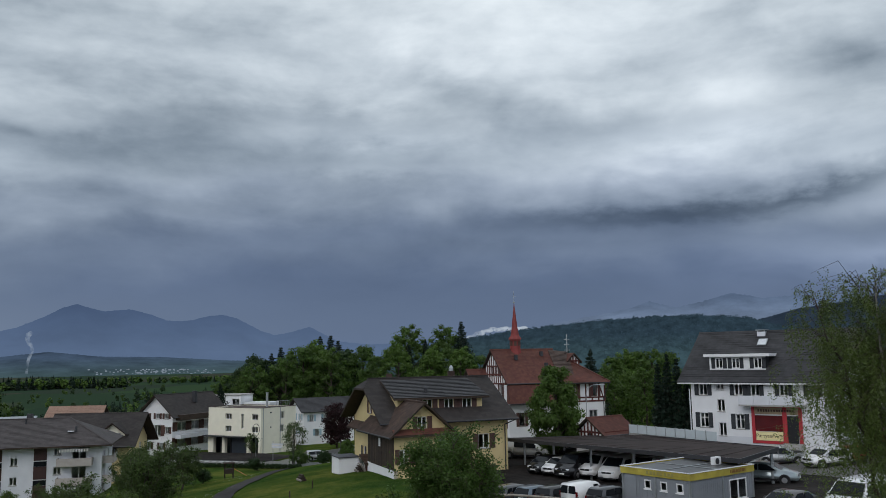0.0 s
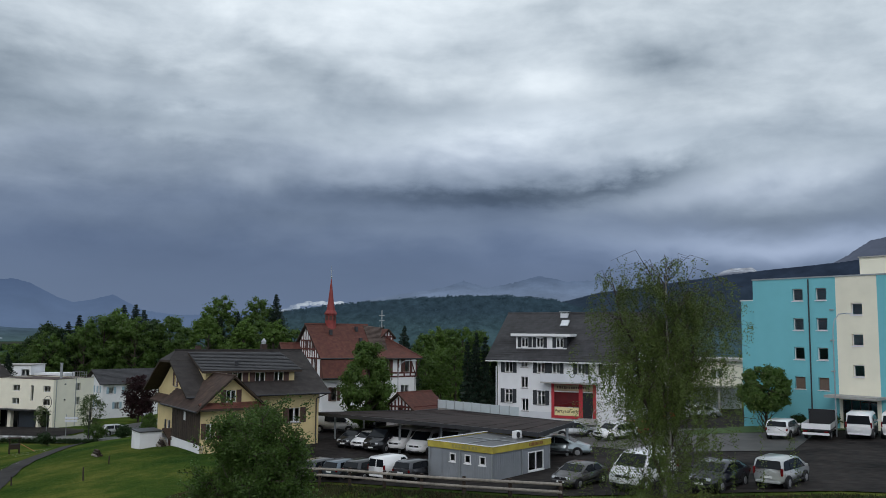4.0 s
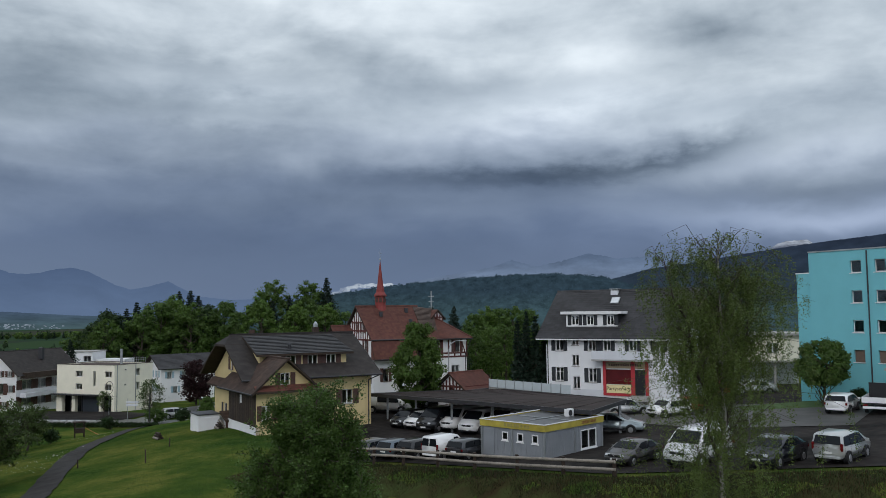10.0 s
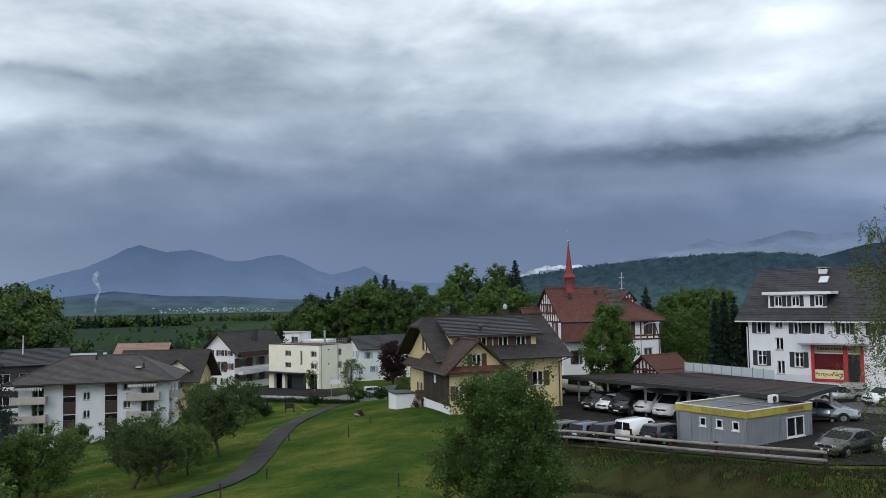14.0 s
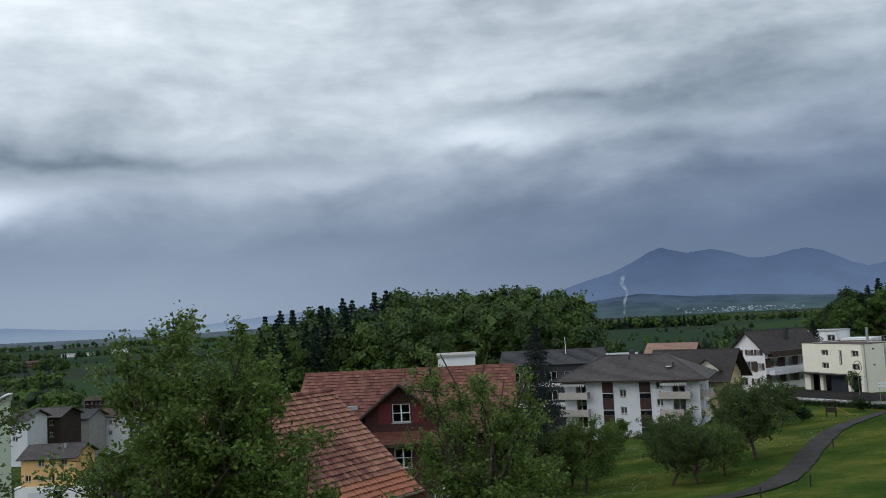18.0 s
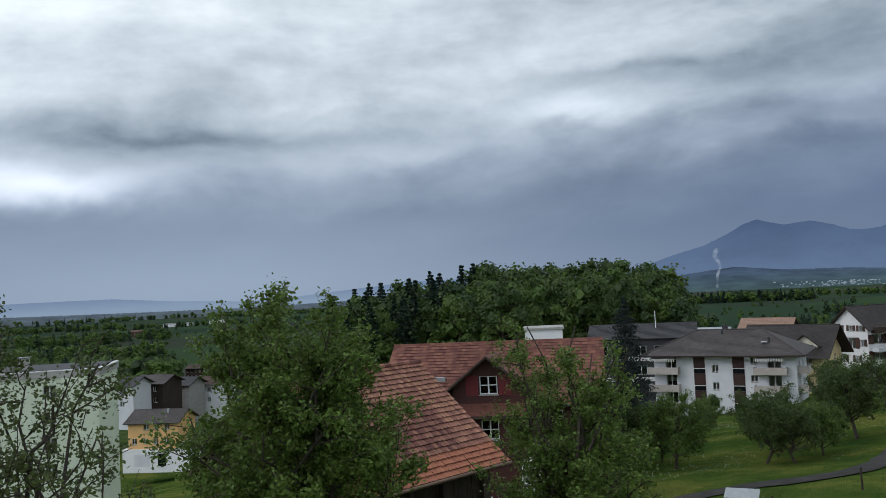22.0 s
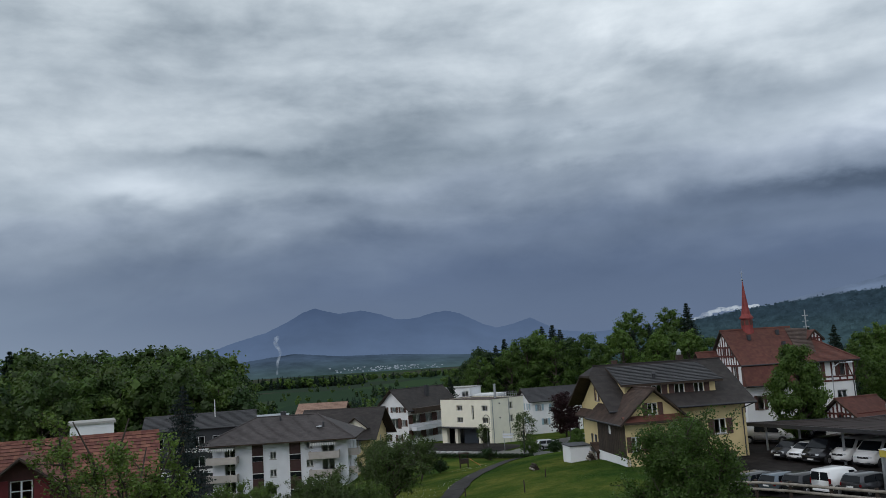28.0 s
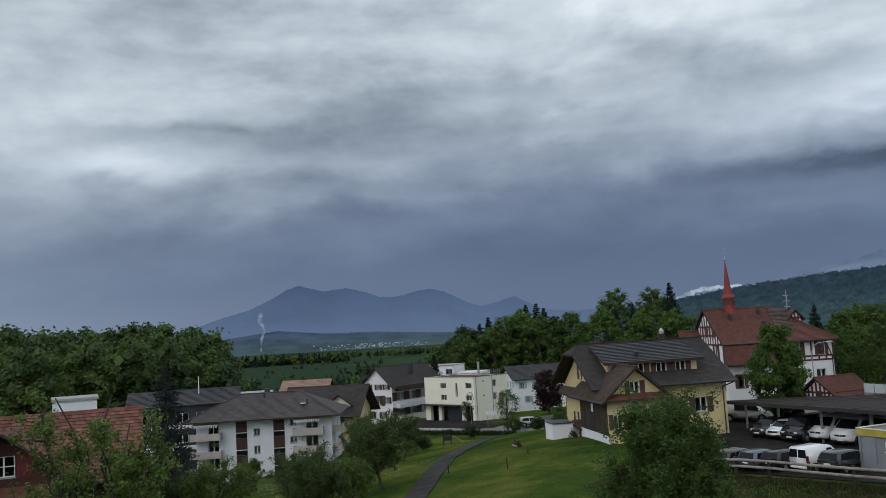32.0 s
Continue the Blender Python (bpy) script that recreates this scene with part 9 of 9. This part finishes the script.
def hill_trees():
    rng = np.random.default_rng(77)
    xs, es = zip(*sorted(HILL))
    P, S = [], []
    for _ in range(7000):
        az = rng.uniform(-25, 2)
        f = rng.uniform(0.25, 1.0) ** 0.6
        d = 1800 * (0.86 + 0.14 * f)
        e = float(np.interp(az, xs, es))
        h0, h1 = H(1800, -1.6), H(1800, e)
        x, y, _ = polar(az, d)
        z = h0 + (h1 - h0) * f
        m = 7
        P.append(np.array([x, y, z]) + rng.normal(size=(m, 3)) * [3.4, 3.4, 1.5] + [0, 0, 0.6])
        S.append(rng.uniform(2.0, 4.2, m))
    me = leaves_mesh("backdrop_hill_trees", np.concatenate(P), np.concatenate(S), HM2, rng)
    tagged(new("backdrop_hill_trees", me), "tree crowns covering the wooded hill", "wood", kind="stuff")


# the crowns glow like the hill under them, with the same painted haze
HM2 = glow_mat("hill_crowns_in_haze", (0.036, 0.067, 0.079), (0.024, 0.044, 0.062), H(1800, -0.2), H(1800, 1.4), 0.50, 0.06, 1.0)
hill_trees()


def puffs(name, label, places, bright, seed, thick=0.16):
    """A bank of low cloud or smoke far off: many overlapping soft puffs that glow faintly."""
    m = bpy.data.materials.new(name)
    m.use_nodes = True
    n, l = m.node_tree.nodes, m.node_tree.links
    n.remove(n["Principled BSDF"])
    em, tr, mx = n.new("ShaderNodeEmission"), n.new("ShaderNodeBsdfTransparent"), n.new("ShaderNodeMixShader")
    em.inputs["Color"].default_value = (*bright, 1)
    lw = n.new("ShaderNodeTexCoord")
    no = n.new("ShaderNodeTexNoise")
    no.inputs["Scale"].default_value, no.inputs["Detail"].default_value = 0.05, 6
    l.new(lw.outputs["Object"], no.inputs["Vector"])
    mr = n.new("ShaderNodeMapRange")
    mr.inputs["From Min"].default_value, mr.inputs["From Max"].default_value = 0.4, 0.62
    mr.inputs["To Max"].default_value = thick
    l.new(no.outputs["Fac"], mr.inputs["Value"])
    l.new(mr.outputs[0], mx.inputs[0])
    l.new(tr.outputs[0], mx.inputs[1])
    l.new(em.outputs[0], mx.inputs[2])
    l.new(mx.outputs[0], n["Material Output"].inputs["Surface"])
    bm = bmesh.new()
    for x, y, z, r, sq in places:
        bmesh.ops.create_icosphere(bm, subdivisions=2, radius=r, matrix=Matrix.Translation((x, y, z)) @ Matrix.Diagonal((1, 1, sq, 1)))
    ob = part(name, bm, m)
    return tagged(ob, label, "cloud", kind="stuff")


rng = np.random.default_rng(21)
pl = []
for i in range(13):
    az = -1.9 - 0.30 * i
    e = np.interp(az, [-5.6, -4.2, -3.0, -2.0], [1.98, 2.0, 1.92, 1.5]) - rng.uniform(0.0, 0.12)
    x, y, _ = polar(az, 2300)
    pl.append((x, y, H(2300, e), rng.uniform(9, 15), 0.42))
puffs("low_cloud", "torn strip of white cloud on the wooded hill", pl, (0.50, 0.57, 0.65), 1, 0.62)
pl = []
for i in range(22):
    f = i / 21
    x, y, _ = polar(26.25 + 0.35 * f * f * math.sin(f * 9) - 0.25 * f, 2600)
    pl.append((x, y, H(2600, -0.45 + 2.35 * f), 2.2 + 3.0 * f + rng.uniform(0, 2.0), 1.3))
puffs("smoke_plume", "thin white smoke column far across the valley", pl, (0.34, 0.41, 0.50), 2, 0.19)
rng = np.random.default_rng(31)
# village roofs and walls scattered on the foothill, glowing, with haze painted in
bm = bmesh.new()
for i in range(110):
    az = rng.normal(18.6, 1.6) if i % 3 else rng.uniform(15, 23)
    f = rng.uniform(0.32, 0.5)
    d = 3600 * (0.86 + 0.07 * f / 0.5)
    x, y, _ = polar(az, d)
    h0, h1 = H(3600, -1.1), H(3600, float(np.interp(-az, [-31, -29, -28, -25.1, -22.1, -18.3, -14.5, -12, -8], [-0.2, 0.3, 0.47, 0.78, 0.45, 0.36, 0.1, 0.0, 0.05])))
    z = h0 + (h1 - h0) * f
    s = rng.uniform(1.2, 3.0)
    box(bm, x - s, x + s, y - s - 6, y + s - 6, z - 4, z + s * 0.9)
tagged(part("far_village", bm, glow_mat("hazy_village_walls", (0.15, 0.19, 0.24), (0.24, 0.29, 0.35), -40, 0, 0.5, 0.05)), "tiny pale houses of a far village", "village", kind="stuff")


# ---- path, road, crossing ----
def ribbon(name, pts, width, dz, material, label, category, z_of=None):
    """A strip of paving along a line of places."""
    dense = []
    for (xa, ya), (xb, yb) in zip(pts, pts[1:]):
        for k in range(6):
            dense.append(Vector((xa + (xb - xa) * k / 6, ya + (yb - ya) * k / 6)))
    dense.append(Vector(pts[-1]))
    for _ in range(4):
        dense = [dense[0]] + [(dense[i - 1] + dense[i] * 2 + dense[i + 1]) / 4 for i in range(1, len(dense) - 1)] + [dense[-1]]
    bm = bmesh.new()
    rows = []
    for i, p in enumerate(dense):
        t = (dense[min(i + 1, len(dense) - 1)] - dense[max(i - 1, 0)]).normalized()
        nn = Vector((-t.y, t.x))
        row = []
        for f in (-0.5, -0.25, 0.0, 0.25, 0.5):
            q = p + nn * width * f * (1 + 0.22 * noise.noise(Vector((p.x * 1.1, p.y * 1.1, f * 9))))
            row.append(bm.verts.new((q.x, q.y, ground_z(q.x, q.y) + dz)))
        rows.append(row)
    for a, b in zip(rows, rows[1:]):
        for k in range(4):
            bm.faces.new((a[k], a[k + 1], b[k + 1], b[k]))
    bmesh.ops.recalc_face_normals(bm, faces=bm.faces[:])
    ob = part(name, bm, material)
    if ob.data.polygons[0].normal.z < 0:
        ob.data.flip_normals()
    return tagged(ob, label, category, kind="structure")


ribbon("path", [(-30, 36), (-24.0, 41.0), (-21.3, 44.9), (-18.8, 46.3), (-16.9, 48.6), (-16.3, 51.8), (-16.9, 56.9), (-18.2, 65.0), (-19.2, 74.5), (-19.9, 84.0), (-19.4, 93.0), (-18.0, 101.5), (-17.6, 110), (-16.6, 119)], 1.9, 0.07, M_PATH,
       "dark gravel path winding through the meadow", "path")
ribbon("road", [(-72, 158), (-54, 143), (-37, 130.5), (-26, 125.5), (-17, 122), (-11, 117), (-5, 108), (0, 99), (8, 95)], 9.5, 0.08, M_ROAD, "wet grey village road", "road")
ribbon("side_road", [(-24, 125), (-22, 133), (-19, 145), (-14, 162)], 5.0, 0.1, M_ROAD, "wet side road at the crossing", "road")
sheet("forecourt", [(-54, 147), (-37, 133), (-27, 129), (-24, 138), (-31, 144.5), (-43, 152.5)], 0.12, M_ASPH, label="dark paved forecourt of the cream building", category="pavement")
bm = bmesh.new()
for k in range(9):
    f = k / 9
    x, y = -41 + 11 * f, 132.5 - 5.5 * f
    for side in (-1, 1):
        box(bm, x - 0.35 + side * 1.1, x + 0.35 + side * 1.1, y - 0.25, y + 0.25, ground_z(x, y) + 0.2, ground_z(x, y) + 0.26)
tagged(part("road_markings", bm, M_MARK), "white crossing marks on the road", "road marking", kind="stuff")


# ---- small things ----
def beehouse():
    x, y, z = -19.9, 38.6, ground_z(-19.9, 38.6)
    h = thing("garden_hut", "small grey wooden hut with a pale corrugated roof", "hut", heading(x + 0.7, y, z, 20) @ Matrix.Scale(0.68, 4))
    for k in range(7):
        part("board", bx(0.02 + 0.26 * k, 0.26 + 0.26 * k, 0, 0.04, 0, 1.25), M_WOODL, h)
    part("side_wall", bx(0, 0.05, 0.05, 1.2, 0, 1.3), M_WOODL, h)
    part("side_wall", bx(1.8, 1.85, 0.05, 1.2, 0, 1.3), M_WOODL, h)
    part("back_wall", bx(0.05, 1.8, 1.15, 1.2, 0, 1.4), M_WOODL, h)
    for k in range(12):
        x0 = -0.25 + k * 0.195
        bm = bmesh.new()
        slab(bm, [(x0, -0.35, 1.42 + 0.02 * (k % 2)), (x0 + 0.195, -0.35, 1.42 + 0.02 * ((k + 1) % 2)), (x0 + 0.195, 1.4, 1.72 + 0.02 * ((k + 1) % 2)), (x0, 1.4, 1.72 + 0.02 * (k % 2))], 0.03)
        part("roof_sheet", bm, M_METAL, h)
    part("annex", bx(1.86, 2.7, 0.2, 1.1, 0, 0.8), M_WOODD, h)
    bm = bmesh.new()
    slab(bm, [(1.8, 0.0, 0.95), (3.0, 0.0, 0.75), (3.0, 1.3, 0.8), (1.8, 1.3, 1.0)], 0.05)
    part("annex_roof", bm, M_WOODL, h)


beehouse()
for i, (x, y, hh) in enumerate(((-14.6, 43.4, 1.5), (-16.2, 38.4, 1.1), (-17.3, 39.2, 1.0), (-11.6, 64.3, 1.3), (-4.6, 37.6, 1.1), (-8.0, 36.2, 1.2), (-8.3, 36.4, 1.0), (-11.7, 37.8, 0.9), (-14.0, 49.9, 0.9), (-17.0, 67.3, 0.9), (-5.2, 42.8, 0.9), (-11.0, 71.0, 0.9), (-12.6, 36.8, 1.0), (-15.2, 35.6, 1.0))):
    z, hh = ground_z(x, y), hh * 0.72
    p = thing("fence_post", "weathered wooden fence post in the meadow", "fence post", Matrix.Translation((x, y, z)), "meadow fence posts")
    bm = bmesh.new()
    tube(bm, (0, 0, -0.3), (0.03 * (i % 3 - 1), 0.02, hh), 0.055, 0.045, 7)
    part("stake", bm, M_WOODD, p)


def log_pile(x, y, n, label, deg=0):
    h = thing("log_pile", label, "log pile", heading(x, y, ground_z(x, y), deg))
    rnd = random.Random(int(x * 10))
    r = 0.11
    for row in range(4):
        for c in range(n - row):
            bm = bmesh.new()
            cx = (c + row * 0.5) * 2.05 * r
            tube(bm, (cx, 0, r + row * 1.75 * r), (cx + rnd.uniform(-0.03, 0.03), 1.0, r + row * 1.75 * r), r * rnd.uniform(0.85, 1.0), r * rnd.uniform(0.8, 1.0), 8)
            part("log", bm, M_WOODD if (c + row) % 3 else M_WOODL, h)


log_pile(-12.8, 76.2, 3, "stack of old logs at the edge of the meadow", 30)
log_pile(-7.9, 77.6, 4, "firewood stacked under the lean-to", 20)


def playground():
    x, y = -24.2, 98.0
    h = thing("slide", "orange slide beside a dark wooden play tower", "slide", heading(x, y, ground_z(x, y), 20) @ Matrix.Scale(0.62, 4))
    bm = bmesh.new()
    slab(bm, [(0.2, -0.3, 1.7), (0.2, 0.3, 1.7), (2.6, 0.3, 0.2), (2.6, -0.3, 0.2)], 0.06)
    part("chute", bm, mat("orange_plastic", (0.55, 0.16, 0.04), 0.4, 0.08, 2), h)
    for sx in (-1.5, 0.0):
        for sy in (-0.7, 0.7):
            part("tower_post", bx(sx - 0.06, sx + 0.06, sy - 0.06, sy + 0.06, 0, 2.7), M_WOODD, h)
    part("deck", bx(-1.5, 0.05, -0.7, 0.7, 1.62, 1.7), M_WOODD, h)
    part("tower_roof", bx(-1.75, 0.25, -0.95, 0.95, 2.7, 2.82), M_WOODD, h)
    part("tower_wall", bx(-1.5, 0.0, -0.74, -0.7, 0.9, 1.62), M_WOODD, h)


playground()


def round_sign(x, y):
    z = ground_z(x, y)
    h = thing("ring_sign", "round hoop sign on a pole by the forecourt", "sign", Matrix.Translation((x, y, z)))
    bm = bmesh.new()
    tube(bm, (0, 0, 0), (0, 0, 3.4), 0.05, 0.05)
    part("pole", bm, M_METAL, h)
    bm = bmesh.new()
    for k in range(20):
        a, b2 = 6.2832 * k / 20, 6.2832 * (k + 1) / 20
        tube(bm, (0.55 * math.cos(a), 0, 4.3 + 0.95 * math.sin(a)), (0.55 * math.cos(b2), 0, 4.3 + 0.95 * math.sin(b2)), 0.04, 0.04, 6)
    part("hoop", bm, M_DARKM, h)


round_sign(*polar(12.45, 141)[:2])


def street_lamp(az, d, hh, label, arm=1.4, deg=0.0, zb=None):
    x, y, _ = polar(az, d)
    z = ground_z(x, y) if zb is None else zb
    h = thing("street_lamp", label, "street lamp", heading(x, y, z, deg), "street lamps")
    bm = bmesh.new()
    tube(bm, (0, 0, 0), (0, 0, hh * 0.86), 0.06, 0.045)
    pts = [(0, 0, hh * 0.86), (arm * 0.12, 0, hh * 0.95), (arm * 0.45, 0, hh), (arm, 0, hh * 1.01)]
    for p, q in zip(pts, pts[1:]):
        tube(bm, p, q, 0.045, 0.04)
    part("pole", bm, M_DARKM if hh < 6 else M_METAL, h)
    part("lamp_head", bx(arm - 0.1, arm + 0.55, -0.12, 0.12, hh * 1.0, hh * 1.0 + 0.12, 0.03), M_GREYW, h)


street_lamp(-37.4, 74, 9.7, "tall curved street lamp in front of the turquoise block", 1.3, 0)
street_lamp(-9.5, 90, 7.0, "slim curved street lamp behind the carport", 1.6, 15)
street_lamp(10.05, 122, 4.5, "slim street lamp at the crossing", 0.4, 0)
street_lamp(6.95, 120, 3.6, "short street lamp by the gardens", 0.3, 0)


def sign_post(az, d):
    x, y, _ = polar(az, d)
    h = thing("signpost", "white direction signs on a post at the crossing", "signpost", heading(x, y, ground_z(x, y), -10))
    bm = bmesh.new()
    tube(bm, (0, 0, 0), (0, 0, 3.2), 0.04, 0.04)
    part("post", bm, M_METAL, h)
    part("sign_board", bx(-0.2, 1.7, -0.06, -0.03, 2.5, 2.8), M_GREYW, h)
    part("sign_board", bx(-0.2, 1.5, -0.06, -0.03, 2.1, 2.4), M_GREYW, h)


sign_post(11.35, 132)


def sun_parasol(x, y):
    h = thing("pavilion", "small dark hipped pavilion roof behind parked vans", "pavilion", heading(x, y, ground_z(x, y), 30))
    for sx in (-1, 1):
        for sy in (-1, 1):
            part("post", bx(sx * 1.3 - 0.06, sx * 1.3 + 0.06, sy * 1.3 - 0.06, sy * 1.3 + 0.06, 0, 2.2), M_WOODD, h)
    bm = bmesh.new()
    bmesh.ops.create_cone(bm, cap_ends=True, segments=4, radius1=2.6, radius2=0.05, depth=1.0, matrix=Matrix.Translation((0, 0, 2.7)) @ Matrix.Rotation(radians(45), 4, "Z"))
    part("roof", bm, M_ROOFB, h)


sun_parasol(52.5, 61.5)

# antenna masts by the half-timbered hall
for az, d, hh in ((-8.35, 112, 10.3),):
    x, y, _ = polar(az, d)
    h = thing("mast", "thin antenna mast above the red roofs", "mast", Matrix.Translation((x, y, -3)))
    bm = bmesh.new()
    tube(bm, (0, 0, 0), (0, 0, hh + 4), 0.12, 0.06)
    for k in range(4):
        tube(bm, (-0.35, 0, hh + 1.2 + 0.7 * k), (0.35, 0, hh + 1.2 + 0.7 * k), 0.04, 0.04)
    part("pole", bm, M_METAL, h)
x, y, _ = polar(-9.9, 108)
plant("fir_tree", "narrow dark fir behind the red roofs", "tree", FIRS[0], x, y, scale=0.62)

# lawn in front of the turquoise block
lawn = mat("lawn", (0.055, 0.10, 0.022), 0.9, 0.2, 3, 0.3)
sheet("lawn", [(37.5, 68.5), (46.6, 63.4), (49.5, 60.9), (52.0, 62.6), (46.0, 71.2), (38.5, 72)], 0.13, lawn, label="strip of lawn before the turquoise block", category="lawn")
